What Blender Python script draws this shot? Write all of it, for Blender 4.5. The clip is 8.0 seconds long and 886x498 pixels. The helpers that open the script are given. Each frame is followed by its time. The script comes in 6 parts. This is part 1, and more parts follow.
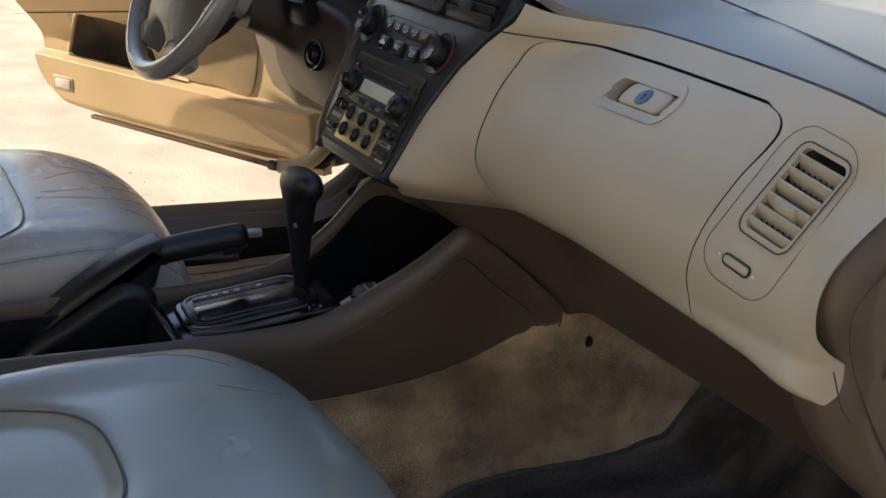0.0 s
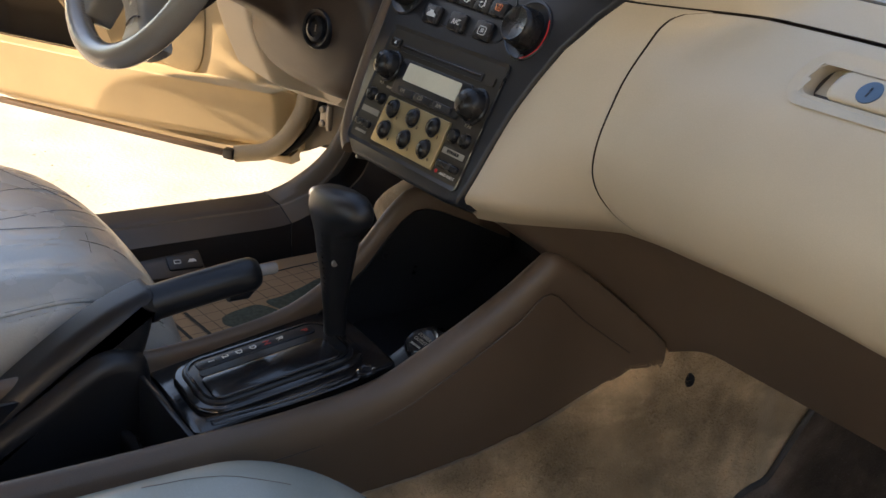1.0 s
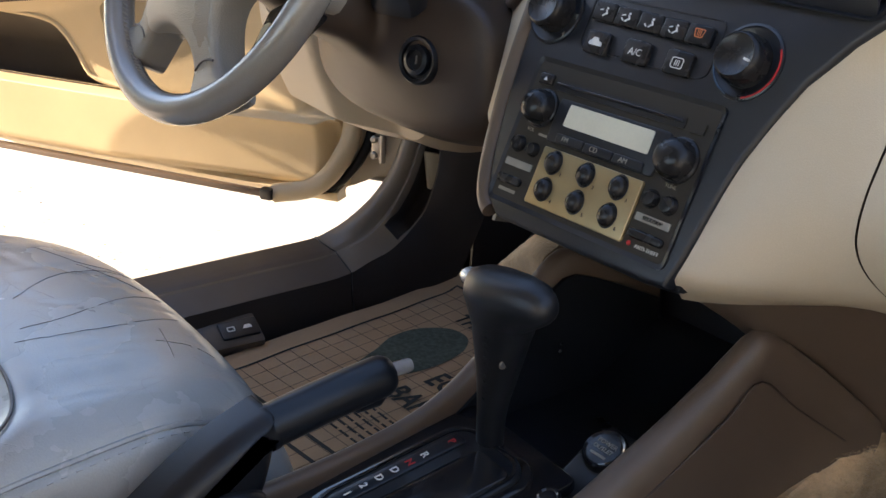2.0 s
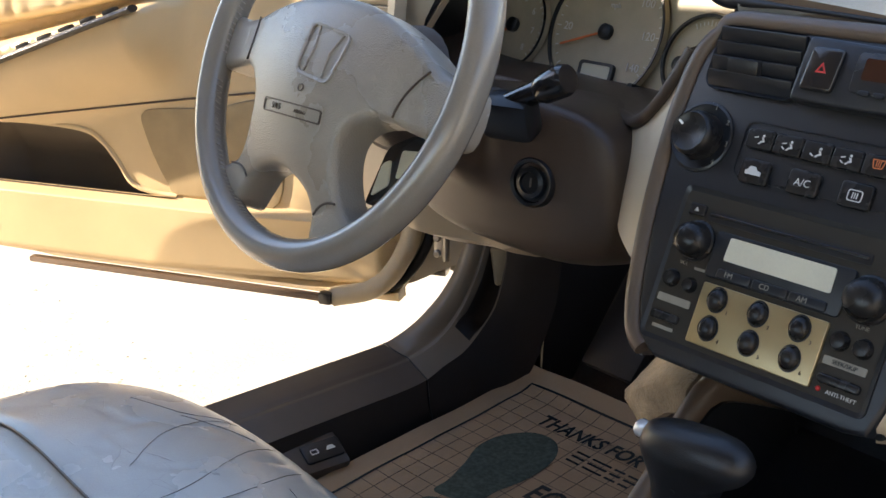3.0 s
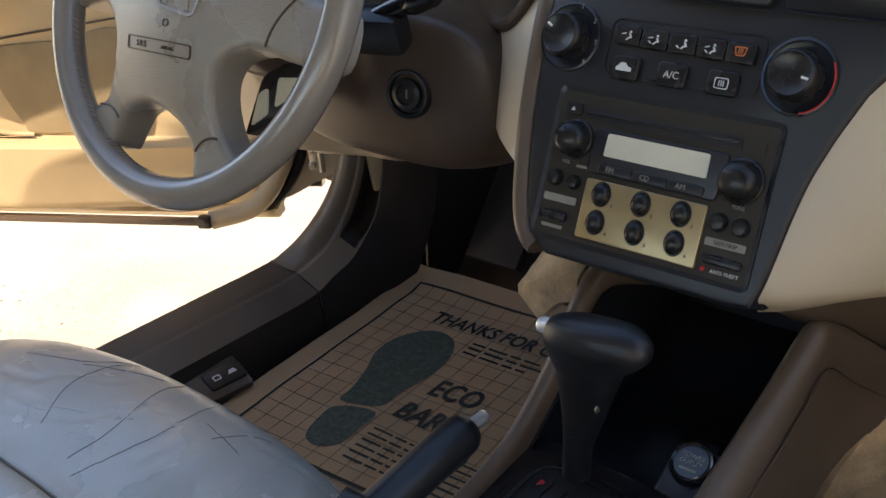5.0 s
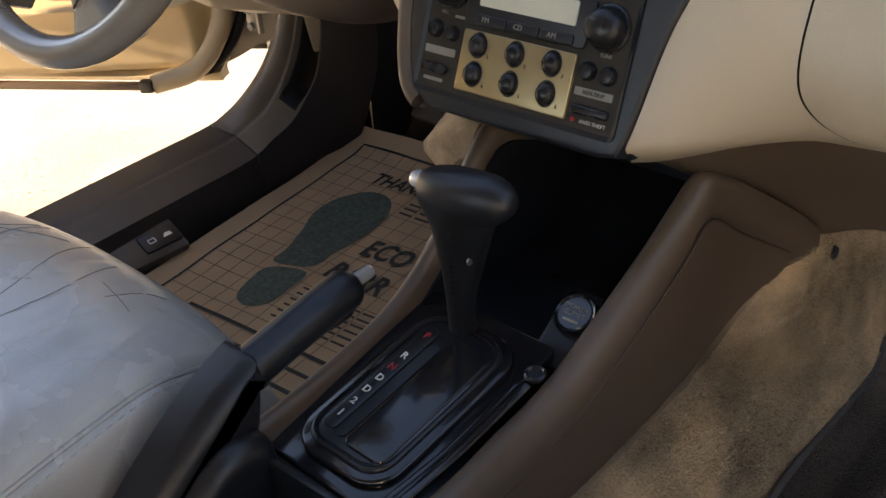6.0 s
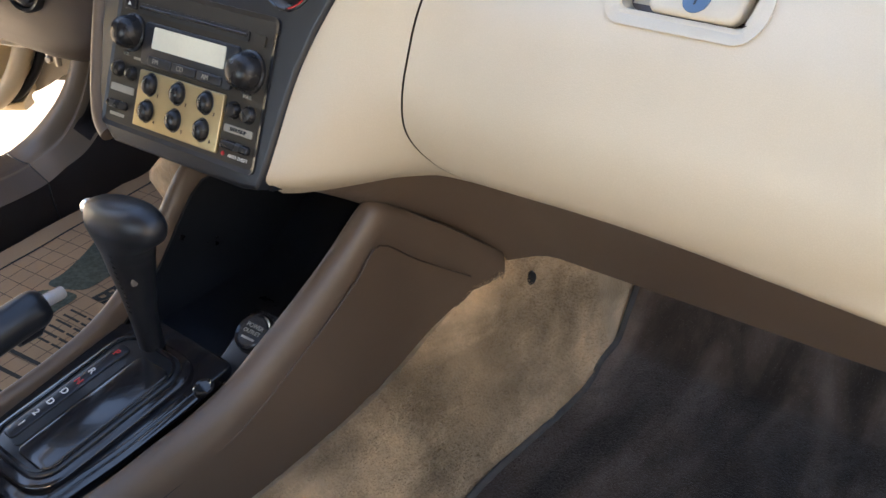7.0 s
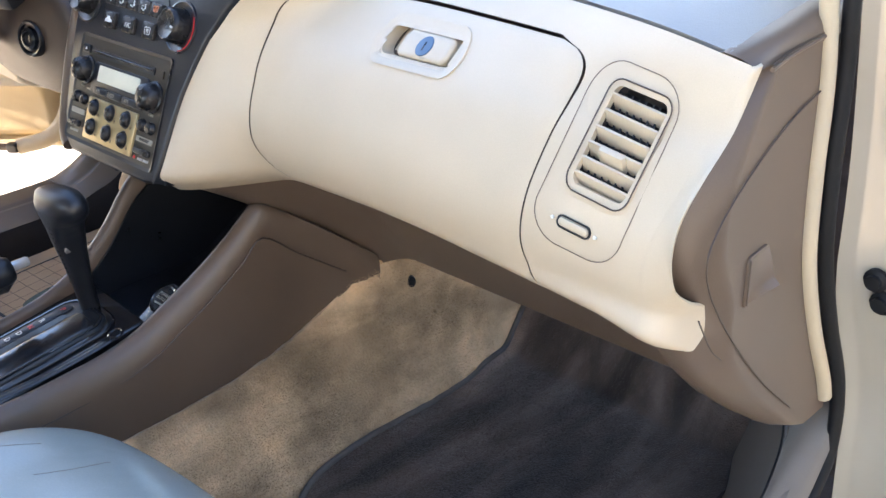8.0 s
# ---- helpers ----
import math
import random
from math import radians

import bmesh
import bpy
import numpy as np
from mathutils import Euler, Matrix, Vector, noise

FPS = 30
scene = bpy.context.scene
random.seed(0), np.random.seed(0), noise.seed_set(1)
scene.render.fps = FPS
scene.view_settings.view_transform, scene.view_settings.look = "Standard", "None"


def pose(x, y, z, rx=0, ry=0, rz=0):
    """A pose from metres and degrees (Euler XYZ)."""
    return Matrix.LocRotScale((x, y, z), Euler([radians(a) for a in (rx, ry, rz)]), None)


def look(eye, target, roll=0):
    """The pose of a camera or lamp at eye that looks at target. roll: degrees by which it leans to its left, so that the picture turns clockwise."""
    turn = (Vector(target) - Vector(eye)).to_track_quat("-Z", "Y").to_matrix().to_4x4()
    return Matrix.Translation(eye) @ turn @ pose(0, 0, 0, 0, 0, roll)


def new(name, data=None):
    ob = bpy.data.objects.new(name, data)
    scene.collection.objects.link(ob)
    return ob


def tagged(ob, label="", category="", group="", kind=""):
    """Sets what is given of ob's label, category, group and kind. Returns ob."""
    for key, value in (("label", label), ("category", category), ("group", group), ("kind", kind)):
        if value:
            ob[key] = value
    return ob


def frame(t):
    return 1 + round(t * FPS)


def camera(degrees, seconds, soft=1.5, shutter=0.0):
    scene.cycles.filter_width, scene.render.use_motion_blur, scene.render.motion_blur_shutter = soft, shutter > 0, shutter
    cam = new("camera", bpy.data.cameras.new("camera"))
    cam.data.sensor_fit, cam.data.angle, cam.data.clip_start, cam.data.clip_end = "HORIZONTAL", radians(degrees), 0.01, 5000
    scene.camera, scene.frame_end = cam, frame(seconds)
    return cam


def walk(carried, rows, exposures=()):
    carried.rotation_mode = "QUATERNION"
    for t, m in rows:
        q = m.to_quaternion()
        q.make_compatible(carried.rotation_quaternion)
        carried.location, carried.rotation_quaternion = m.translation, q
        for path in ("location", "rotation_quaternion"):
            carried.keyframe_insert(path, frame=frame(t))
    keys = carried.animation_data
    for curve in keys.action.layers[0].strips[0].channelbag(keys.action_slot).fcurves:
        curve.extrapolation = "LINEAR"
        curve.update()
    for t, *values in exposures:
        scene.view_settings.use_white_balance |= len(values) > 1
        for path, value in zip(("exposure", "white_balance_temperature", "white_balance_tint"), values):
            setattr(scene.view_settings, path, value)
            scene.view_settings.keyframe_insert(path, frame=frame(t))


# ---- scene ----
cam = camera(44.0, 8.0)
PATH = [
    (0, (1.2558, -0.6076, 0.8113), (0.4418, -0.1295, 0.4813), 5.50),
    (0.5, (1.0410, -0.6009, 0.8029), (0.2618, -0.0739, 0.4637), 5.87),
    (1, (0.8589, -0.6013, 0.7704), (0.1143, -0.0440, 0.4030), 5.12),
    (1.5, (0.7007, -0.5990, 0.7578), (-0.0234, -0.0276, 0.3715), 3.82),
    (2, (0.5660, -0.6074, 0.7534), (-0.1550, -0.0233, 0.3806), 2.61),
    (2.2, (0.5213, -0.6113, 0.7583), (-0.2027, -0.0261, 0.3932), 1.76),
    (3.3, (0.4033, -0.6857, 0.8324), (-0.3039, -0.0607, 0.5019), -1.30),
    (3.5, (0.3982, -0.6891, 0.8421), (-0.2913, -0.0471, 0.5066), -1.51),
    (4, (0.3938, -0.6984, 0.8584), (-0.2460, -0.0210, 0.4954), -2.60),
    (4.2, (0.3944, -0.6980, 0.8613), (-0.2295, -0.0123, 0.4864), -3.10),
    (5.3, (0.4219, -0.6776, 0.8364), (-0.1759, -0.0420, 0.3478), -5.65),
    (5.5, (0.4356, -0.6657, 0.8370), (-0.1569, -0.0553, 0.3113), -6.55),
    (6, (0.4933, -0.6203, 0.8218), (-0.0925, -0.0128, 0.2853), -5.62),
    (6.5, (0.5839, -0.5612, 0.8247), (0.0144, 0.0666, 0.2939), -4.54),
    (7, (0.7131, -0.5300, 0.8464), (0.1653, 0.1269, 0.3283), -3.17),
    (7.5, (0.9195, -0.5309, 0.8732), (0.3365, 0.1176, 0.3838), -3.92),
    (8, (1.1213, -0.5510, 0.8865), (0.4653, 0.0587, 0.4416), -3.69),
]
EXPOSURES = [(0, 1.15, 7300, 17), (0.5, 1.50, 7450, 17), (1, 1.76, 7850, 18), (1.5, 1.90, 7300, 19), (2.2, 2.12, 6800, 17), (3.3, 1.97, 6950, 16), (4.2, 1.80, 7100, 16), (5.3, 1.84, 7150, 17), (6, 1.94, 7850, 19), (6.5, 2.45, 8350, 21), (7, 2.83, 7250, 19), (7.5, 2.98, 6550, 18), (8, 3.05, 6600, 18)]
walk(cam, [(t, look(eye, target, roll)) for t, eye, target, roll in PATH], EXPOSURES)

# ---- light ----
SUN_TO = Vector((-0.75, -0.66, 0.36)).normalized()
world = bpy.data.worlds.new("world")
scene.world = world
world.use_nodes = True
wn, wl = world.node_tree.nodes, world.node_tree.links
sky = wn.new("ShaderNodeTexSky")
sky.sky_type, sky.sun_disc = "NISHITA", False
sky.sun_elevation, sky.sun_rotation = math.asin(SUN_TO.z), math.atan2(SUN_TO.x, SUN_TO.y)
sky.dust_density, sky.ozone_density = 0.3, 1.6
wl.new(sky.outputs["Color"], wn["Background"].inputs["Color"])
wn["Background"].inputs["Strength"].default_value = 0.15
sun = new("sun", bpy.data.lights.new("sun", "SUN"))
sun.data.energy, sun.data.angle, sun.data.color = 4.6, radians(0.6), (1.0, 0.87, 0.68)
sun.matrix_world = look(SUN_TO * 20, (0, 0, 0))


# ---- materials ----
def material(name, color, rough=0.5, metal=0.0, vary=0.12, scale=30.0, grain=600.0, bump=0.08, spec=0.5, coat=0.0, dark=0.0, sheen=0.0, fine="NOISE"):
    """Base colour varied at two scales, with a fine relief of real size."""
    m = bpy.data.materials.new(name)
    m.use_nodes = True
    n, l = m.node_tree.nodes, m.node_tree.links
    b = n["Principled BSDF"]
    tc = n.new("ShaderNodeTexCoord")
    big = n.new("ShaderNodeTexNoise")
    big.inputs["Scale"].default_value, big.inputs["Detail"].default_value = scale, 5.0
    l.new(tc.outputs["Object"], big.inputs["Vector"])
    ramp = n.new("ShaderNodeValToRGB")
    ramp.color_ramp.elements[0].position, ramp.color_ramp.elements[1].position = 0.3, 0.72
    ramp.color_ramp.elements[0].color = (*[c * (1 - vary) for c in color], 1)
    ramp.color_ramp.elements[1].color = (*[min(1, c * (1 + vary)) for c in color], 1)
    l.new(big.outputs["Fac"], ramp.inputs["Fac"])
    if fine == "CELL":
        tex = n.new("ShaderNodeTexVoronoi")
        tex.feature = "SMOOTH_F1"
        out = tex.outputs["Distance"]
    else:
        tex = n.new("ShaderNodeTexNoise")
        tex.inputs["Detail"].default_value = 3.0
        out = tex.outputs["Fac"]
    tex.inputs["Scale"].default_value = grain
    l.new(tc.outputs["Object"], tex.inputs["Vector"])
    mix = n.new("ShaderNodeMix")
    mix.data_type, mix.blend_type = "RGBA", "MULTIPLY"
    mix.inputs[0].default_value = 0.35 + dark
    l.new(ramp.outputs["Color"], mix.inputs[6])
    g = n.new("ShaderNodeValToRGB")
    g.color_ramp.elements[0].color, g.color_ramp.elements[1].color = (0.72, 0.72, 0.72, 1), (1, 1, 1, 1)
    l.new(out, g.inputs["Fac"])
    l.new(g.outputs["Color"], mix.inputs[7])
    l.new(mix.outputs[2], b.inputs["Base Color"])
    rr_ = n.new("ShaderNodeMapRange")
    rr_.inputs["To Min"].default_value, rr_.inputs["To Max"].default_value = max(0.03, rough - 0.07), min(1, rough + 0.07)
    l.new(big.outputs["Fac"], rr_.inputs["Value"])
    l.new(rr_.outputs["Result"], b.inputs["Roughness"])
    b.inputs["Metallic"].default_value = metal
    b.inputs["Specular IOR Level"].default_value = spec
    b.inputs["Coat Weight"].default_value = coat
    b.inputs["Sheen Weight"].default_value = sheen
    if bump:
        bp = n.new("ShaderNodeBump")
        bp.inputs["Strength"].default_value, bp.inputs["Distance"].default_value = bump, 0.002
        l.new(out, bp.inputs["Height"])
        l.new(bp.outputs["Normal"], b.inputs["Normal"])
    return m


BEIGE = material("beige_vinyl", (0.575, 0.477, 0.343), 0.38, vary=0.05, scale=9, grain=1400, bump=0.10, fine="CELL")
DOORBEIGE = material("beige_door_vinyl", (0.66, 0.51, 0.30), 0.42, vary=0.07, scale=7, grain=1300, bump=0.12, fine="CELL")
BROWN = material("taupe_plastic", (0.128, 0.090, 0.064), 0.34, vary=0.08, scale=12, grain=1200, bump=0.12, fine="CELL")
PADGREY = material("grey_soft_pad", (0.245, 0.24, 0.225), 0.33, spec=0.85, vary=0.06, scale=10, grain=1200, bump=0.15, fine="CELL")
CHARCOAL = material("charcoal_plastic", (0.0125, 0.0145, 0.0195), 0.36, spec=0.48, vary=0.12, scale=18, grain=1500, bump=0.06)
BLACK = material("black_plastic", (0.012, 0.014, 0.018), 0.3, vary=0.2, scale=25, grain=900, bump=0.05)
GLOSSBLACK = material("glossy_black_plastic", (0.014, 0.014, 0.016), 0.16, vary=0.2, scale=40, grain=700, bump=0.03, coat=0.3)
RADIO = material("radio_olive_plastic", (0.036, 0.031, 0.024), 0.44, spec=0.28, vary=0.08, scale=30, grain=1500, bump=0.04)
BLACKLEATHER = material("black_lever_leather", (0.013, 0.014, 0.017), 0.36, vary=0.15, scale=30, grain=1100, bump=0.08, fine="CELL")
GOLD = material("champagne_plate", (0.50, 0.395, 0.215), 0.32, metal=0.75, vary=0.06, scale=40, grain=1800, bump=0.03)
BUTTON = material("dark_button", (0.018, 0.017, 0.017), 0.27, spec=0.35, vary=0.1, scale=60, grain=900, bump=0.02)
# driver's copy of the seat leather, colour raised to stand for windscreen light
LITLEATHER = material("brightened_seat_leather", (0.45, 0.465, 0.45), 0.27, vary=0.10, scale=9, grain=700, bump=0.07, spec=0.9, fine="CELL")


def add_creases(m, scale, width, strength, cover, tone=1.0):
    """Fine irregular creases: thin cell borders, bent by noise and broken off in places."""
    n, l = m.node_tree.nodes, m.node_tree.links
    tc = n.new("ShaderNodeTexCoord")
    bend = n.new("ShaderNodeTexNoise")
    bend.inputs["Scale"].default_value, bend.inputs["Detail"].default_value = scale * 0.7, 3.0
    l.new(tc.outputs["Object"], bend.inputs["Vector"])
    add = n.new("ShaderNodeVectorMath")
    add.operation = "MULTIPLY_ADD"
    add.inputs[1].default_value = (0.008, 0.008, 0.008)
    l.new(bend.outputs["Color"], add.inputs[0])
    l.new(tc.outputs["Object"], add.inputs[2])
    cell = n.new("ShaderNodeTexVoronoi")
    cell.feature = "DISTANCE_TO_EDGE"
    cell.inputs["Scale"].default_value = scale
    l.new(add.outputs[0], cell.inputs["Vector"])
    edge = n.new("ShaderNodeMapRange")
    edge.inputs["From Min"].default_value, edge.inputs["From Max"].default_value = 0.0, width
    edge.inputs["To Min"].default_value, edge.inputs["To Max"].default_value = 1.0, 0.0
    l.new(cell.outputs["Distance"], edge.inputs["Value"])
    patch = n.new("ShaderNodeTexNoise")
    patch.inputs["Scale"].default_value = scale * 0.8
    l.new(tc.outputs["Object"], patch.inputs["Vector"])
    cut = n.new("ShaderNodeMapRange")
    cut.inputs["From Min"].default_value, cut.inputs["From Max"].default_value = cover, cover + 0.12
    l.new(patch.outputs["Fac"], cut.inputs["Value"])
    both = n.new("ShaderNodeMath")
    both.operation = "MULTIPLY"
    l.new(edge.outputs["Result"], both.inputs[0])
    l.new(cut.outputs["Result"], both.inputs[1])
    b = n["Principled BSDF"]
    old = b.inputs["Base Color"].links[0].from_socket
    mix = n.new("ShaderNodeMix")
    mix.data_type, mix.blend_type = "RGBA", "MULTIPLY"
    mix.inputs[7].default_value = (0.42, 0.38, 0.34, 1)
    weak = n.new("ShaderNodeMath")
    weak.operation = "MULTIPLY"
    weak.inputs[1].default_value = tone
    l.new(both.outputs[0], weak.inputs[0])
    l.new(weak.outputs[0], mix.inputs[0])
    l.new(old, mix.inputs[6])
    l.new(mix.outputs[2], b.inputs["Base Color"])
    bump = n.new("ShaderNodeBump")
    bump.invert = True
    bump.inputs["Strength"].default_value, bump.inputs["Distance"].default_value = strength, 0.004
    l.new(both.outputs[0], bump.inputs["Height"])
    l.new(b.inputs["Normal"].links[0].from_socket, bump.inputs["Normal"])
    l.new(bump.outputs["Normal"], b.inputs["Normal"])


# the same seat leather without the added brightness, for the passenger side
PASSENGERLEATHER = material("passenger_seat_leather", (0.30, 0.345, 0.335), 0.24, vary=0.08, scale=9, grain=700, bump=0.06, spec=0.9, fine="CELL")
add_creases(LITLEATHER, 26.0, 0.010, 0.16, 0.50, 0.22)


def add_wear(m, color):
    """Rubbed leather where the mesh's wear value is high."""
    n, l = m.node_tree.nodes, m.node_tree.links
    b = n["Principled BSDF"]
    at = n.new("ShaderNodeAttribute")
    at.attribute_name = "wear"
    mix = n.new("ShaderNodeMix")
    mix.data_type = "RGBA"
    mix.inputs[7].default_value = (*color, 1)
    l.new(at.outputs["Fac"], mix.inputs[0])
    l.new(b.inputs["Base Color"].links[0].from_socket, mix.inputs[6])
    l.new(mix.outputs[2], b.inputs["Base Color"])


add_wear(LITLEATHER, (0.31, 0.20, 0.11))
DOORLEATHER = material("beige_door_leather", (0.64, 0.51, 0.31), 0.38, vary=0.10, scale=9, grain=600, bump=0.2, fine="CELL")
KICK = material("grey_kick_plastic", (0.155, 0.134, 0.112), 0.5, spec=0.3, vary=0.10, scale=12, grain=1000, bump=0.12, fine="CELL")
WHEEL = material("taupe_wheel_leather", (0.27, 0.24, 0.205), 0.21, spec=0.9, vary=0.06, scale=14, grain=900, bump=0.05, fine="CELL")
HUB = material("taupe_hub_vinyl", (0.315, 0.28, 0.236), 0.27, spec=0.85, vary=0.06, scale=10, grain=900, bump=0.24, fine="CELL")
COLUMN = material("brown_column_plastic", (0.068, 0.047, 0.035), 0.40, vary=0.08, scale=14, grain=1000, bump=0.15, fine="CELL")
# dark plastic with the footwell's shade also put into its colour
SHADEDINNER = material("shaded_inner_plastic", (0.028, 0.022, 0.020), 0.55, spec=0.3, vary=0.15, scale=14, grain=900, bump=0.12)
# lighter copy of the sill plastic: sunlight on the pillar put into its colour
PILLARTRIM = material("sunlit_sill_plastic", (0.15, 0.122, 0.092), 0.38, vary=0.08, scale=12, grain=1000, bump=0.10, fine="CELL")
SILL = material("sill_plastic", (0.078, 0.062, 0.052), 0.32, vary=0.15, scale=14, grain=900, bump=0.12)
CARPET = material("tan_carpet", (0.52, 0.375, 0.228), 0.95, vary=0.38, scale=13, grain=420, bump=0.9, spec=0.1, dark=0.4, sheen=0.2)
DARKCARPET = material("dark_carpet", (0.075, 0.056, 0.048), 0.95, vary=0.35, scale=9, grain=420, bump=0.9, spec=0.1, dark=0.4, sheen=0.15)
MAT = material("charcoal_floor_mat", (0.098, 0.073, 0.058), 0.95, vary=0.4, scale=7, grain=420, bump=0.9, spec=0.1, dark=0.4, sheen=0.25)


def add_streaks(m, lo, hi):
    """Broad brushed streaks where the pile lies this way or that."""
    n, l = m.node_tree.nodes, m.node_tree.links
    b = n["Principled BSDF"]
    tc = n.new("ShaderNodeTexCoord")
    mp = n.new("ShaderNodeMapping")
    mp.inputs["Scale"].default_value = (13.0, 2.6, 4.0)
    mp.inputs["Rotation"].default_value = (0, 0, radians(14))
    l.new(tc.outputs["Object"], mp.inputs["Vector"])
    tx = n.new("ShaderNodeTexNoise")
    tx.inputs["Scale"].default_value, tx.inputs["Detail"].default_value = 1.0, 4.0
    tx.inputs["Distortion"].default_value = 0.8
    l.new(mp.outputs["Vector"], tx.inputs["Vector"])
    r = n.new("ShaderNodeMapRange")
    r.inputs["From Min"].default_value, r.inputs["From Max"].default_value = 0.36, 0.64
    r.inputs["To Min"].default_value, r.inputs["To Max"].default_value = lo, hi
    l.new(tx.outputs["Fac"], r.inputs["Value"])
    mix = n.new("ShaderNodeMix")
    mix.data_type, mix.blend_type = "RGBA", "MULTIPLY"
    mix.inputs[0].default_value = 1.0
    l.new(b.inputs["Base Color"].links[0].from_socket, mix.inputs[6])
    l.new(r.outputs["Result"], mix.inputs[7])
    l.new(mix.outputs[2], b.inputs["Base Color"])


add_streaks(MAT, 0.55, 1.75)


def add_patches(m, scale, lo, hi, seed):
    """Patches of pile brushed against the lie: soft-edged, drawn out and broken."""
    n, l = m.node_tree.nodes, m.node_tree.links
    b = n["Principled BSDF"]
    tc = n.new("ShaderNodeTexCoord")
    mp = n.new("ShaderNodeMapping")
    mp.inputs["Location"].default_value = (seed, seed * 0.7, 0)
    mp.inputs["Rotation"].default_value = (radians(20), radians(-35), radians(10))
    mp.inputs["Scale"].default_value = (1.0, 0.45, 1.0)
    l.new(tc.outputs["Object"], mp.inputs["Vector"])
    tx = n.new("ShaderNodeTexNoise")
    tx.inputs["Scale"].default_value, tx.inputs["Detail"].default_value, tx.inputs["Roughness"].default_value = scale, 6.0, 0.62
    tx.inputs["Distortion"].default_value = 0.25
    l.new(mp.outputs["Vector"], tx.inputs["Vector"])
    r = n.new("ShaderNodeMapRange")
    r.inputs["From Min"].default_value, r.inputs["From Max"].default_value = 0.42, 0.60
    r.inputs["To Min"].default_value, r.inputs["To Max"].default_value = lo, hi
    l.new(tx.outputs["Fac"], r.inputs["Value"])
    mix = n.new("ShaderNodeMix")
    mix.data_type, mix.blend_type = "RGBA", "MULTIPLY"
    mix.inputs[0].default_value = 1.0
    l.new(b.inputs["Base Color"].links[0].from_socket, mix.inputs[6])
    l.new(r.outputs["Result"], mix.inputs[7])
    l.new(mix.outputs[2], b.inputs["Base Color"])


add_streaks(CARPET, 0.88, 1.12)
add_patches(CARPET, 11.0, 0.78, 1.38, 3.1)
add_patches(MAT, 9.0, 0.75, 1.35, 1.7)
DIMPRINT = material("dim_grey_print", (0.30, 0.28, 0.23), 0.6, vary=0.1, scale=60, grain=500, bump=0.0)
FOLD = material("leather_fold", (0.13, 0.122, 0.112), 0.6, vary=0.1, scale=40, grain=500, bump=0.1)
# dull grey that keeps bounced sunlight off the passenger side
DULLWALL = material("low_bounce_grey", (0.25, 0.27, 0.28), 0.9, vary=0.15, scale=2, grain=80, bump=0.3)
# blue-grey chosen so that the added wall reflects blue onto the pad
TINTWALL = material("blue_bounce_wall", (0.42, 0.52, 0.60), 0.9, vary=0.08, scale=2, grain=80, bump=0.3)
PEBBLE = material("grey_brown_gravel", (0.55, 0.46, 0.33), 0.9, vary=0.35, scale=20, grain=300, bump=0.4)
PIPING = material("mat_binding", (0.10, 0.092, 0.085), 0.8, vary=0.2, scale=40, grain=700, bump=0.4)
PAPER = material("kraft_paper", (0.36, 0.235, 0.135), 0.8, vary=0.07, scale=18, grain=300, bump=0.12)
INK = material("printing_ink", (0.014, 0.017, 0.015), 0.8, vary=0.2, scale=60, grain=300, bump=0.0)
GREENINK = material("green_ink", (0.048, 0.066, 0.050), 0.8, vary=0.5, scale=170, grain=240, bump=0.0)
FAINTINK = material("faint_grid_ink", (0.13, 0.09, 0.055), 0.75, vary=0.2, scale=60, grain=300, bump=0.0)
CHROME = material("chrome", (0.88, 0.88, 0.89), 0.24, metal=0.65, vary=0.03, scale=40, grain=900, bump=0.0)
DISPLAY = material("pale_display", (0.74, 0.70, 0.54), 0.18, vary=0.04, scale=40, grain=400, bump=0.0)
AMBER = material("dim_clock_glass", (0.055, 0.02, 0.012), 0.1, vary=0.15, scale=60, grain=300, bump=0.0)
WHITEPRINT = material("white_print", (0.75, 0.75, 0.72), 0.5, vary=0.05, grain=300, bump=0.0)
ORANGE = material("orange_print", (0.75, 0.20, 0.06), 0.5, vary=0.05, grain=300, bump=0.0)
RED = material("red_print", (0.55, 0.03, 0.03), 0.4, vary=0.05, grain=300, bump=0.0)
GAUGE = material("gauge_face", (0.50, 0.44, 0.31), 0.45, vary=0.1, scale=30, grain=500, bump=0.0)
RUBBER = material("black_rubber_seal", (0.009, 0.009, 0.010), 0.55, spec=0.2, vary=0.2, scale=40, grain=500, bump=0.1)
CREAM = material("cream_trim", (0.46, 0.38, 0.26), 0.5, vary=0.06, scale=15, grain=900, bump=0.08)
PAINT = material("champagne_car_paint", (0.38, 0.345, 0.285), 0.3, metal=0.35, vary=0.05, scale=8, grain=2500, bump=0.02, coat=0.6)
GROUND = material("pale_concrete", (0.70, 0.59, 0.43), 0.9, vary=0.20, scale=3.5, grain=90, bump=0.8, dark=0.55)
HEADLINER = material("headliner", (0.45, 0.40, 0.33), 0.95, vary=0.06, scale=10, grain=500, bump=0.3)
BLUEKEY = material("blue_grey_lock", (0.06, 0.12, 0.2), 0.3, vary=0.1, grain=400, bump=0.0)
SPEAKER = material("speaker_cloth", (0.40, 0.31, 0.18), 0.9, vary=0.1, scale=25, grain=900, bump=0.6)
STEEL = material("dull_steel", (0.35, 0.33, 0.30), 0.4, metal=0.8, vary=0.2, scale=40, grain=300, bump=0.1)


# ---- building helpers ----
def thing(name, at, label, category, group="", kind=""):
    """An Empty at the base of a thing; its parts are built in world places."""
    ob = new(name)
    ob.empty_display_size = 0.02
    ob.location = at
    return tagged(ob, label, category, group, kind)


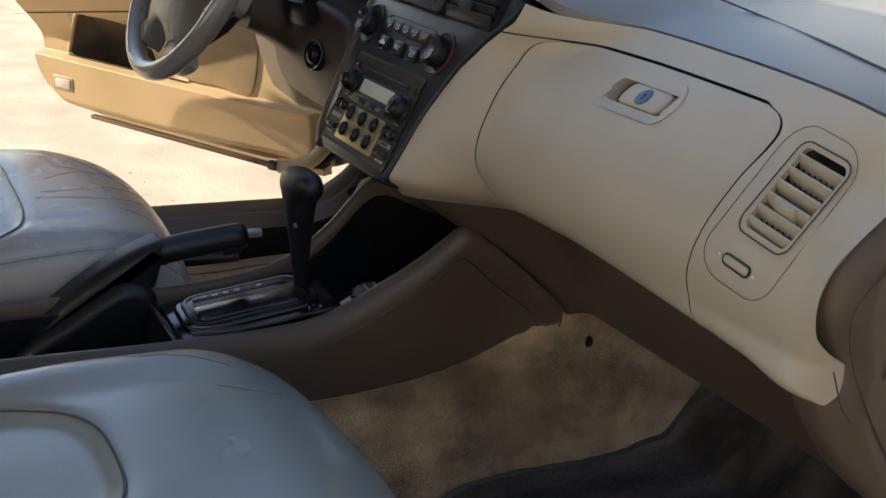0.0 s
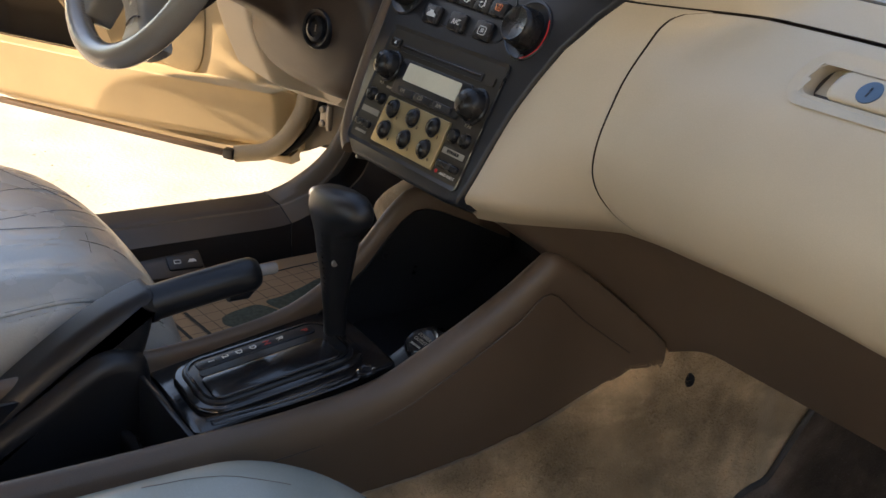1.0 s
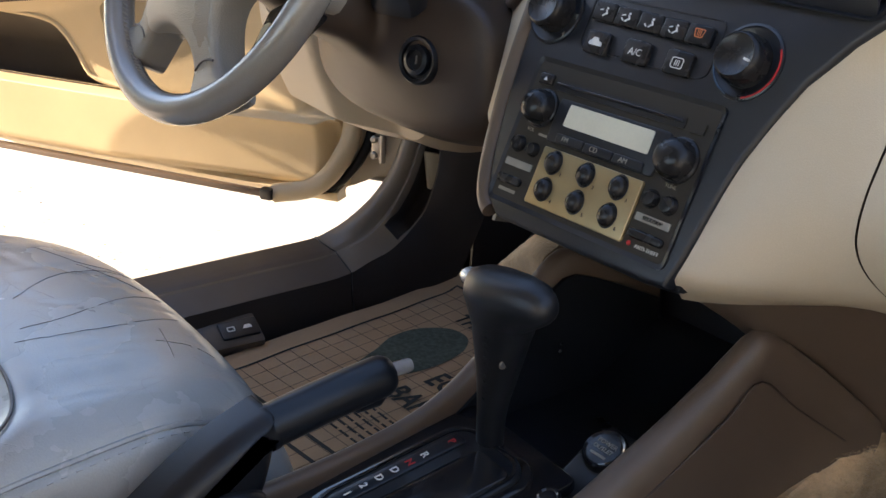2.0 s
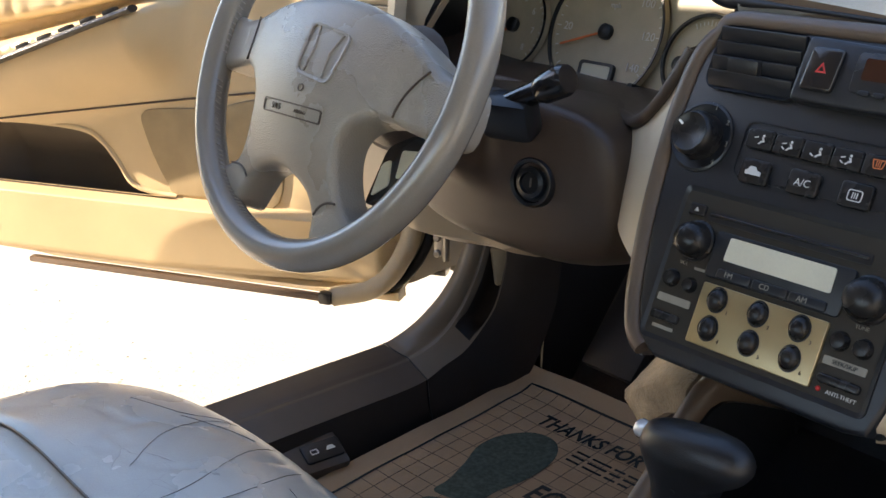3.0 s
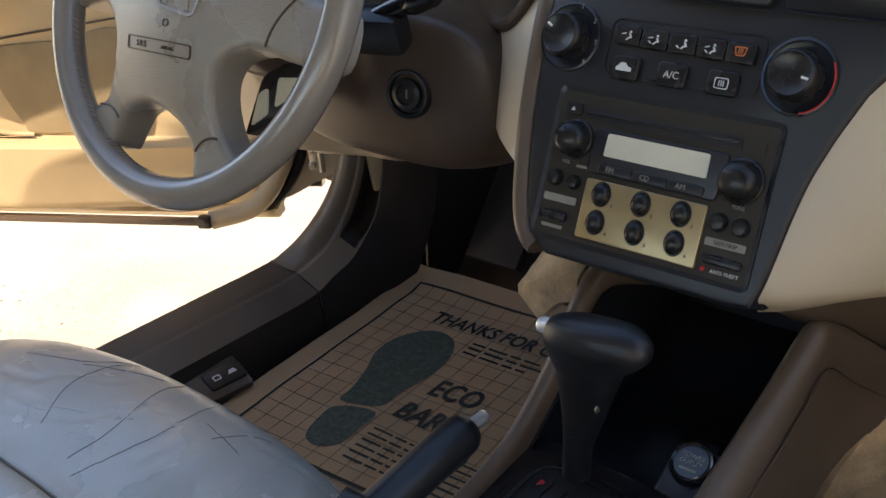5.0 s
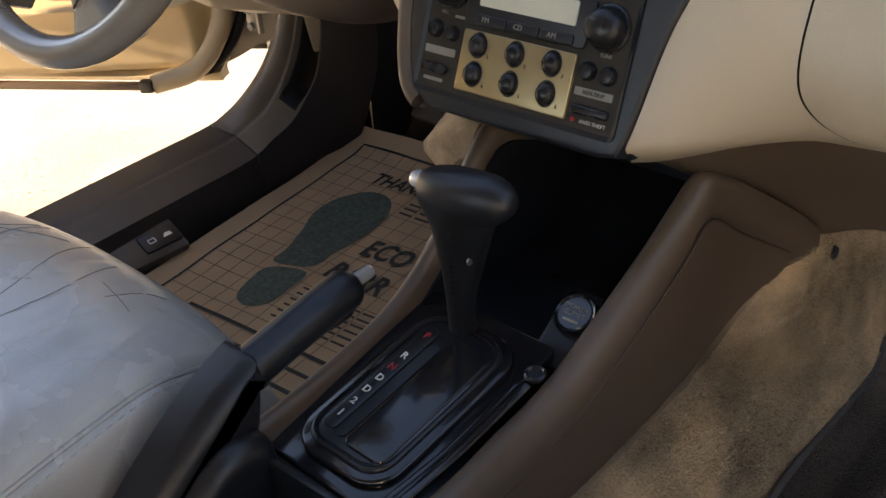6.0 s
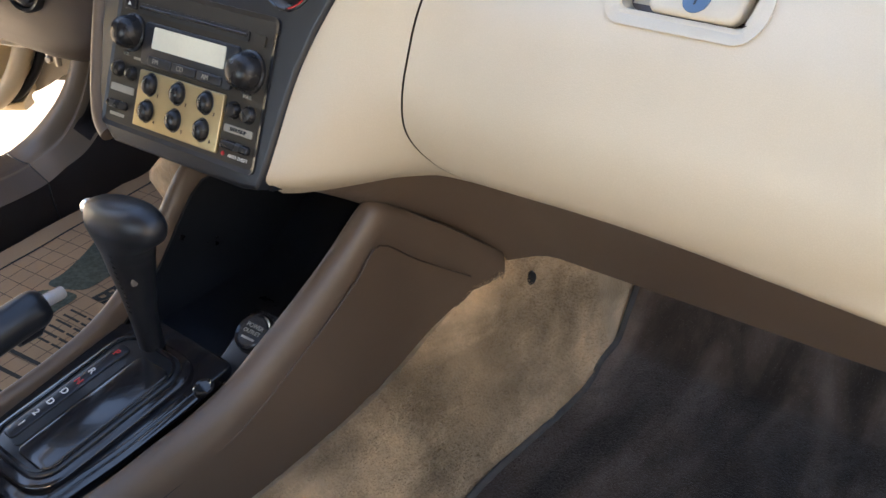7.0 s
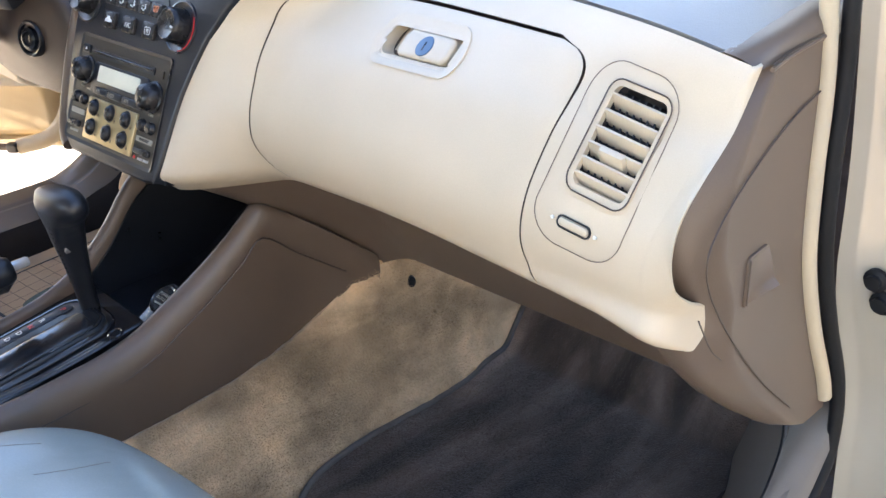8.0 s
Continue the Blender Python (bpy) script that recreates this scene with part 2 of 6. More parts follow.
def finish(name, bm, mat, angle=38):
    me = bpy.data.meshes.new(name)
    bmesh.ops.recalc_face_normals(bm, faces=bm.faces)
    bm.to_mesh(me)
    bm.free()
    me.materials.append(mat)
    me.shade_smooth()
    me.set_sharp_from_angle(angle=radians(angle))
    return me


def part(name, bm, mat, parent, label="", angle=38):
    ob = new(name, finish(name, bm, mat, angle))
    ob.parent = parent
    if parent.type == "EMPTY":
        ob.matrix_parent_inverse = Matrix.Translation(-parent.location)
    return tagged(ob, label)


def solo(name, bm, mat, label, category, kind="", angle=38, group=""):
    return tagged(new(name, finish(name, bm, mat, angle)), label, category, group, kind)


def box(size, m=None, bevel=0.0, seg=2, bm=None):
    own = bm is None
    bm = bmesh.new() if own else bm
    got = bmesh.ops.create_cube(bm, size=1.0)["verts"]
    bmesh.ops.scale(bm, vec=size, verts=got)
    if bevel:
        edges = list({e for v in got for e in v.link_edges})
        got = list({v for f in bmesh.ops.bevel(bm, geom=edges, offset=bevel, segments=seg, profile=0.6, affect="EDGES")["faces"] for v in f.verts} | {v for v in got if v.is_valid})
    if m is not None:
        bmesh.ops.transform(bm, matrix=m, verts=got)
    return bm


def rr(w, h, r, n=5):
    """A rounded rectangle, counter-clockwise."""
    out = []
    for cx, cy, a0 in ((w / 2 - r, h / 2 - r, 0), (-w / 2 + r, h / 2 - r, 90), (-w / 2 + r, -h / 2 + r, 180), (w / 2 - r, -h / 2 + r, 270)):
        for k in range(n + 1):
            a = radians(a0 + 90 * k / n)
            out.append((cx + r * math.cos(a), cy + r * math.sin(a)))
    return out


def oval(rx, ry, n=24):
    return [(rx * math.cos(2 * math.pi * k / n), ry * math.sin(2 * math.pi * k / n)) for k in range(n)]


def shrink(outline, d):
    """The outline moved inwards by d along its corners' normals."""
    out, n = [], len(outline)
    for k in range(n):
        a, b, c = Vector(outline[k - 1]), Vector(outline[k]), Vector(outline[(k + 1) % n])
        t = ((b - a).normalized() + (c - b).normalized()).normalized()
        out.append((b.x - t.y * d, b.y + t.x * d))
    return out


def put_at(m, p):
    return Vector(m(*p)) if callable(m) else m @ Vector(p)


def plate(outline, m, depth, bevel=0.0, seg=3, bm=None, dish=0.0):
    """A slab of that outline; its face lies at local z = 0 and its body below. bevel rounds the front edge."""
    own = bm is None
    bm = bmesh.new() if own else bm
    rings = [[(x, y, -depth) for x, y in outline]]
    for k in range(seg + 1 if bevel else 1):
        a = radians(90 * k / seg) if bevel else 0
        o = shrink(outline, bevel * (1 - math.cos(a))) if bevel else outline
        rings.append([(x, y, -bevel + bevel * math.sin(a) if bevel else 0) for x, y in o])
    vs = [[bm.verts.new(put_at(m, p)) for p in ring] for ring in rings]
    n = len(outline)
    for a, b in zip(vs, vs[1:]):
        for k in range(n):
            bm.faces.new((a[k], a[(k + 1) % n], b[(k + 1) % n], b[k]))
    bm.faces.new(vs[-1])
    bm.faces.new(vs[0][::-1])
    return bm


def ring(outer, inner, m, depth, lift=0.0, bm=None):
    """A flat frame between two outlines with as many points each; the inner one may sit lower (lift)."""
    own = bm is None
    bm = bmesh.new() if own else bm
    n = len(outer)
    rows = [[(x, y, -depth) for x, y in outer], [(x, y, 0) for x, y in outer], [(x, y, lift) for x, y in inner], [(x, y, -depth) for x, y in inner]]
    vs = [[bm.verts.new(put_at(m, p)) for p in row] for row in rows]
    for a, b in zip(vs, vs[1:] + vs[:1]):
        for k in range(n):
            bm.faces.new((a[k], a[(k + 1) % n], b[(k + 1) % n], b[k]))
    return bm


def lathe(profile, m, n=32, bm=None):
    """Turned about the local z axis: rows of radius and height."""
    own = bm is None
    bm = bmesh.new() if own else bm
    rows = []
    for r, z in profile:
        if r < 1e-6:
            rows.append([bm.verts.new(m @ Vector((0, 0, z)))])
        else:
            rows.append([bm.verts.new(m @ Vector((r * math.cos(2 * math.pi * k / n), r * math.sin(2 * math.pi * k / n), z))) for k in range(n)])
    for a, b in zip(rows, rows[1:]):
        for k in range(n):
            q = [a[k % len(a)], a[(k + 1) % len(a)], b[(k + 1) % len(b)], b[k % len(b)]]
            q = [v for i, v in enumerate(q) if v not in q[:i]]
            if len(q) > 2:
                bm.faces.new(q)
    return bm


def smooth_path(points, per=8):
    """A Catmull-Rom line through points."""
    p = [Vector(q) for q in points]
    p = [2 * p[0] - p[1]] + p + [2 * p[-1] - p[-2]]
    out = []
    for a, b, c, d in zip(p, p[1:], p[2:], p[3:]):
        for k in range(per):
            t = k / per
            out.append(0.5 * (2 * b + (c - a) * t + (2 * a - 5 * b + 4 * c - d) * t * t + (3 * b - a - 3 * c + d) * t**3))
    return out + [p[-2]]


def tube(points, radius, n=12, bm=None, closed=False, squash=1.0, up=(0, 0, 1), radii=None):
    own = bm is None
    bm = bmesh.new() if own else bm
    pts = [Vector(p) for p in points]
    rows, c = [], len(pts)
    for i, p in enumerate(pts):
        t = (pts[(i + 1) % c] - pts[i - 1]) if closed else (pts[min(i + 1, c - 1)] - pts[max(i - 1, 0)])
        t.normalize()
        s = t.cross(Vector(up))
        s = s.normalized() if s.length > 1e-5 else t.orthogonal().normalized()
        v = s.cross(t)
        r = radii[i] if radii else radius
        rows.append([bm.verts.new(p + r * (s * math.cos(2 * math.pi * k / n) + v * squash * math.sin(2 * math.pi * k / n))) for k in range(n)])
    pairs = list(zip(rows, rows[1:])) + ([(rows[-1], rows[0])] if closed else [])
    for a, b in pairs:
        for k in range(n):
            bm.faces.new((a[k], a[(k + 1) % n], b[(k + 1) % n], b[k]))
    if not closed:
        bm.faces.new(rows[0][::-1])
        bm.faces.new(rows[-1])
    return bm


def sheet(fn, us, vs, thick=0.0, toward=None, bm=None, skip=None):
    """A surface fn(u, v) over rows and columns, given a back at a distance thick along toward."""
    own = bm is None
    bm = bmesh.new() if own else bm
    grid = [[Vector(fn(u, v)) for u in us] for v in vs]
    front = [[bm.verts.new(p) for p in row] for row in grid]
    h, w = len(vs), len(us)
    for j in range(h - 1):
        for i in range(w - 1):
            if skip and skip((grid[j][i] + grid[j + 1][i + 1]) / 2):
                continue
            bm.faces.new((front[j][i], front[j][i + 1], front[j + 1][i + 1], front[j + 1][i]))
    if thick:
        off = Vector(toward).normalized() * thick
        rim = [(0, i) for i in range(w)] + [(j, w - 1) for j in range(1, h)] + [(h - 1, i) for i in range(w - 2, -1, -1)] + [(j, 0) for j in range(h - 2, 0, -1)]
        back = {k: bm.verts.new(grid[k[0]][k[1]] + off) for k in rim}
        for a, b in zip(rim, rim[1:] + rim[:1]):
            bm.faces.new((front[a[0]][a[1]], back[a], back[b], front[b[0]][b[1]]))
    return bm


def lin(a, b, n):
    return [a + (b - a) * k / (n - 1) for k in range(n)]


def curve1(xs, ys):
    """A smooth function through knots."""
    xs, ys = list(xs), list(ys)

    def f(x):
        if x <= xs[0]:
            return ys[0]
        if x >= xs[-1]:
            return ys[-1]
        k = max(i for i in range(len(xs) - 1) if xs[i] <= x)
        h = xs[k + 1] - xs[k]
        t = (x - xs[k]) / h
        m0 = (ys[k + 1] - ys[k - 1]) / (xs[k + 1] - xs[k - 1]) if k > 0 else (ys[1] - ys[0]) / h
        m1 = (ys[k + 2] - ys[k]) / (xs[k + 2] - xs[k]) if k + 2 < len(xs) else (ys[k + 1] - ys[k]) / h
        return (2 * t**3 - 3 * t * t + 1) * ys[k] + (t**3 - 2 * t * t + t) * h * m0 + (3 * t * t - 2 * t**3) * ys[k + 1] + (t**3 - t * t) * h * m1

    return f


def step(a, b, x):
    t = min(1, max(0, (x - a) / (b - a)))
    return t * t * (3 - 2 * t)


def writing(text, size, m, parent, mat, name="lettering", align="CENTER", squeeze=1.0, shear=0.0, thick=0.0003, spacing=1.0, bold=0.0):
    """Raised lettering in the built-in font, lying in the local xy plane of m."""
    cu = bpy.data.curves.new(name, "FONT")
    cu.body, cu.size, cu.align_x, cu.align_y, cu.shear, cu.extrude, cu.space_character = text, size, align, "CENTER", shear, thick, spacing
    cu.resolution_u = 3
    cu.offset = bold
    tmp = bpy.data.objects.new("tmp", cu)
    me = bpy.data.meshes.new_from_object(tmp)
    bpy.data.objects.remove(tmp)
    bpy.data.curves.remove(cu)
    me.transform(m @ Matrix.Diagonal((squeeze, 1, 1, 1)))
    me.materials.clear()
    me.materials.append(mat)
    ob = new(name, me)
    ob.parent = parent
    if parent.type == "EMPTY":
        ob.matrix_parent_inverse = Matrix.Translation(-parent.location)
    return ob


def frame_of(origin, x, y):
    """A matrix with that origin, x axis and (about) y axis."""
    x = Vector(x).normalized()
    z = x.cross(Vector(y)).normalized()
    y = z.cross(x)
    m = Matrix((x, y, z)).transposed().to_4x4()
    m.translation = origin
    return m


def soften(corners, r=0.004, n=4):
    """Corners of a polygon rounded off."""
    out = []
    for a, b, c in zip(corners[-1:] + corners[:-1], corners, corners[1:] + corners[:1]):
        a, b, c = Vector(a), Vector(b), Vector(c)
        p, q = b + (a - b).normalized() * r, b + (c - b).normalized() * r
        for k in range(n + 1):
            t = k / n
            out.append(tuple((1 - t) ** 2 * p + 2 * t * (1 - t) * b + t * t * q))
    return out


def shift(outline, dx, dy):
    return [(x + dx, y + dy) for x, y in outline]


def smooth_loop(pts, per=5):
    n = len(pts)
    out = []
    for i in range(n):
        a, b, c, d = (Vector(pts[(i + k) % n]) for k in (-1, 0, 1, 2))
        for k in range(per):
            t = k / per
            out.append(tuple(0.5 * (2 * b + (c - a) * t + (2 * a - 5 * b + 4 * c - d) * t * t + (3 * b - a - 3 * c + d) * t**3)))
    return out


# ---- setting: ground, floor, shell ----
def ground_z(x, y):
    return (x, y, -0.27)


gx = [-400, -80, -20, -8, -5, -4, -3, -2, -1, 0, 1, 2, 4, 8, 20, 80, 400]
solo("ground", sheet(ground_z, gx, gx, 0.3, (0, 0, -1)), GROUND, "pale sunlit concrete ground beside the car", "ground", "structure")

stones = random.Random(8)
gb = bmesh.new()
for k in range(650):
    size = 0.0025 + 0.006 * stones.random() ** 3
    m = Matrix.Translation((stones.gauss(-1.75, 0.30), stones.gauss(0.12, 0.16), -0.27)) @ Matrix.Rotation(stones.random() * 6, 4, "Z") @ Matrix.Diagonal((size, size * stones.uniform(0.5, 1), size * stones.uniform(0.15, 0.32), 1))
    vs = [gb.verts.new(m @ Vector(c)) for c in ((1, 0, 0), (0.2, 0.9, 0), (-0.9, 0.4, 0), (-0.5, -0.8, 0), (0.5, -0.8, 0), (0.1, 0.1, 1.2), (0, 0, -0.8))]
    for i in range(5):
        gb.faces.new((vs[i], vs[(i + 1) % 5], vs[5]))
        gb.faces.new((vs[(i + 1) % 5], vs[i], vs[6]))
solo("gravel", gb, PEBBLE, "loose gravel and crumbs on the concrete", "gravel", "stuff")


def floor_fn(x, y):
    toe = max(0.0, y - 0.50)
    z = 0.02 + toe * 1.15
    return (x, y - toe * 0.15, z + 0.002 * math.sin(x * 31) * math.sin(y * 27))


solo("floor", sheet(floor_fn, lin(-0.70, 0.72, 50), lin(-1.5, 0.92, 70), 0.05, (0, 0, -1)), DARKCARPET, "dark brown carpeted car floor and toe board", "carpet", "structure")
solo("ceiling", box((1.36, 1.55, 0.04), pose(0, -1.10, 1.10), 0.015), HEADLINER, "plain beige car headliner", "ceiling", "structure")
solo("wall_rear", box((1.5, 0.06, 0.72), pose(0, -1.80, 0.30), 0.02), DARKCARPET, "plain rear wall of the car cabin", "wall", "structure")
# unseen body sides, built without windows up to the roof to block sun
for side, nm in ((-1, "wall_left"), (1, "wall_right")):
    solo(nm, box((0.09, 1.23, 1.40), pose(side * 0.755, -1.225, 0.42), 0.02), PAINT, "unseen windowless body side closed up to block the sun", "wall", "structure")
bm = bmesh.new()
for side in (-1, 1):
    tube(smooth_path([(side * 0.74, 0.62, 0.62), (side * 0.67, 0.18, 0.86), (side * 0.60, -0.30, 1.10)]), 0.035, 10, bm)
solo("windshield_pillars", bm, CREAM, "cream windscreen pillars", "pillar", "structure")
# unseen open rear door, added and sized to keep sun off front seat and floor
RD0, RD1 = Vector((-0.80, -0.62, 0)), Vector((-1.98, -0.70, 0))


def rear_leaf(u, z):
    return RD0.lerp(RD1, u) + Vector((0, 0, z))


rdl = thing("rear_door_shade", (-1.3, -0.69, 0.14), "unseen open rear door added to shade the cabin", "car door")
part("leaf", sheet(lambda u, t: rear_leaf(u, 0.10 + 0.12 * step(0.75, 1.0, u) + (0.625 - 0.12 * step(0.75, 1.0, u)) * t), lin(0, 1, 24), lin(0, 1, 8), 0.06, (0.15, -1, 0)), PAINT, rdl)
part("window_pane", sheet(lambda u, t: rear_leaf(0.995 * u, 0.72 + 0.395 * t * (1 - 0.35 * step(0.85, 1.0, u))), lin(0, 1, 20), lin(0, 1, 8), 0.006, (0.15, -1, 0)), GLOSSBLACK, rdl, "opaque pane added to block the sun")
part("window_frame", tube(smooth_path([rear_leaf(0.01, 0.70), rear_leaf(0.01, 0.95), rear_leaf(0.01, 1.11), rear_leaf(0.10, 1.135), rear_leaf(0.45, 1.135), rear_leaf(0.80, 1.125), rear_leaf(0.93, 1.06), rear_leaf(0.985, 0.90), rear_leaf(0.99, 0.72)], 6), 0.024, 10), CREAM, rdl)
# added out of view: shapes the light that comes through the windscreen
solo("wall_outside", box((11.0, 0.3, 3.3), pose(1.9, 4.2, 1.35), 0.02), TINTWALL, "unseen wall added ahead to tint light on the dash", "wall", "structure")
# unseen wall, added to hold back light at the passenger's side
solo("wall_beside", box((0.3, 10.0, 2.1), pose(3.6, -1.0, 0.75), 0.02), DULLWALL, "unseen low wall added to limit light from the right", "wall", "structure")
solo("wall_front", box((1.5, 0.05, 0.95), pose(0, 0.93, 0.18), 0.02), CHARCOAL, "plain dark firewall", "wall", "structure")

# ---- dashboard, passenger side ----
base_y = curve1([0.405, 0.42, 0.432, 0.45, 0.475, 0.5, 0.53, 0.56, 0.585, 0.61, 0.635, 0.66, 0.68],
                [0.170, 0.122, 0.085, 0.060, 0.048, 0.045, 0.051, 0.066, 0.082, 0.105, 0.130, 0.158, 0.185])
panel_right = curve1([0.40, 0.42, 0.437, 0.455, 0.525, 0.57, 0.605, 0.63, 0.655, 0.68], [0.085, 0.094, 0.102, 0.108, 0.121, 0.138, 0.157, 0.180, 0.203, 0.208])
dash_right = curve1([0.40, 0.44, 0.5, 0.53, 0.56, 0.6, 0.63, 0.65, 0.68], [0.690, 0.699, 0.703, 0.710, 0.720, 0.729, 0.738, 0.744, 0.748])
top_shift = curve1([0.1, 0.2, 0.36, 0.46, 0.55, 0.64, 0.73], [-0.01, 0.012, 0.020, 0.008, -0.008, -0.025, -0.03])
lip_shift = curve1([0.1, 0.26, 0.38, 0.5, 0.69], [0.0, 0.002, 0.006, -0.006, -0.028])
ztop = curve1([0.05, 0.2, 0.25, 0.36, 0.55, 0.65, 0.75], [0.690, 0.674, 0.664, 0.661, 0.660, 0.657, 0.645])


def face(x, z, off=0.0):
    """The beige dash face; off stands out towards the seats."""
    b = base_y(z) + top_shift(x) * step(0.59, 0.66, z) + lip_shift(x) * (1 - step(0.43, 0.47, z))
    c = 0.45 * (z - 0.5) + 0.004 + 0.05 * (1 - step(0.405, 0.45, z))
    k = step(-0.01, 0.112 - 0.02 * step(0.56, 0.61, z) + 0.02 * step(0.62, 0.66, z), x - panel_right(z))
    z += 0.006 * (1 - step(0.425, 0.475, z)) * step(0.18, 0.27, x) * (1 - step(0.64, 0.70, x))
    return Vector((x, c + (b - c) * k - off * 0.9, z + off * 0.35))


glove_l = curve1([0.40, 0.43, 0.448, 0.462, 0.478, 0.5, 0.55, 0.593, 0.612, 0.625, 0.633, 0.637], [0.30, 0.275, 0.246, 0.224, 0.211, 0.205, 0.205, 0.207, 0.210, 0.217, 0.228, 0.245])
glove_r = curve1([0.40, 0.43, 0.45, 0.475, 0.5, 0.55, 0.60, 0.618, 0.628, 0.634, 0.637], [0.612, 0.590, 0.580, 0.574, 0.573, 0.578, 0.586, 0.588, 0.582, 0.568, 0.548])
ZG, GAP = 0.637, 0.0016
VENT_C = (0.648, 0.5795)


def vent_xz(a, b):
    return VENT_C[0] + a + 0.15 * b, VENT_C[1] + b - 0.12 * a


def vent_pos(a, b, h):
    x, z = vent_xz(a, b)
    return face(x, z, h)


def in_vent(p):
    b = p.z - VENT_C[1] + 0.12 * (p.x - VENT_C[0])
    a = p.x - VENT_C[0] - 0.15 * b
    return abs(a) < 0.029 and abs(b) < 0.037


LATCH = (0.402, 0.6095)


def in_latch(p):
    return abs(p.x - LATCH[0]) < 0.046 and abs(p.z - LATCH[1]) < 0.0105


def top_strip(u, z):
    x = panel_right(z) + (dash_right(z) - 0.009 - 0.006 * step(0.637, 0.655, z) - panel_right(z)) * u
    f = (z - ZG - GAP) / (0.69 - ZG - GAP)
    return face(x, ZG + GAP + (ztop(x) - ZG - GAP) * f)


dash = thing("dashboard", (0.4, 0.2, 0.42), "beige vinyl dashboard with taupe knee panel and grey top pad", "dashboard")
zs = lin(0.418, ZG, 50)
bm = bmesh.new()
sheet(lambda u, z: face(panel_right(z) + (glove_l(z) - GAP - panel_right(z)) * u, z), lin(0, 1, 18), zs, bm=bm)
gap_r = lambda z: GAP * (1 + 1.1 * step(0.575, 0.625, z))
sheet(lambda u, z: face(glove_r(z) + gap_r(z) + (dash_right(z) - 0.009 - glove_r(z) - gap_r(z)) * u, z), lin(0, 1, 30), lin(0.418, ZG + GAP, 70), bm=bm, skip=in_vent)
sheet(lambda u, z: top_strip(u, z), lin(0, 1, 60), [ZG + GAP, 0.645, 0.65, 0.655, 0.66, 0.668, 0.68, 0.69], bm=bm)
part("face_panel", bm, BEIGE, dash, "smooth beige vinyl face", 60)
part("gap_backing", sheet(lambda x, z: face(x, z) + Vector((0, 0.016, -0.004)), lin(0.17, 0.60, 40), lin(0.43, 0.655, 30), skip=in_latch), COLUMN, dash, "dark gap behind the glove box lid")


# end cap of the dashboard with its fuse cover
cap_front = curve1([0.262, 0.28, 0.30, 0.33, 0.36, 0.40, 0.43, 0.45, 0.47, 0.50, 0.53, 0.56, 0.60, 0.66], [0.262, 0.215, 0.188, 0.150, 0.118, 0.088, 0.080, 0.082, 0.075, 0.060, 0.060, 0.072, 0.102, 0.155])


def cap(f, g):
    z = 0.645 - 0.375 * g
    front, back = cap_front(z), 0.232 + 0.055 * step(0.44, 0.30, z) - 0.004 * step(0.5, 0.64, z)
    x0 = 0.700 + 0.010 * step(0.42, 0.36, z)
    return Vector((x0 + (0.7335 - x0) * min(1, f * 5) ** 0.5, front + (max(back, front + 0.004) - front) * f, z))


part("end_cap", sheet(cap, lin(0, 1, 36), lin(0, 1, 60), 0.02, (-1, 0.2, 0)), BROWN, dash, "taupe end cap with a fuse cover seam", 60)
# the beige face rolls round the corner and ends in a blunt toe
wrap_y = curve1([0, 0.08, 0.2, 0.33, 0.44, 0.52, 0.58, 0.66, 0.74, 0.80, 0.86, 0.93, 1.0], [0.124, 0.113, 0.094, 0.066, 0.047, 0.041, 0.042, 0.052, 0.076, 0.098, 0.103, 0.088, 0.064])
wrap_z = curve1([0, 0.08, 0.2, 0.33, 0.44, 0.52, 0.58, 0.66, 0.74, 0.80, 0.86, 0.93, 1.0], [0.646, 0.628, 0.601, 0.574, 0.552, 0.532, 0.512, 0.488, 0.468, 0.457, 0.446, 0.431, 0.421])
wrap_x = curve1([0, 0.2, 0.5, 0.7, 1.0], [0.7372, 0.7338, 0.7250, 0.7215, 0.7215])


def wrap(s, t):
    z0 = 0.645 - 0.227 * s
    p = face(dash_right(z0) - 0.010, z0)
    q = Vector((wrap_x(s), wrap_y(s), wrap_z(s)))
    d = p - face(dash_right(z0) - 0.040, z0)
    c = p + d * max(0.2, (q.x - 0.001 - p.x) / d.x)
    c.z = (p.z + q.z) / 2
    return p * (1 - t) ** 2 + c * 2 * t * (1 - t) + q * t * t


part("corner_wrap", sheet(wrap, lin(0, 0.96, 70), lin(0, 1, 14), 0.003, (-0.9, 0.4, 0.4)), BEIGE, dash, "beige vinyl rolled round the corner", 70)
capx = lambda y, z: Vector((0.7350, y - 0.006, z))
seam = smooth_path([capx(0.232, 0.604), capx(0.178, 0.588), capx(0.126, 0.561), capx(0.090, 0.534), capx(0.075, 0.508), capx(0.086, 0.473), capx(0.119, 0.423), capx(0.17, 0.36), capx(0.224, 0.306)], 8)
part("cover_seam", tube(seam, 0.0008, 6, up=(1, 0, 0)), COLUMN, dash)
part("upper_seam", tube(smooth_path([(0.7425, 0.128, 0.6425), (0.7375, 0.16, 0.6435), (0.7350, 0.20, 0.6445), (0.734, 0.235, 0.6455)], 6), 0.0018, 8, up=(1, 0, 0)), BROWN, dash)
part("upper_gap", tube(smooth_path([(0.7418, 0.130, 0.6452), (0.7370, 0.16, 0.6462), (0.7345, 0.20, 0.6472), (0.7335, 0.235, 0.648)], 6), 0.0008, 6, up=(1, 0, 0)), COLUMN, dash)
part("toe_seam", tube(smooth_path([capx(0.068, 0.465), capx(0.087, 0.431), capx(0.103, 0.414)], 5), 0.0007, 6, up=(1, 0, 0)), COLUMN, dash)
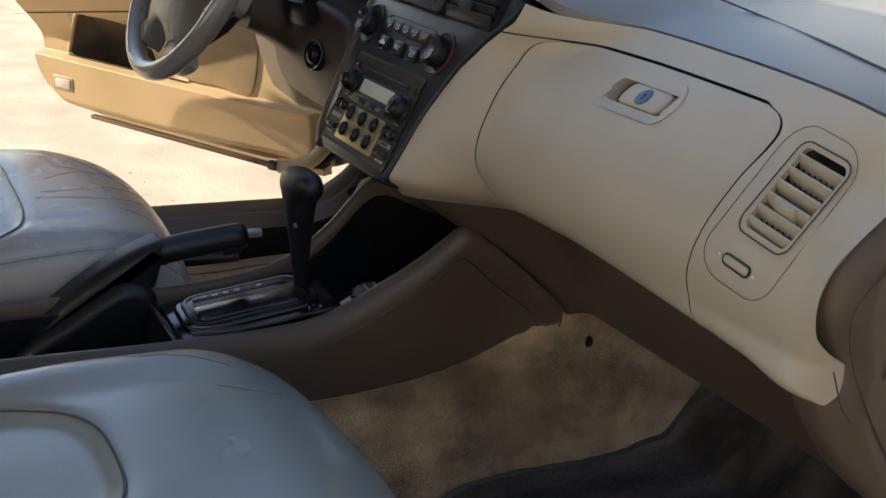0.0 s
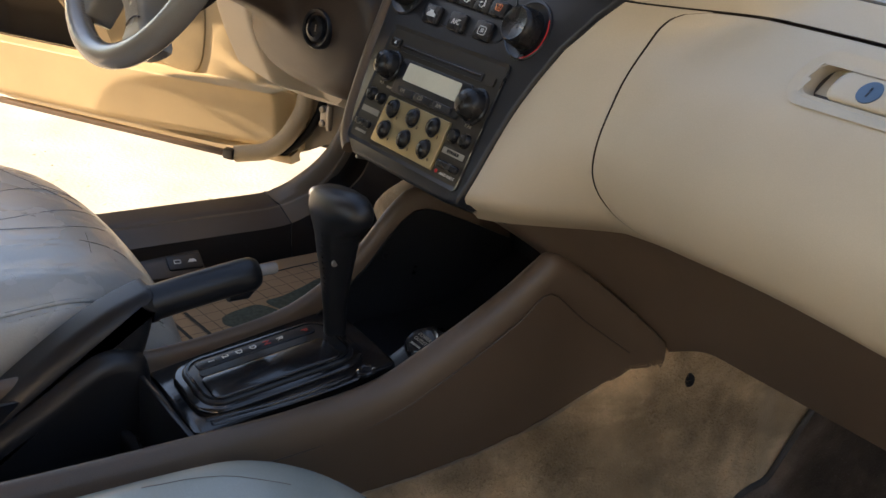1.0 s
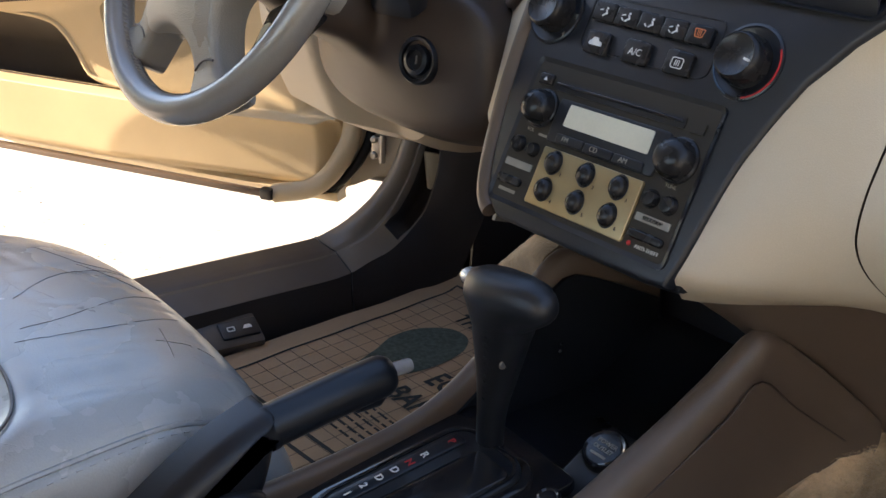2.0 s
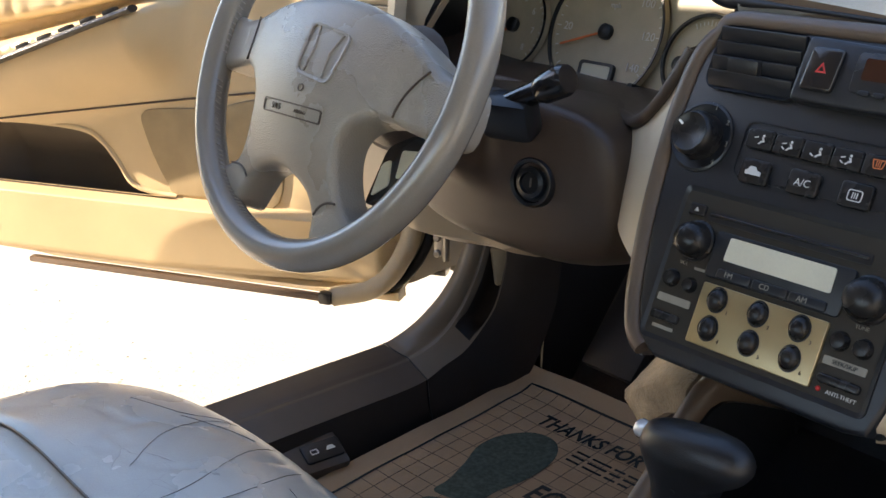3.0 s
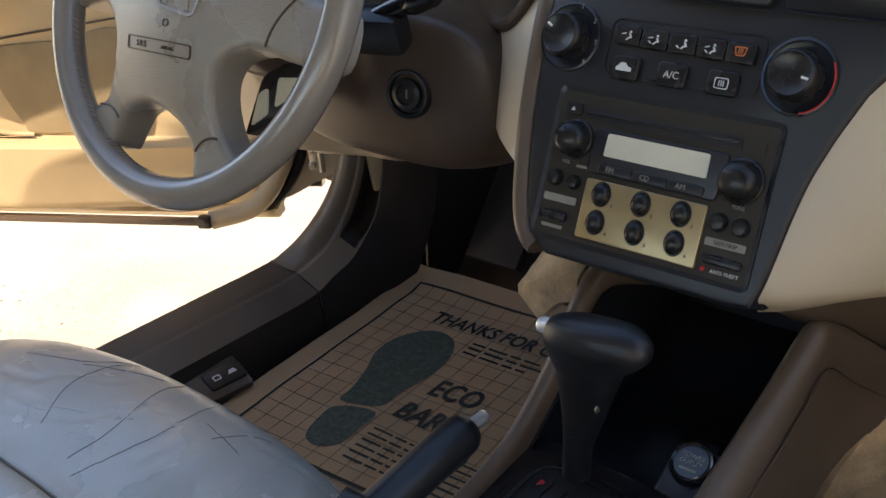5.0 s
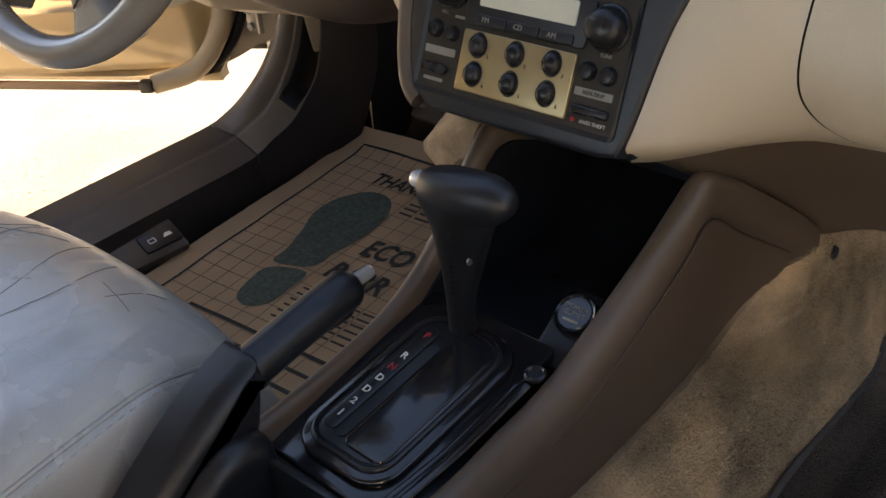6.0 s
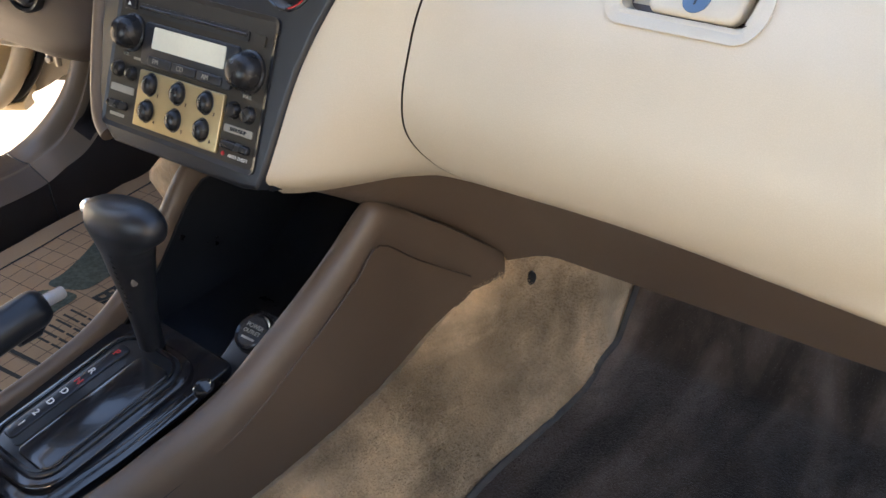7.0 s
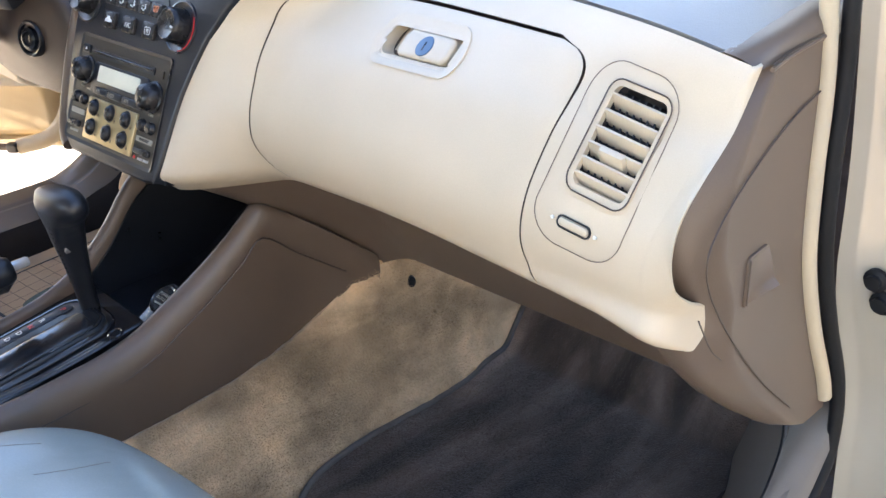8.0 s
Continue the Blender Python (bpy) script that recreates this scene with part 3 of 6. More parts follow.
mp = frame_of(capx(0.146, 0.472), (0, 1, 0.10), (0, 0.25, 1))
pull = soften([(-0.017, -0.024), (0.012, -0.014), (0.019, 0.020), (-0.010, 0.020)], 0.005)
part("finger_pull", plate(pull, mp @ Matrix.Translation((0, 0, 0.0006)), 0.002, 0.0004), BROWN, dash)


def scoop(u, v):
    """A shallow finger hollow, deepest along its front edge, with a lip below."""
    x = -0.0150 + 0.0270 * u + 0.006 * v
    y = -0.0205 + 0.0095 * u + (0.0385 - 0.0095 * u) * v
    return mp @ Vector((x, y, 0.0012 + 0.0075 * (u**1.5) * math.sin(math.pi * min(1, 0.5 + 0.5 * v)) - 0.0004 + 0.006 * (1 - step(0, 0.22, v)) * u))


part("pull_scoop", sheet(scoop, lin(0, 1, 10), lin(0, 1, 14), 0.003, (-1, 0, 0)), BROWN, dash)
part("pull_edge", tube([scoop(0, v) + Vector((0.0006, 0, 0)) for v in lin(0, 1, 8)], 0.0009, 6, up=(1, 0, 0)), COLUMN, dash)




# taupe knee panel below the lip
def knee(x, t):
    p = face(max(x, 0.085), 0.42) if x > 0.085 else face(0.085, 0.42)
    end = Vector((x, 0.245, 0.274 - 0.034 * step(0.215, 0.115, x)))
    q = p + (end - p) * t + Vector((0, 0.0, -0.012)) * math.sin(math.pi * t) * -1
    q.x = x
    return q + Vector((0, 0.012 * (1 - t), 0.0))


part("knee_panel", sheet(knee, lin(0.085, 0.715, 50), lin(0, 1, 16), 0.02, (0, 1, 0.6)), BROWN, dash, "taupe knee panel under the lip", 60)


# grey top pad
def pad(x, t):
    k = step(0.30, 0.14, x)
    e = face(max(0.215, min(x, 0.744)), ztop(max(0.215, min(x, 0.744))))
    y0, z0 = e.y + (0.096 - e.y) * k, e.z + (0.697 - e.z) * k
    rise = (0.030 * (1 - math.exp(-6 * t)) + 0.015 * t) * (1 - max(0.0, (x - 0.655) / 0.089) ** 2.6)
    return Vector((x, y0 + 0.003 + (0.80 - y0) * t, z0 + 0.002 + rise * (1 - 0.5 * k) + 0.020 * step(0.20, -0.05, x) * step(0, 0.35, t) ))


part("top_pad", sheet(pad, lin(-0.115, 0.65, 50) + lin(0.655, 0.712, 16), [0, 0.004, 0.012, 0.025, 0.05, 0.09, 0.14, 0.2, 0.3, 0.45, 0.65, 0.85, 1], 0.013, (0, 0.3, -1)), PADGREY, dash, "grey soft top pad", 60)
part("upper_end", sheet(lambda t, u: pad(0.7115, t) * (1 - u) + Vector((0.7345, pad(0.7115, t).y + 0.002, 0.6415)) * u + Vector((0.006, 0, 0.006)) * math.sin(math.pi * u) * step(-0.03, 0.05, t), [-0.004, 0.006, 0.02, 0.05, 0.08, 0.12, 0.17, 0.23], lin(-0.12, 1, 10), 0.01, (-1, 0.3, -0.5)), BROWN, dash, "taupe end piece of the top pad", 60)
lidseam = smooth_path([pad(0.06, 0.30) , pad(0.2, 0.26), pad(0.35, 0.185), pad(0.5, 0.13), pad(0.6, 0.10), pad(0.645, 0.10), pad(0.675, 0.14), pad(0.70, 0.28)], 10)
part("airbag_seam", tube([p + Vector((0, 0, 0.0008)) for p in lidseam], 0.0013, 6), BLACK, dash)
ms = frame_of(pad(0.615, 0.135) + Vector((0, 0, 0.0012)), pad(0.65, 0.135) - pad(0.58, 0.135), pad(0.615, 0.2) - pad(0.615, 0.1))
part("emblem_frame", ring(rr(0.040, 0.014, 0.002), rr(0.037, 0.011, 0.0015), ms, 0.001), PADGREY, dash)
writing("SRS", 0.010, ms, dash, PADGREY, thick=0.0006)

# passenger air vent
vent = thing("air_vent", (0.642, 0.08, 0.5), "beige dashboard air vent with seven tilted slats and a thumb wheel", "air vent", "air vents")


o_out, o_in = shift(rr(0.086, 0.134, 0.028, 8), -0.006, -0.0165), rr(0.058, 0.075, 0.010, 8)
part("bezel", ring(o_out, o_in, vent_pos, 0.004, 0.0015), BEIGE, vent, angle=60)
tr = [vent_pos(x, y, 0.0040) for x, y in shrink(o_out, -0.0004)]
part("bezel_gap", tube(tr, 0.0004, 6, closed=True), BROWN, vent)
part("rim_gap", tube([vent_pos(x, y, 0.0044) for x, y in shrink(o_in, -0.0017)], 0.0007, 6, closed=True), COLUMN, vent)
part("inner_rim", ring(shrink(o_in, -0.0015), shrink(o_in, 0.003), lambda a, b, h: vent_pos(a, b, h + 0.0025), 0.006), BEIGE, vent, angle=60)
part("cavity", plate(rr(0.060, 0.076, 0.01, 8), lambda a, b, h: vent_pos(a, b, h - 0.022), 0.004), BLACK, vent)
for k in range(6):
    b = 0.0228 - 0.0108 * k
    m1 = frame_of(vent_pos(0, b, -0.004), vent_pos(0.02, b, 0) - vent_pos(-0.02, b, 0), (0, -0.75, 0.75))
    part("slat", box((0.0535, 0.0158, 0.0026), m1 @ pose(0, 0, 0, -26), 0.001), BEIGE, vent)
    if k == 3:
        part("slat_tab", box((0.025, 0.017, 0.007), m1 @ pose(0, 0.002, 0.002, -26), 0.003), BEIGE, vent)
for k in range(8):
    a = -0.024 + 0.0069 * k
    part("fin", box((0.0016, 0.072, 0.010), frame_of(vent_pos(a, 0, -0.014), (1, 0, 0), vent_pos(a, 0.02, 0) - vent_pos(a, -0.02, 0))), CHARCOAL, vent)
ow = shift(rr(0.031, 0.0085, 0.004), -0.0095, -0.0640)
part("wheel_rim", ring(shrink(ow, -0.0012), ow, lambda a, b, h: vent_pos(a, b, h + 0.0022), 0.002), BLACK, vent)
part("thumb_wheel", plate(shrink(ow, 0.0008), lambda a, b, h: vent_pos(a, b, h + 0.0035), 0.004, 0.0012), BEIGE, vent)
for dx in (-0.031, 0.012):
    part("mark", plate(shift(oval(0.0016, 0.0016, 10), dx, -0.064), lambda a, b, h: vent_pos(a, b, h + 0.0022), 0.001), WHITEPRINT, vent)

# glove box
glove = thing("glove_box", (0.38, 0.1, 0.44), "closed beige glove box lid with a recessed latch and a lock", "glove box")
lid = sheet(lambda u, z: face(glove_l(z) + (glove_r(z) - glove_l(z)) * u, z, 0.0016 * min(1, 30 * min(u, 1 - u)) * min(1, 200 * (ZG - z))), lin(0, 1, 90), lin(0.418, ZG - 0.001, 64), skip=in_latch)
lid = part("lid", lid, BEIGE, glove, "smooth beige lid", 60)
lp = lambda a, b, h: face(LATCH[0] + a, LATCH[1] + b, h)
part("latch_bezel", ring(rr(0.116, 0.037, 0.0180, 10), rr(0.100, 0.0235, 0.0116, 10), lambda a, b, h: lp(a, b, h + 0.0034), 0.008, -0.0022), BEIGE, glove, angle=60)
part("latch_well", sheet(lambda a, b: lp(a, b, -0.016), lin(-0.050, 0.050, 10), lin(-0.0125, 0.0125, 8), 0.003, (0, 1, 0)), BEIGE, glove)
bmv = ring(rr(0.098, 0.023, 0.0095, 8), rr(0.096, 0.021, 0.0095, 8), lambda a, b, h: lp(a, b, h), 0.018)
part("well_side", bmv, BEIGE, glove)
handle = part("latch_handle", plate(shift(rr(0.066, 0.0200, 0.0080, 8), 0.006, 0), lambda a, b, h: lp(a, b, h + 0.002), 0.014, 0.004), BEIGE, glove, angle=60)
part("lock", plate(shift(oval(0.0095, 0.0070, 24), 0.006, 0), lambda a, b, h: lp(a, b, h + 0.0032), 0.003, 0.0008), BLUEKEY, handle, "blue-grey lock barrel")
part("keyhole", plate(shift(rr(0.0014, 0.0062, 0.0006, 2), 0.006, 0), lambda a, b, h: lp(a, b, h + 0.0036), 0.001), BLACK, handle)

# ---- centre panel ----
MC = frame_of((0, 0, 0.5), (1, 0, 0), (0, 0.45, 1))
CV = 1.0966


def cp(u, z, h=0.0):
    """A pose on the centre panel at that height z."""
    return MC @ Matrix.Translation((u, (z - 0.5) * CV, h))


left_edge = curve1([0.437, 0.443, 0.452, 0.470, 0.50, 0.532, 0.58, 0.629, 0.655, 0.672, 0.682, 0.686], [-0.080, -0.092, -0.101, -0.109, -0.116, -0.1215, -0.126, -0.127, -0.1235, -0.116, -0.104, -0.090])
zc = [0.437, 0.440, 0.445, 0.455, 0.475, 0.50, 0.53, 0.56, 0.59, 0.62, 0.645, 0.660, 0.671, 0.679, 0.684, 0.686]
r_edge = lambda z: panel_right(z) - 0.001 - 0.03 * step(0.66, 0.70, z) ** 2
outline = [(r_edge(z), (z - 0.5) * CV) for z in zc] + [(left_edge(z), (z - 0.5) * CV) for z in reversed(zc)]
outline[0] = (0.085, outline[0][1])
panel = thing("center_stack", (0, 0, 0.437), "charcoal plastic centre dashboard panel with climate buttons", "control panel")
part("panel_body", plate(outline, MC, 0.12, 0.004, 3), CHARCOAL, panel, angle=40)
rim = [cp(left_edge(z) - 0.0075, z, -0.006) for z in zc[1:-1]] + [cp(u, 0.6905 + 0.001 * math.sin(9 * u), -0.006) for u in (-0.098, -0.08, -0.05, 0.0, 0.06, 0.12, 0.16, 0.19)]
rim[13:14] = [cp(-0.113, 0.6865, -0.006)]
part("panel_rim", tube(smooth_path([m_.translation for m_ in rim], 4), 0.0085, 12, up=(0, -0.9, 0.4)), BROWN, panel, "taupe rim round the panel", 60)

# centre air vents in the panel
for u0, u1 in ((-0.110, -0.032), (0.074, 0.180)):
    uc, w = (u0 + u1) / 2, u1 - u0
    v = thing("air_vent", cp(uc, 0.637).translation, "charcoal centre dashboard air vent with slanted louvres", "air vent", "air vents")
    mv = cp(uc, 0.6595, 0)
    ol = rr(w, 0.047, 0.008)
    part("vent_back", plate(ol, mv @ Matrix.Translation((0, 0, 0.0008)), 0.002), BLACK, v)
    part("vent_frame", ring(rr(w + 0.005, 0.052, 0.010), ol, mv @ Matrix.Translation((0, 0, 0.005)), 0.006, -0.002), CHARCOAL, v)
    for k in range(4):
        part("louvre", box((w - 0.002, 0.0135, 0.0030), mv @ pose(0, 0.0175 - 0.0117 * k, 0.006, 30), 0.0011), CHARCOAL, v)
    part("louvre_tab", box((0.028, 0.012, 0.007), mv @ pose(-0.006, -0.0065, 0.010, 20), 0.002), BLACK, v)

# hazard switch and clock pod
pod = thing("clock_pod", cp(0.02, 0.636).translation, "charcoal pod with a hazard switch and a dim clock", "clock")
po = [(-0.052, -0.0245), (0.046, -0.0245), (0.053, 0.022), (-0.050, 0.026)]
mpod = cp(0.0205, 0.6582, 0.0)


part("pod_body", plate(soften(po, 0.006), mpod @ Matrix.Translation((0, 0, 0.012)), 0.014, 0.003), CHARCOAL, pod)
hz = part("hazard_button", plate(soften([(-0.014, -0.017), (0.012, -0.017), (0.014, 0.016), (-0.012, 0.016)], 0.004), cp(-0.0095, 0.6592, 0.0165), 0.006, 0.002), GLOSSBLACK, pod, "glossy black hazard button")
tri_o = [(0, 0.0045), (-0.0045, -0.0035), (0.0045, -0.0035)]
part("hazard_triangle", ring(tri_o[::1], [(x * 0.55, y * 0.55 - 0.0002) for x, y in tri_o], cp(-0.009, 0.6592, 0.0169), 0.0006), RED, hz)
part("clock_bezel", plate(rr(0.052, 0.030, 0.004), cp(0.040, 0.661, 0.0128), 0.002, 0.0006), BLACK, pod)
part("clock_glass", plate(rr(0.035, 0.0160, 0.002), cp(0.0385, 0.6635, 0.0133), 0.002), AMBER, pod, "dim amber clock glass")
for k in range(3):
    part("clock_button", plate(rr(0.0085, 0.0038, 0.0016), cp(0.027 + 0.0115 * k, 0.6475, 0.0146), 0.003, 0.0008), BLACK, pod)

# knobs
for u, z, lab in ((-0.101, 0.6, "black fan knob with a white mark"), (0.097, 0.5955, "black temperature knob with a white mark")):
    k = thing("climate_control", cp(u, z).translation, lab, "climate control", "climate controls")
    part("dial_ring", lathe([(0, 0.0006), (0.0245, 0.0006), (0.0265, 0.0020), (0.0285, 0.0014), (0.0292, -0.002)], cp(u, z), 40), BLACK, k)
    part("knob", lathe([(0.0195, 0), (0.0185, 0.014), (0.0170, 0.0185), (0.0155, 0.0195), (0.0145, 0.0188), (0, 0.0188)], cp(u, z), 40), BUTTON, k)
    ang = 150 if u < 0 else -10
    mm = cp(u, z, 0.0194) @ pose(0, 0, 0, 0, 0, ang)
    part("pointer", plate(shift(rr(0.0055, 0.0018, 0.0006), 0.0115, 0), mm, 0.0008), WHITEPRINT, k)
    if u > 0:
        arc = [(math.cos(radians(a)) * 0.0272, math.sin(radians(a)) * 0.0272) for a in lin(-75, 30, 14)]
        arc2 = [(x * 0.955, y * 0.955) for x, y in reversed(arc)]
        part("warm_scale", plate(arc + arc2, cp(u, z, 0.0026), 0.0008), RED, k, "red warm scale")
        part("cold_scale", plate([(-x, y) for x, y in (arc + arc2)][::-1], cp(u, z, 0.0026), 0.0008), BLUEKEY, k, "blue cold scale")
    else:
        for j, d in enumerate("1234"):
            a = radians(75 - 40 * j)
            writing(d, 0.006, cp(u + 0.0255 * math.cos(a), z + 0.0255 * math.sin(a) / CV, 0.0024), k, DIMPRINT, "number")

# mode buttons
modes = thing("mode_switch_bank", cp(0.002, 0.60).translation, "row of five dark airflow mode buttons", "buttons")
part("bank_frame", ring(rr(0.133, 0.046, 0.008), rr(0.130, 0.043, 0.007), cp(0.002, 0.598, 0.0008), 0.001), BLACK, modes)


def icon_person(m, mat, parent, kind):
    bm = bmesh.new()
    plate(oval(0.0011, 0.0011, 8), m @ Matrix.Translation((0.003, 0.003, 0)), 0.0004, bm=bm)
    plate([(0.0015, 0.0018), (0.0035, 0.0014), (0.0048, -0.0016), (0.0020, -0.0024), (0.0008, -0.004), (-0.0008, -0.0036), (0.0016, -0.0012), (0.0028, -0.0006)][::-1], m, 0.0004, bm=bm)
    if kind != 2:
        plate([(-0.0048, 0.0012), (-0.001, 0.0022), (-0.001, 0.0012), (-0.0045, 0.0004)][::-1], m, 0.0004, bm=bm)
    if kind in (1, 2, 3):
        plate([(-0.0042, -0.001), (-0.0015, -0.0028), (-0.0022, -0.0036), (-0.0048, -0.0018)][::-1], m, 0.0004, bm=bm)
    part("icon", bm, mat, parent)


for j in range(5):
    u = -0.0465 + 0.0243 * j
    b_ = part("mode_button", plate(rr(0.0232, 0.0155, 0.0022), cp(u, 0.6065 - 0.0004 * j, 0.0050), 0.006, 0.0013), BUTTON, modes)
    if j < 4:
        icon_person(cp(u, 0.6062 - 0.0004 * j, 0.0053), WHITEPRINT, b_, j)
    else:
        bmi = ring(soften([(-0.0052, 0.0032), (-0.0035, -0.0036), (0.0035, -0.0036), (0.0052, 0.0032)], 0.001), soften([(-0.0043, 0.0024), (-0.0029, -0.0028), (0.0029, -0.0028), (0.0043, 0.0024)], 0.001), cp(u, 0.6062, 0.0053), 0.0004)
        for q in (-0.0015, 0, 0.0015):
            plate(rr(0.0006, 0.0045, 0.0002, 1), cp(u + q, 0.6062, 0.0053), 0.0004, bm=bmi)
        part("icon", bmi, ORANGE, b_)
for u, nm in ((-0.0432, "recirculate"), (-0.001, "ac"), (0.0412, "defrost")):
    b_ = tagged(thing("climate_button", cp(u, 0.5815).translation, "small dark square climate button with a pale symbol", "button", "climate buttons"))
    cap_ = part("button_cap", plate(rr(0.025, 0.019, 0.003), cp(u, 0.5835, 0.0045), 0.006, 0.0015), BUTTON, b_)
    if nm == "ac":
        writing("A/C", 0.0080, cp(u, 0.5832, 0.0046), b_, WHITEPRINT, "lettering")
    elif nm == "defrost":
        bmi = ring(rr(0.0115, 0.0085, 0.002), rr(0.0100, 0.0070, 0.0015), cp(u, 0.5832, 0.0048), 0.0004)
        for q in (-0.0018, 0, 0.0018):
            plate(rr(0.0007, 0.0045, 0.0002, 1), cp(u + q, 0.5832, 0.0048), 0.0004, bm=bmi)
        part("icon", bmi, WHITEPRINT, b_)
    else:
        bmi = bmesh.new()
        plate(soften([(-0.007, -0.0028), (0.007, -0.0028), (0.0068, 0.0004), (0.003, 0.0012), (0.0015, 0.0038), (-0.0035, 0.0038), (-0.0048, 0.001), (-0.007, 0.0004)], 0.0008), cp(u, 0.5835, 0.0048), 0.0004, bm=bmi)
        part("icon", bmi, WHITEPRINT, b_)

# radio
radio = thing("car_radio", cp(0, 0.452).translation, "olive-grey car radio with a champagne key plate and a pale display", "radio")
zr0, zr1 = 0.4525, 0.5605
RM = cp(0, (zr0 + zr1) / 2, 0.0)
rh = (zr1 - zr0) * CV
part("recess_rim", ring(rr(0.196, rh + 0.008, 0.006), rr(0.189, rh, 0.004), RM @ Matrix.Translation((0, 0, 0.0022)), 0.003, -0.0012), BLACK, radio)
part("radio_face", plate(rr(0.189, rh, 0.004), RM @ Matrix.Translation((0, 0, 0.0012)), 0.003), RADIO, radio)
part("cd_slot", plate(rr(0.138, 0.0085, 0.002), cp(-0.001, 0.5462, 0.0024), 0.002), BLACK, radio)
part("slot_lip", plate(rr(0.134, 0.0028, 0.001), cp(-0.001, 0.5470, 0.0036), 0.002, 0.0006), GLOSSBLACK, radio)
part("eject_button", plate(rr(0.015, 0.0095, 0.0015), cp(-0.0805, 0.5480, 0.0042), 0.004, 0.001), BUTTON, radio)
part("icon", plate([(0, 0.002), (-0.0022, -0.0014), (0.0022, -0.0014)], cp(-0.0805, 0.548, 0.0044), 0.0004), WHITEPRINT, radio)
part("disc_logo", plate(rr(0.014, 0.0085, 0.001), cp(0.080, 0.5455, 0.0030), 0.002), RADIO, radio, "small moulded disc mark")
part("display_bezel", plate(soften([(-0.058, -0.021), (0.056, -0.021), (0.060, 0.0155), (-0.058, 0.0155)], 0.004), cp(0.0015, 0.5235, 0.0036), 0.003, 0.001), CHARCOAL, radio)
part("display", plate(soften([(-0.0455, -0.0092), (0.0455, -0.0092), (0.0448, 0.0092), (-0.0448, 0.0092)], 0.002), cp(0.0019, 0.5267, 0.0044), 0.002), DISPLAY, radio, "pale blank display")
for k, tx in enumerate(("FM", "CD", "AM")):
    u = -0.030 + 0.0315 * k
    b_ = part("band_button", plate(rr(0.0300, 0.0078, 0.002), cp(u, 0.5092 - 0.0004, 0.0056), 0.003, 0.001), BLACK, radio)
    writing(tx, 0.006, cp(u - 0.004, 0.5090, 0.0057), b_, DIMPRINT)
part("key_plate", plate(rr(0.1075, 0.0485, 0.002), cp(0.0, 0.4785, 0.0040), 0.003, 0.0008), GOLD, radio, "champagne metallic key plate")
for u in (-0.0372, -0.001, 0.0340):
    for z in (0.4908, 0.4700):
        part("preset_ring", plate(oval(0.0089, 0.0104, 24), cp(u, z, 0.0042), 0.001), BLACK, radio)
        writing(str(1 + [-0.0372, -0.001, 0.0340].index(u) + (3 if z < 0.48 else 0)), 0.0042, cp(u + 0.0112, z - 0.0068, 0.0044), radio, COLUMN, "number")
        kb = part("preset_button", lathe([(0.0084, 0), (0.0082, 0.003), (0.0068, 0.0056), (0.0038, 0.0071), (0, 0.0075)], cp(u, z, 0.0036) @ Matrix.Diagonal((0.92, 1.1, 1, 1)), 24), BUTTON, radio)
for u, z, r in ((-0.0735, 0.5262, 0.0148), (0.0745, 0.5215, 0.0160)):
    part("radio_knob", lathe([(r * 1.12, 0), (r * 1.1, 0.002), (r, 0.003), (r * 0.95, 0.010), (r * 0.8, 0.0155), (r * 0.5, 0.0182), (0, 0.019)], cp(u, z, 0.0012), 36), BUTTON, radio, "round dark knob")
for u, z, r in ((-0.0845, 0.4955, 0.0068), (-0.0662, 0.4945, 0.0058), (0.0645, 0.4915, 0.0068), (0.0822, 0.4912, 0.0068)):
    part("round_button", lathe([(r * 1.1, 0), (r, 0.003), (r * 0.8, 0.0055), (0, 0.0066)], cp(u, z, 0.0012), 20), BUTTON, radio)
for u, z, w in ((-0.0790, 0.4672, 0.027), (0.0738, 0.4655, 0.033)):
    part("long_button", plate(rr(w, 0.0070, 0.0030), cp(u, z, 0.0050), 0.004, 0.0015), BUTTON, radio)
for u, z, w, h in ((-0.0760, 0.4805, 0.031, 0.0062), (0.0735, 0.4775, 0.033, 0.0060)):
    part("pale_strip", plate(rr(w, h, 0.001), cp(u, z, 0.0022), 0.0015), DIMPRINT, radio)
# lettering on the face; unreadable words are bars
writing("VOL", 0.0042, cp(-0.078, 0.5085, 0.0014), radio, DIMPRINT)
part("print_bar", plate(rr(0.010, 0.0022, 0.0004), cp(-0.0625, 0.507, 0.0016), 0.0006), DIMPRINT, radio)
writing("TUNE", 0.0042, cp(0.0765, 0.5035, 0.0014), radio, DIMPRINT)
writing("SEEK/SKIP", 0.0045, cp(0.0738, 0.4775, 0.0024), radio, BLACK)
part("print_bar", plate(rr(0.020, 0.0028, 0.0004), cp(-0.0785, 0.4592, 0.0016), 0.0006), DIMPRINT, radio)
writing("ANTI-THEFT", 0.0042, cp(0.0778, 0.4578, 0.0014), radio, WHITEPRINT)
part("warning_light", lathe([(0.0021, 0), (0.0015, 0.001), (0, 0.0013)], cp(0.0600, 0.4582, 0.0013), 12), RED, radio, "small red anti-theft light")


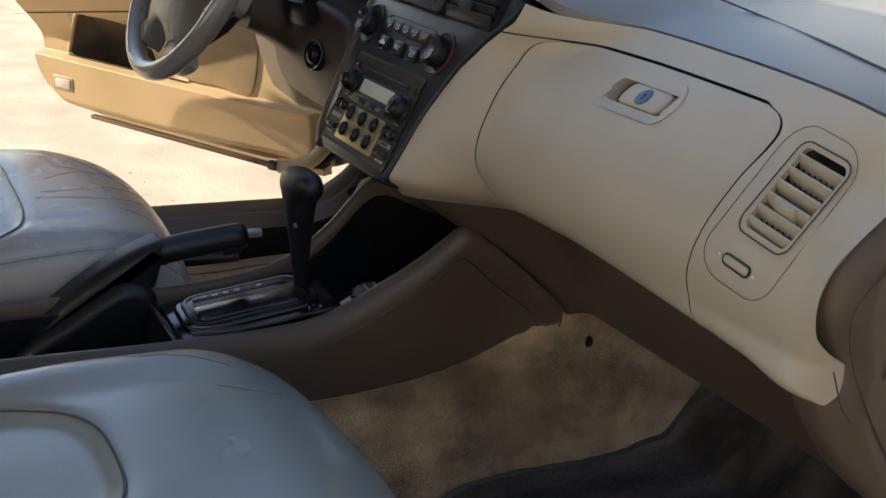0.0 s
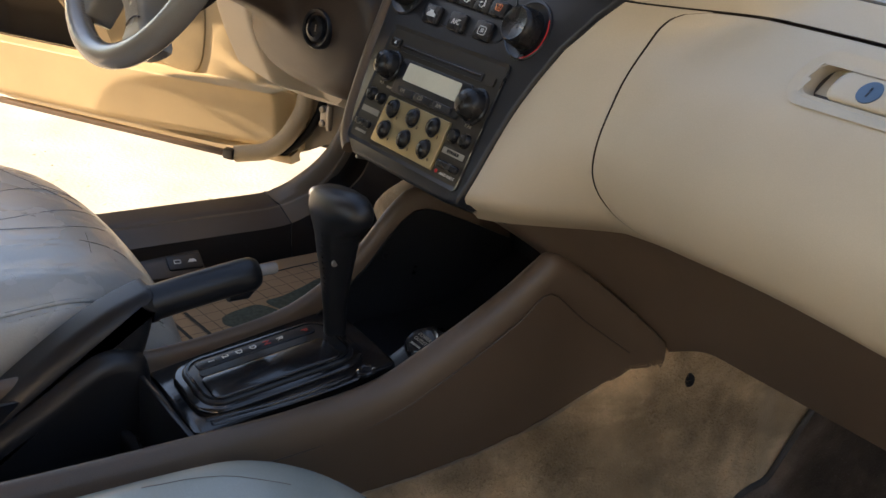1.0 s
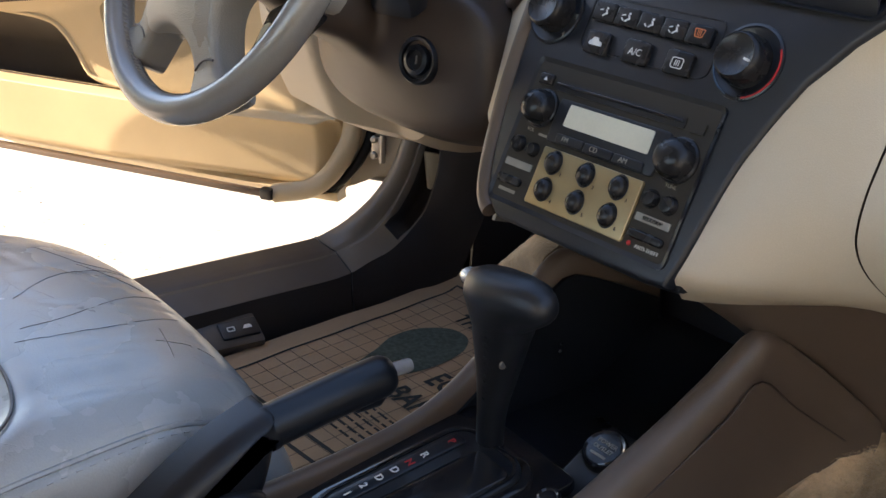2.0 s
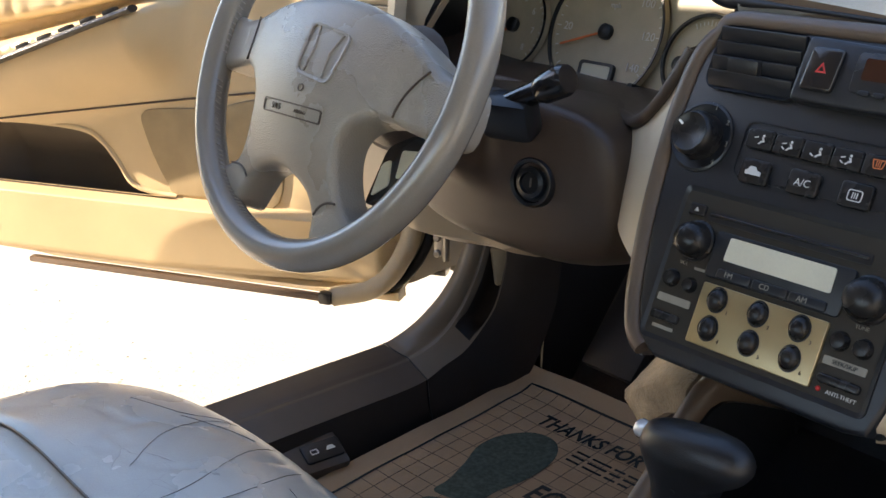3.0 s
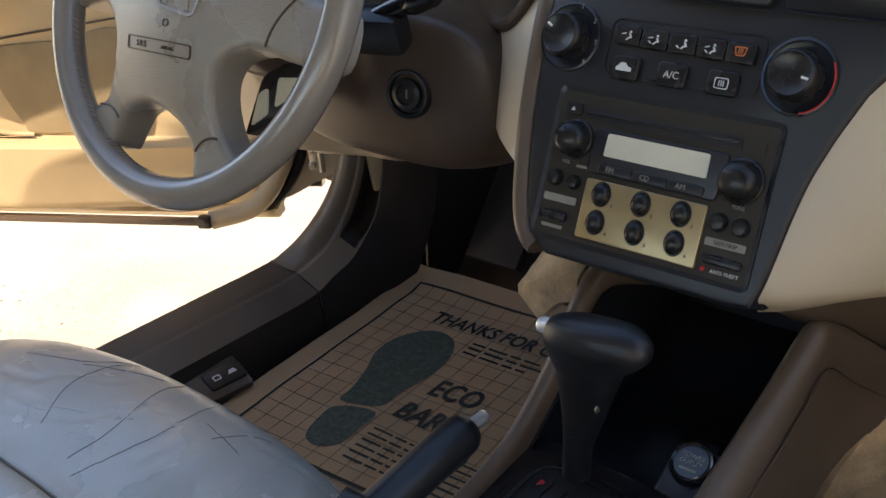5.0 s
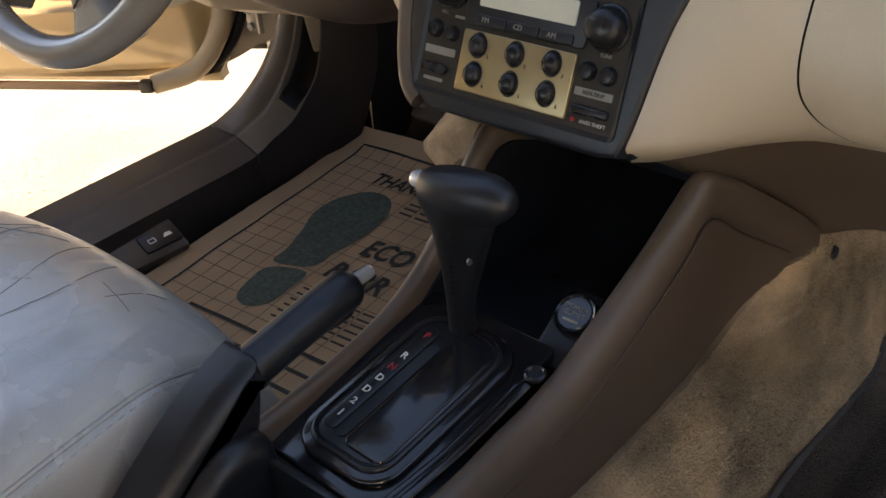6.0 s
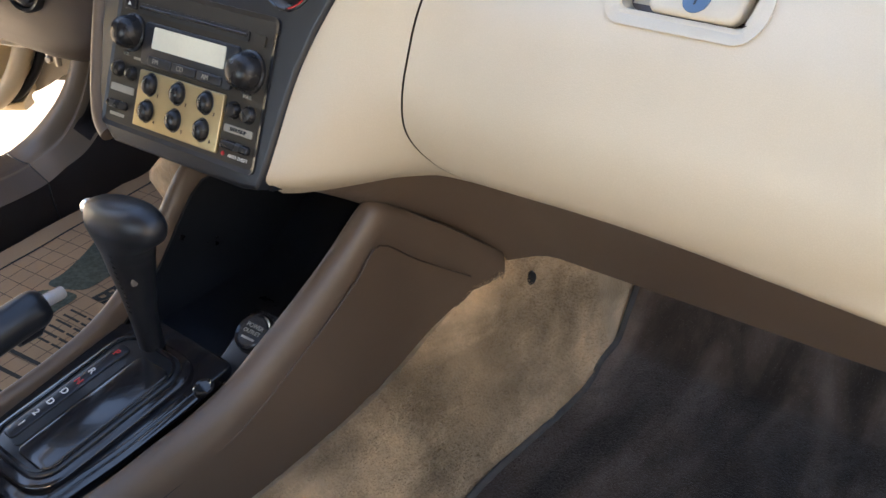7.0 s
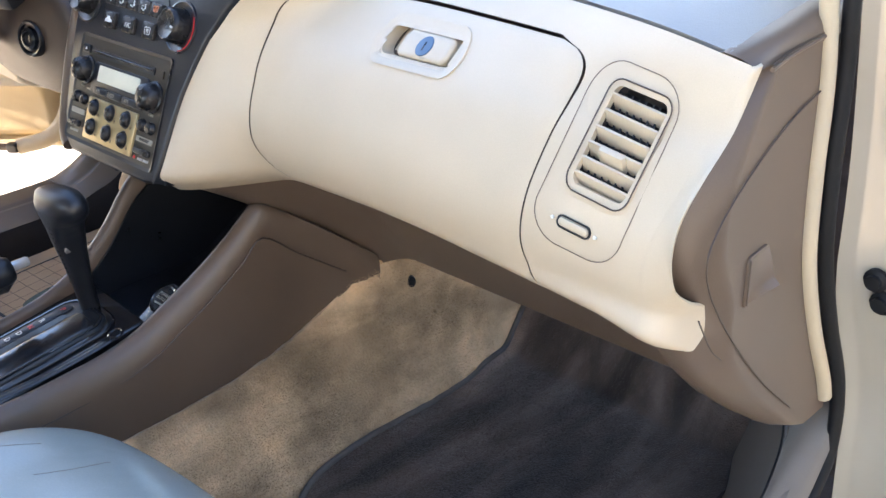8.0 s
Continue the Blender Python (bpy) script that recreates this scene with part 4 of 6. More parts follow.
# ---- centre console ----
console = thing("center_console", (0, -0.1, 0.05), "taupe centre console with black trays between two raised rails", "console")
ridge_z = curve1([-0.75, -0.45, -0.3, -0.137, -0.077, -0.035, 0.009, 0.053, 0.078, 0.090, 0.10, 0.15, 0.215, 0.28], [0.262, 0.256, 0.252, 0.252, 0.264, 0.285, 0.310, 0.340, 0.362, 0.373, 0.376, 0.340, 0.285, 0.23])
ridge_x = curve1([-0.75, -0.2, -0.137, -0.035, 0.053, 0.09, 0.15, 0.215, 0.28], [0.092, 0.084, 0.081, 0.088, 0.099, 0.107, 0.126, 0.145, 0.15])
lrail_z = curve1([-0.75, -0.26, -0.143, -0.073, -0.01, 0.034, 0.06, 0.09, 0.2], [0.256, 0.250, 0.258, 0.276, 0.320, 0.368, 0.385, 0.380, 0.33])
hump_x = curve1([-0.5, -0.104, 0.015, 0.095, 0.156, 0.215, 0.26, 0.32, 0.5, 0.8], [0.106, 0.108, 0.115, 0.120, 0.124, 0.147, 0.146, 0.138, 0.13, 0.13])
hump_z = curve1([-0.5, -0.104, 0.015, 0.095, 0.156, 0.195, 0.215, 0.26, 0.32, 0.5, 0.8], [0.150, 0.154, 0.164, 0.180, 0.203, 0.235, 0.256, 0.250, 0.245, 0.33, 0.52])
SEC = [(-0.013, -0.06), (-0.012, -0.022), (-0.0105, -0.007), (-0.006, -0.001), (0, 0), (0.006, -0.003), (0.011, -0.011), (0.015, -0.024), (0.0165, -0.034), (0.0170, -0.05), (0.0172, -0.08), (0.018, -0.12)]


def right_rail(y, k):
    dx, dz = SEC[min(int(k), len(SEC) - 1)]
    x, z = ridge_x(y), ridge_z(y)
    low = min(1.0, max(0.0, (k - 5) / 6))
    if k >= len(SEC):
        return (hump_x(y) - 0.012, y, 0.05)
    dz = dz if dz > -0.03 else max(dz, -(z - 0.06) * 0.95)
    return (x + dx + (hump_x(y) - 0.006 - x - dx) * low, y, z + dz)


def left_rail(y, k):
    dx, dz = SEC[min(int(k), len(SEC) - 1)]
    x, z = -0.090, lrail_z(y)
    return (x - dx * 0.8, y, z + dz) if k < len(SEC) else (x - 0.016, y, 0.04)


ys = lin(-0.75, 0.088, 80) + [0.092] + lin(0.10, 0.235, 14)
part("right_rail", sheet(right_rail, ys, range(len(SEC) + 1)), BROWN, console, "taupe rail with a rounded top", 50)
part("left_rail", sheet(left_rail, lin(-0.75, 0.2, 90), range(len(SEC) + 1)), BROWN, console, "taupe rail with a rounded top", 50)
# moulded line on the flank
fl = smooth_path([(ridge_x(y) + 0.0172, y, ridge_z(y) - 0.034) for y in lin(-0.45, 0.06, 14)] + [(0.121, 0.09, 0.335), (0.132, 0.13, 0.303), (0.150, 0.185, 0.262)], 4)
part("flank_line", tube(fl, 0.0011, 6), COLUMN, console)


def tray(x, y):
    z = 0.225 + 0.012 * step(-0.1, 0.0, y) + 0.05 * step(0.10, 0.22, y)
    return (x, y, z)


part("tray_floor", sheet(lambda u, y: tray(-0.080 + (ridge_x(y) - 0.012 + 0.080) * u, y), lin(0, 1, 8), lin(-0.26, 0.24, 30), 0.01, (0, 0, -1)), BLACK, console, "black console tray floor")
part("tray_back", box((0.24, 0.01, 0.30), pose(0, 0.235, 0.37, -12)), BLACK, console)
part("tray_side", sheet(lambda y, t: (ridge_x(y) - 0.0125, y, 0.22 + (ridge_z(y) - 0.024 - 0.22) * t), lin(-0.26, 0.2, 30), lin(0, 1, 3), 0.003, (-1, 0, 0)), BLACK, console)
part("tray_side", sheet(lambda y, t: (-0.0795, y, 0.22 + (lrail_z(y) - 0.024 - 0.22) * t), lin(-0.26, 0.2, 30), lin(0, 1, 3), 0.003, (1, 0, 0)), BLACK, console)
part("tray_roof", box((0.215, 0.20, 0.012), pose(0.0, 0.085, 0.418, -12), 0.003), BLACK, console)
# cubby cheeks and tunnel skin under the radio
part("panel_skirt", sheet(lambda u, t: (u, 0.0 + 0.055 * t, 0.437 - 0.012 * t), lin(-0.092, 0.10, 8), lin(0, 1, 4), 0.006, (0, 0, 1)), BROWN, console)
# rear bin
for x0 in (-0.0775, 0.078):
    part("bin_wall", box((0.006, 0.46, 0.10), pose(x0 * 0.93, -0.50, 0.185), 0.002), BLACK, console)
part("bin_wall", box((0.15, 0.006, 0.11), pose(0, -0.268, 0.19, 0), 0.002), BLACK, console)
part("bin_floor", box((0.16, 0.48, 0.008), pose(0, -0.50, 0.136), 0.002), BLACK, console)
part("bin_divider", box((0.15, 0.012, 0.05), pose(0, -0.285, 0.165), 0.004), GLOSSBLACK, console)
part("side_trim", tube(smooth_path([(0.061, -0.245, 0.246), (0.064, -0.18, 0.249), (0.065, -0.13, 0.254), (0.067, -0.098, 0.260)]), 0.004, 8, squash=0.5), GLOSSBLACK, console, "glossy black trim strip")
part("side_trim", tube(smooth_path([(0.049, -0.245, 0.243), (0.053, -0.18, 0.246), (0.055, -0.13, 0.252), (0.057, -0.10, 0.257)]), 0.003, 8, squash=0.5), GLOSSBLACK, console, "glossy black trim strip")

# gear selector
gear = thing("gear_selector", (-0.022, -0.15, 0.235), "black gear selector gate with a leather-wrapped lever", "gear selector")
MG = frame_of((-0.013, -0.152, 0.2510), (1, 0, 0), (0, 1, 0.155)) @ pose(0, 0, 0, 0, 0, -3) @ Matrix.Diagonal((0.94, 0.90, 1, 1))
part("gate_plate", plate(rr(0.150, 0.236, 0.010), MG @ Matrix.Translation((-0.004, 0.004, -0.007)), 0.010, 0.003), GLOSSBLACK, gear, "glossy black surround")
part("gate_rim", plate(rr(0.114, 0.200, 0.034, 8), MG, 0.016, 0.004), GLOSSBLACK, gear)
part("gate_step", plate(rr(0.096, 0.180, 0.026, 8), MG @ Matrix.Translation((0.0, 0, 0.0035)), 0.006, 0.0028), BLACK, gear)
part("gate_frame", ring(rr(0.090, 0.172, 0.024, 8), rr(0.084, 0.166, 0.021, 8), MG @ Matrix.Translation((0, 0, 0.0048)), 0.003), GLOSSBLACK, gear)
part("slide", plate(rr(0.046, 0.148, 0.008), MG @ Matrix.Translation((0.019, -0.004, 0.0062)), 0.004, 0.0015), GLOSSBLACK, gear, "sliding cover in the gate")
part("slot", plate(rr(0.012, 0.128, 0.005), MG @ Matrix.Translation((-0.0125, -0.010, 0.0050)), 0.003), BLACK, gear)
part("letter_strip", plate(rr(0.0165, 0.142, 0.005), MG @ Matrix.Translation((-0.0285, -0.001, 0.0056)), 0.003, 0.0008), BLACK, gear)
for k, (tx, mt) in enumerate((("P", RED), ("R", WHITEPRINT), ("N", RED), ("D", WHITEPRINT), ("D", WHITEPRINT), ("2", WHITEPRINT), ("1", WHITEPRINT))):
    writing(tx, 0.0105, MG @ Matrix.Translation((-0.0285, (0.058 if k == 0 else 0.044 - 0.0165 * k), 0.0058)), gear, mt, "gate_letter", bold=0.0002)
stations = [(0.235, -0.022, -0.070, 0.012, 0.011), (0.275, -0.018, -0.075, 0.0115, 0.011), (0.305, -0.012, -0.080, 0.0125, 0.012), (0.335, -0.004, -0.085, 0.017, 0.014), (0.365, 0.003, -0.090, 0.0225, 0.017), (0.390, 0.008, -0.093, 0.029, 0.019), (0.403, 0.0135, -0.094, 0.041, 0.0205), (0.414, 0.0155, -0.095, 0.046, 0.0215), (0.424, 0.0155, -0.095, 0.044, 0.0195), (0.431, 0.014, -0.095, 0.038, 0.0155), (0.4345, 0.012, -0.095, 0.028, 0.009)]
bm = bmesh.new()
sx = [curve1([s[0] for s in stations], [s[i] for s in stations]) for i in (1, 2, 3, 4)]
rows = []
for z in lin(0.235, 0.4345, 46):
    cx_, cy_, ax_, ay_ = (f(z) for f in sx)
    rows.append([bm.verts.new((cx_ + ax_ * math.copysign(abs(math.cos(a)) ** 0.85, math.cos(a)), cy_ + ay_ * math.copysign(abs(math.sin(a)) ** 0.85, math.sin(a)), z + (0.004 * math.cos(a) if z > 0.39 else 0))) for a in lin(0, 2 * math.pi * 31 / 32, 32)])
for a, b in zip(rows, rows[1:]):
    for k in range(32):
        bm.faces.new((a[k], a[(k + 1) % 32], b[(k + 1) % 32], b[k]))
bm.faces.new(rows[-1])
bm.faces.new(rows[0][::-1])
lever = part("lever", bm, BLACKLEATHER, gear, "black leather-wrapped lever with a T grip", 60)
part("release_button", lathe([(0.0078, 0), (0.0075, 0.010), (0.006, 0.0125), (0, 0.0130)], frame_of((-0.024, -0.095, 0.4155), (0, 1, 0), (0, 0, 1)) @ pose(0, 0, 0, 0, 180, 0), 20), CHROME, lever, "chrome release button")
part("grip_screw", lathe([(0.004, 0), (0.0035, 0.0012), (0, 0.0015)], frame_of((0.0195, -0.101, 0.362), (0, 1, 0), (0, 0, 1)), 12), STEEL, lever)
for k in range(12):
    z = 0.318 + 0.0065 * k
    part("stitch", box((0.0035, 0.0012, 0.0012), pose(sx[0](z) + sx[2](z) * 0.1, sx[1](z) - sx[3](z) - 0.0002, z, 0, 12), 0.0004), BLACK, lever)

# power outlet
outlet = thing("power_outlet", (0.055, -0.02, 0.23), "black power outlet with a printed cap in the console tray", "power outlet")
MO = frame_of((0.057, -0.017, 0.276), (1, 0, 0), (0, 0.87, 0.49))
part("housing", plate(soften([(-0.023, -0.05), (0.023, -0.05), (0.023, 0.014), (0.011, 0.025), (-0.011, 0.025), (-0.023, 0.014)], 0.009), MO @ Matrix.Translation((0, 0, -0.005)), 0.030, 0.005), BLACK, outlet)
part("cap", lathe([(0.0195, -0.006), (0.0192, 0.0005), (0.0178, 0.0025), (0.0155, 0.0014), (0.0145, 0.0022), (0, 0.0022)], MO, 32), GLOSSBLACK, outlet)
for k, (tx, s) in enumerate((("POWER", 0.0060), ("OUTLET", 0.0055))):
    writing(tx, s, MO @ Matrix.Translation((0.0, 0.005 - 0.006 * k, 0.0024)), outlet, DIMPRINT)
part("print_bar", plate(rr(0.016, 0.0022, 0.0005), MO @ Matrix.Translation((0.0, -0.0075, 0.0027)), 0.0005), DIMPRINT, outlet)
small = thing("seat_heater_socket", (0.069, -0.089, 0.25), "small round black blank plug in the console trim", "plug")
part("plug_ring", lathe([(0.0095, 0), (0.0092, 0.002), (0.0075, 0.003), (0.006, 0.0018), (0, 0.0018)], frame_of((0.069, -0.089, 0.2655), (1, 0, 0), (0, 1, 0.2)), 20), GLOSSBLACK, small)

# handbrake
brake = thing("handbrake", (-0.09, -0.3, 0.2), "black handbrake lever with a chrome button", "handbrake")
grip = smooth_path([(-0.088, -0.130, 0.3150), (-0.088, -0.155, 0.3130), (-0.0885, -0.20, 0.3075), (-0.089, -0.247, 0.3005)], 5)
gr = [0.0145, 0.0172, 0.0180] + [0.0180] * (len(grip) - 4) + [0.0186]
part("grip", tube(grip, 0.018, 20, radii=gr), BLACK, brake, "black ribbed grip", 50)
part("grip_nub", tube([(-0.088, -0.136, 0.303), (-0.088, -0.142, 0.2955), (-0.088, -0.162, 0.296)], 0.008, 12), BLACK, brake)
bo = smooth_loop([(-0.243, 0.3175), (-0.262, 0.3150), (-0.29, 0.3040), (-0.325, 0.284), (-0.37, 0.252), (-0.405, 0.222), (-0.42, 0.190), (-0.36, 0.190), (-0.30, 0.210), (-0.262, 0.240), (-0.246, 0.281)], 4)
part("gaiter", plate(bo, frame_of((-0.067, 0, 0), (0, 1, 0), (0, 0, 1)), 0.044, 0.019, 6), BLACKLEATHER, brake, "black gaiter", 70)
skirt = smooth_loop([(-0.255, 0.245), (-0.275, 0.268), (-0.31, 0.268), (-0.36, 0.236), (-0.42, 0.198), (-0.43, 0.165), (-0.34, 0.155), (-0.262, 0.165)], 4)
part("gaiter_skirt", plate(skirt, frame_of((-0.050, 0, 0), (0, 1, 0), (0, 0, 1)), 0.075, 0.018, 5), BLACKLEATHER, brake, "black gaiter skirt", 70)
part("gaiter_collar", tube([(-0.0889, -0.2415, 0.3013), (-0.0891, -0.2465, 0.3006)], 0.0192, 24), BLACK, brake)
part("release_button", lathe([(0.0064, -0.006), (0.0064, 0.020), (0.0054, 0.0225), (0, 0.023)], frame_of((-0.088, -0.130, 0.3165), (1, 0, 0), (0, 0, 1)) @ pose(0, 0, 0, 0, 180, 0) @ pose(0, 0, 0), 20), CHROME, brake, "chrome release button")


# ---- seats ----
CREASE = (0.35, 1.0)


def seat(cx, label, Y0, lift, W, iu, iv, su, pu=6.0, pv=4.0, hide=LITLEATHER):
    s = thing("front_seat", (cx, -0.45, 0.05), label, "seat", "front seats")
    Y1 = -0.80
    half = lambda v: 0.5 * (Y0 - Y1)

    def top(u, v):
        # u across (-1..1), v from rear (-1) to front (1)
        x = cx + W * u * (1 - 0.05 * max(0, v) ** 3)
        y = (Y0 + Y1) / 2 + half(v) * v + 0.028 * (1 - u * u) * (v > 0) * v - 0.010
        e = (1 - abs(u) ** (7 if cx < 0 else 5)) ** 0.5 * (1 - abs(v) ** 6) ** 0.42
        z = 0.13 + lift + 0.178 * e - 0.016 * step(0.2, 1.0, -u * (1 if cx < 0 else -1)) * max(0, v)
        z += 0.022 * step(min(iu, 0.70) - 0.08, max(iu, 0.70) + 0.08, abs(u)) * (1 - step(su, 1.0, abs(u))) * (1 - step(0.55, 0.95, v))
        z -= 0.030 * step(0.3, -0.9, v)
        # sunken insert with a rounded front end
        du = abs(u / iu) ** pu + (max(0.0, v + 0.25) / iv) ** pv
        z -= 0.012 * (1 - step(0.75, 1.0, du))
        z -= 0.004 * math.exp(-(((du - 1.0) / 0.14) ** 2))
        # side seams
        for q in (-1, 1):
            d = u - q * (su - 0.05 * v)
            z -= 0.005 * math.exp(-((d / 0.012) ** 2)) * step(1.0, 0.86, v)
        # creases in the leather
        w2 = noise.noise((2.6 * u + 1.5 * v + 7 * cx, 3.0 * v - 1.2 * u, 4 + cx))
        w3 = noise.noise((4.0 * u - 2 * v, 2.2 * v + 2.5 * u, 9 + cx))
        soft_ = step(0.25, 0.55, v) * step(1.0, 0.88, v) * step(0.95, 0.7, abs(u))
        z -= (0.0016 * math.exp(-((w2 / 0.018) ** 2)) + 0.0012 * math.exp(-((w3 / 0.014) ** 2))) * soft_ * CREASE[cx < 0]
        z += 0.0022 * noise.noise((2.2 * u, 2.6 * v, 1 + cx)) * (1 - u**4)
        return (x, y, z)

    side = [math.sin(math.pi / 2 * t) for t in lin(-1, 1, 150)]
    bm = sheet(top, side, side, 0.07, (0, 0, -1))
    cushion = part("cushion", bm, hide, s, "creased leather cushion", 70)
    wear = cushion.data.attributes.new("wear", "FLOAT", "POINT")
    for v_, item in zip(cushion.data.vertices, wear.data):
        u, v = (v_.co.x - cx) / W, (v_.co.y + 0.010 - (Y0 + Y1) / 2) / half(0)
        du = abs(u / iu) ** pu + (max(0.0, v + 0.25) / iv) ** pv
        band = math.exp(-(((du - 1.42) / 0.32) ** 2)) * (0.85 + 0.6 * noise.noise((9 * u, 9 * v, cx)))
        rim = step(0.90, 1.0, abs(u)) * 0.5 + step(0.93, 1.02, v) * 0.4
        item.value = max(0.0, min(0.85, band * (0.30 if cx < 0 else 0.2) + rim))
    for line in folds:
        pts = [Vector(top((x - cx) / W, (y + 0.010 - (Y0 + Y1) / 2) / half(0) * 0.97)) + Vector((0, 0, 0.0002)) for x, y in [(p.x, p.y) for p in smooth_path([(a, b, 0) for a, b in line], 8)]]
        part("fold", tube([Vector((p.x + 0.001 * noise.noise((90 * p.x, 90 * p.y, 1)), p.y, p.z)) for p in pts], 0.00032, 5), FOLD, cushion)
    for q in (-1, 1):
        pts = [Vector(top(q * (su - 0.05 * v), v)) + Vector((0, 0, 0.0016)) for v in lin(-0.85, 0.90, 40)]
        part("piping", tube(pts, 0.0024, 6), hide, cushion)
    a = [Vector(top(iu * math.copysign(abs(math.cos(t)) ** (2 / pu), math.cos(t)), -0.25 + iv * math.sin(t) ** (2 / pv))) + Vector((0, 0, 0.0018)) for t in lin(0.02, math.pi - 0.02, 60)]
    part("insert_seam", tube(a, 0.0016, 6), SILL, cushion)
    for q in (1 if cx < 0 else -1,):
        for k in range(26):
            v = 0.90 - 0.035 * k
            p = Vector(top(q * (su + 0.022 - 0.05 * v), v))
            p2 = Vector(top(q * (su + 0.022 - 0.05 * (v - 0.014)), v - 0.014))
            bmq = tube([p + Vector((0, 0, 0.0004)), p2 + Vector((0, 0, 0.0004))], 0.0007, 5)
            part("stitch", bmq, hide, cushion)
    part("base", box((0.44, 0.50, 0.10), pose(cx, -0.50, 0.085), 0.02), BLACK, s)
    return s


folds = [[(-0.537, -0.279), (-0.475, -0.256), (-0.457, -0.221)], [(-0.397, -0.345), (-0.436, -0.297), (-0.45, -0.251), (-0.45, -0.217)],
         [(-0.331, -0.359), (-0.337, -0.315), (-0.371, -0.248), (-0.384, -0.213)], [(-0.308, -0.37), (-0.302, -0.328), (-0.301, -0.291), (-0.31, -0.256), (-0.324, -0.221)],
         [(-0.291, -0.251), (-0.26, -0.255), (-0.23, -0.26)], [(-0.264, -0.264), (-0.254, -0.232), (-0.241, -0.218)], [(-0.47, -0.262), (-0.43, -0.24), (-0.40, -0.225)]]
seat(-0.400, "grey-beige creased leather driver's seat cushion with piped seams", -0.166, 0.007, 0.283, 0.86, 0.565, 0.91)
folds = [[(0.19, -0.36), (0.20, -0.31), (0.225, -0.26)], [(0.27, -0.29), (0.285, -0.26), (0.29, -0.23)]]
seat(0.372, "grey-beige leather passenger seat cushion with a sunken insert", -0.146, -0.020, 0.262, 0.52, 0.46, 0.82, 3.0, 2.4, PASSENGERLEATHER)

# ---- passenger footwell ----
mat_l = curve1([-0.3, 0.0, 0.05, 0.1, 0.215, 0.335, 0.36, 0.40, 0.65], [0.30, 0.235, 0.205, 0.190, 0.188, 0.190, 0.187, 0.178, 0.165])


def hump(y, t):
    x0, z0 = hump_x(y), hump_z(y)
    toe = max(0.0, y - 0.46) * 1.1
    x1, z1 = mat_l(y) + 0.004, 0.026 + toe
    s = t
    x = x0 + (x1 - x0) * (0.55 * s + 0.45 * s * s)
    z = z0 + (z1 - z0) * (1.18 * s - 0.18 * s * s)
    lump = (1 - t) ** 0.5 * (0.006 * noise.noise((14 * y, 5 * t, 2)) + 0.003 * noise.noise((40 * y, 16 * t, 7)))
    edge = 0.004 * noise.noise((55 * y, 0, 3)) * (1 - step(0.0, 0.15, t))
    return (x + lump + edge, y, z + lump * 0.6 + edge)


tun = tagged(new("tunnel_carpet", finish("tunnel_carpet", sheet(hump, lin(-0.5, 0.62, 150), lin(0, 1, 36), 0.012, (-1, 0, -0.4)), CARPET, 70)), "worn tan carpet over the transmission tunnel", "carpet")
rng = random.Random(5)
pile = bmesh.new()
for k in range(60000):
    y, t = rng.uniform(-0.12, 0.42), rng.random() ** 1.2 * 0.97
    p, q, w = Vector(hump(y, t)), Vector(hump(y + 0.004, t)), Vector(hump(y, t + 0.02))
    nrm = (q - p).cross(w - p)
    nrm = -nrm.normalized() if nrm.x < 0 else nrm.normalized()
    lay = noise.noise((7 * y, 5 * t, 4)) * 2.6
    d = nrm * rng.uniform(0.6, 1.2) + Vector((rng.gauss(0, 0.5), rng.gauss(0, 0.5) + 0.6 * math.cos(lay), rng.gauss(0, 0.4) + 0.4 * math.sin(lay)))
    d = d.normalized() * rng.uniform(0.002, 0.0046)
    e = d.cross(Vector((rng.gauss(0, 1), rng.gauss(0, 1), rng.gauss(0, 1)))).normalized() * rng.uniform(0.00025, 0.0005)
    v = [pile.verts.new(c) for c in (p - e, p + e, p + d)]
    pile.faces.new(v)
tagged(part("carpet_pile", pile, CARPET, tun, "matted tan fibres"), kind="stuff")
part("fastener_hole", lathe([(0.0062, 0.0), (0.0058, 0.003), (0.004, 0.0034), (0, 0.0030)], frame_of(Vector(hump(0.292, 0.165)), (0.3, 0.9, 0.1), (0, -0.3, 0.9)) @ Matrix.Diagonal((1, 1.5, 1, 1)), 14), BLACK, tun)


def pmat(x, y):
    toe = max(0.0, y - 0.44) * 1.0
    return (x, y - 0.1 * toe, 0.036 + toe + 0.003 * noise.noise((9 * x, 9 * y, 1)) + 0.0012 * noise.noise((60 * x, 60 * y, 5)))


fm = thing("floor_mat", (0.4, 0.2, 0.03), "dark charcoal carpet floor mat with bound edges", "floor mat")
part("mat_surface", sheet(lambda u, y: pmat(mat_l(y) + (0.585 - mat_l(y)) * u, y), lin(0, 1, 70), lin(-0.25, 0.62, 90), 0.008, (0, 0, -1)), MAT, fm, "brushed charcoal pile", 70)
rng = random.Random(6)
nap = bmesh.new()
for k in range(50000):
    y, u = rng.uniform(-0.05, 0.50), rng.random()
    p = Vector(pmat(mat_l(y) + (0.60 - mat_l(y)) * u, y))
    lay = noise.noise((6 * p.x, 3 * p.y, 8)) * 3
    d = Vector((rng.gauss(0, 0.5) + 0.6 * math.sin(lay), rng.gauss(0, 0.5) + 0.6 * math.cos(lay), rng.uniform(0.6, 1.2))).normalized() * rng.uniform(0.0016, 0.0036)
    e = d.cross(Vector((rng.gauss(0, 1), rng.gauss(0, 1), rng.gauss(0, 1)))).normalized() * rng.uniform(0.00025, 0.00045)
    nap.faces.new([nap.verts.new(c) for c in (p - e, p + e, p + d)])
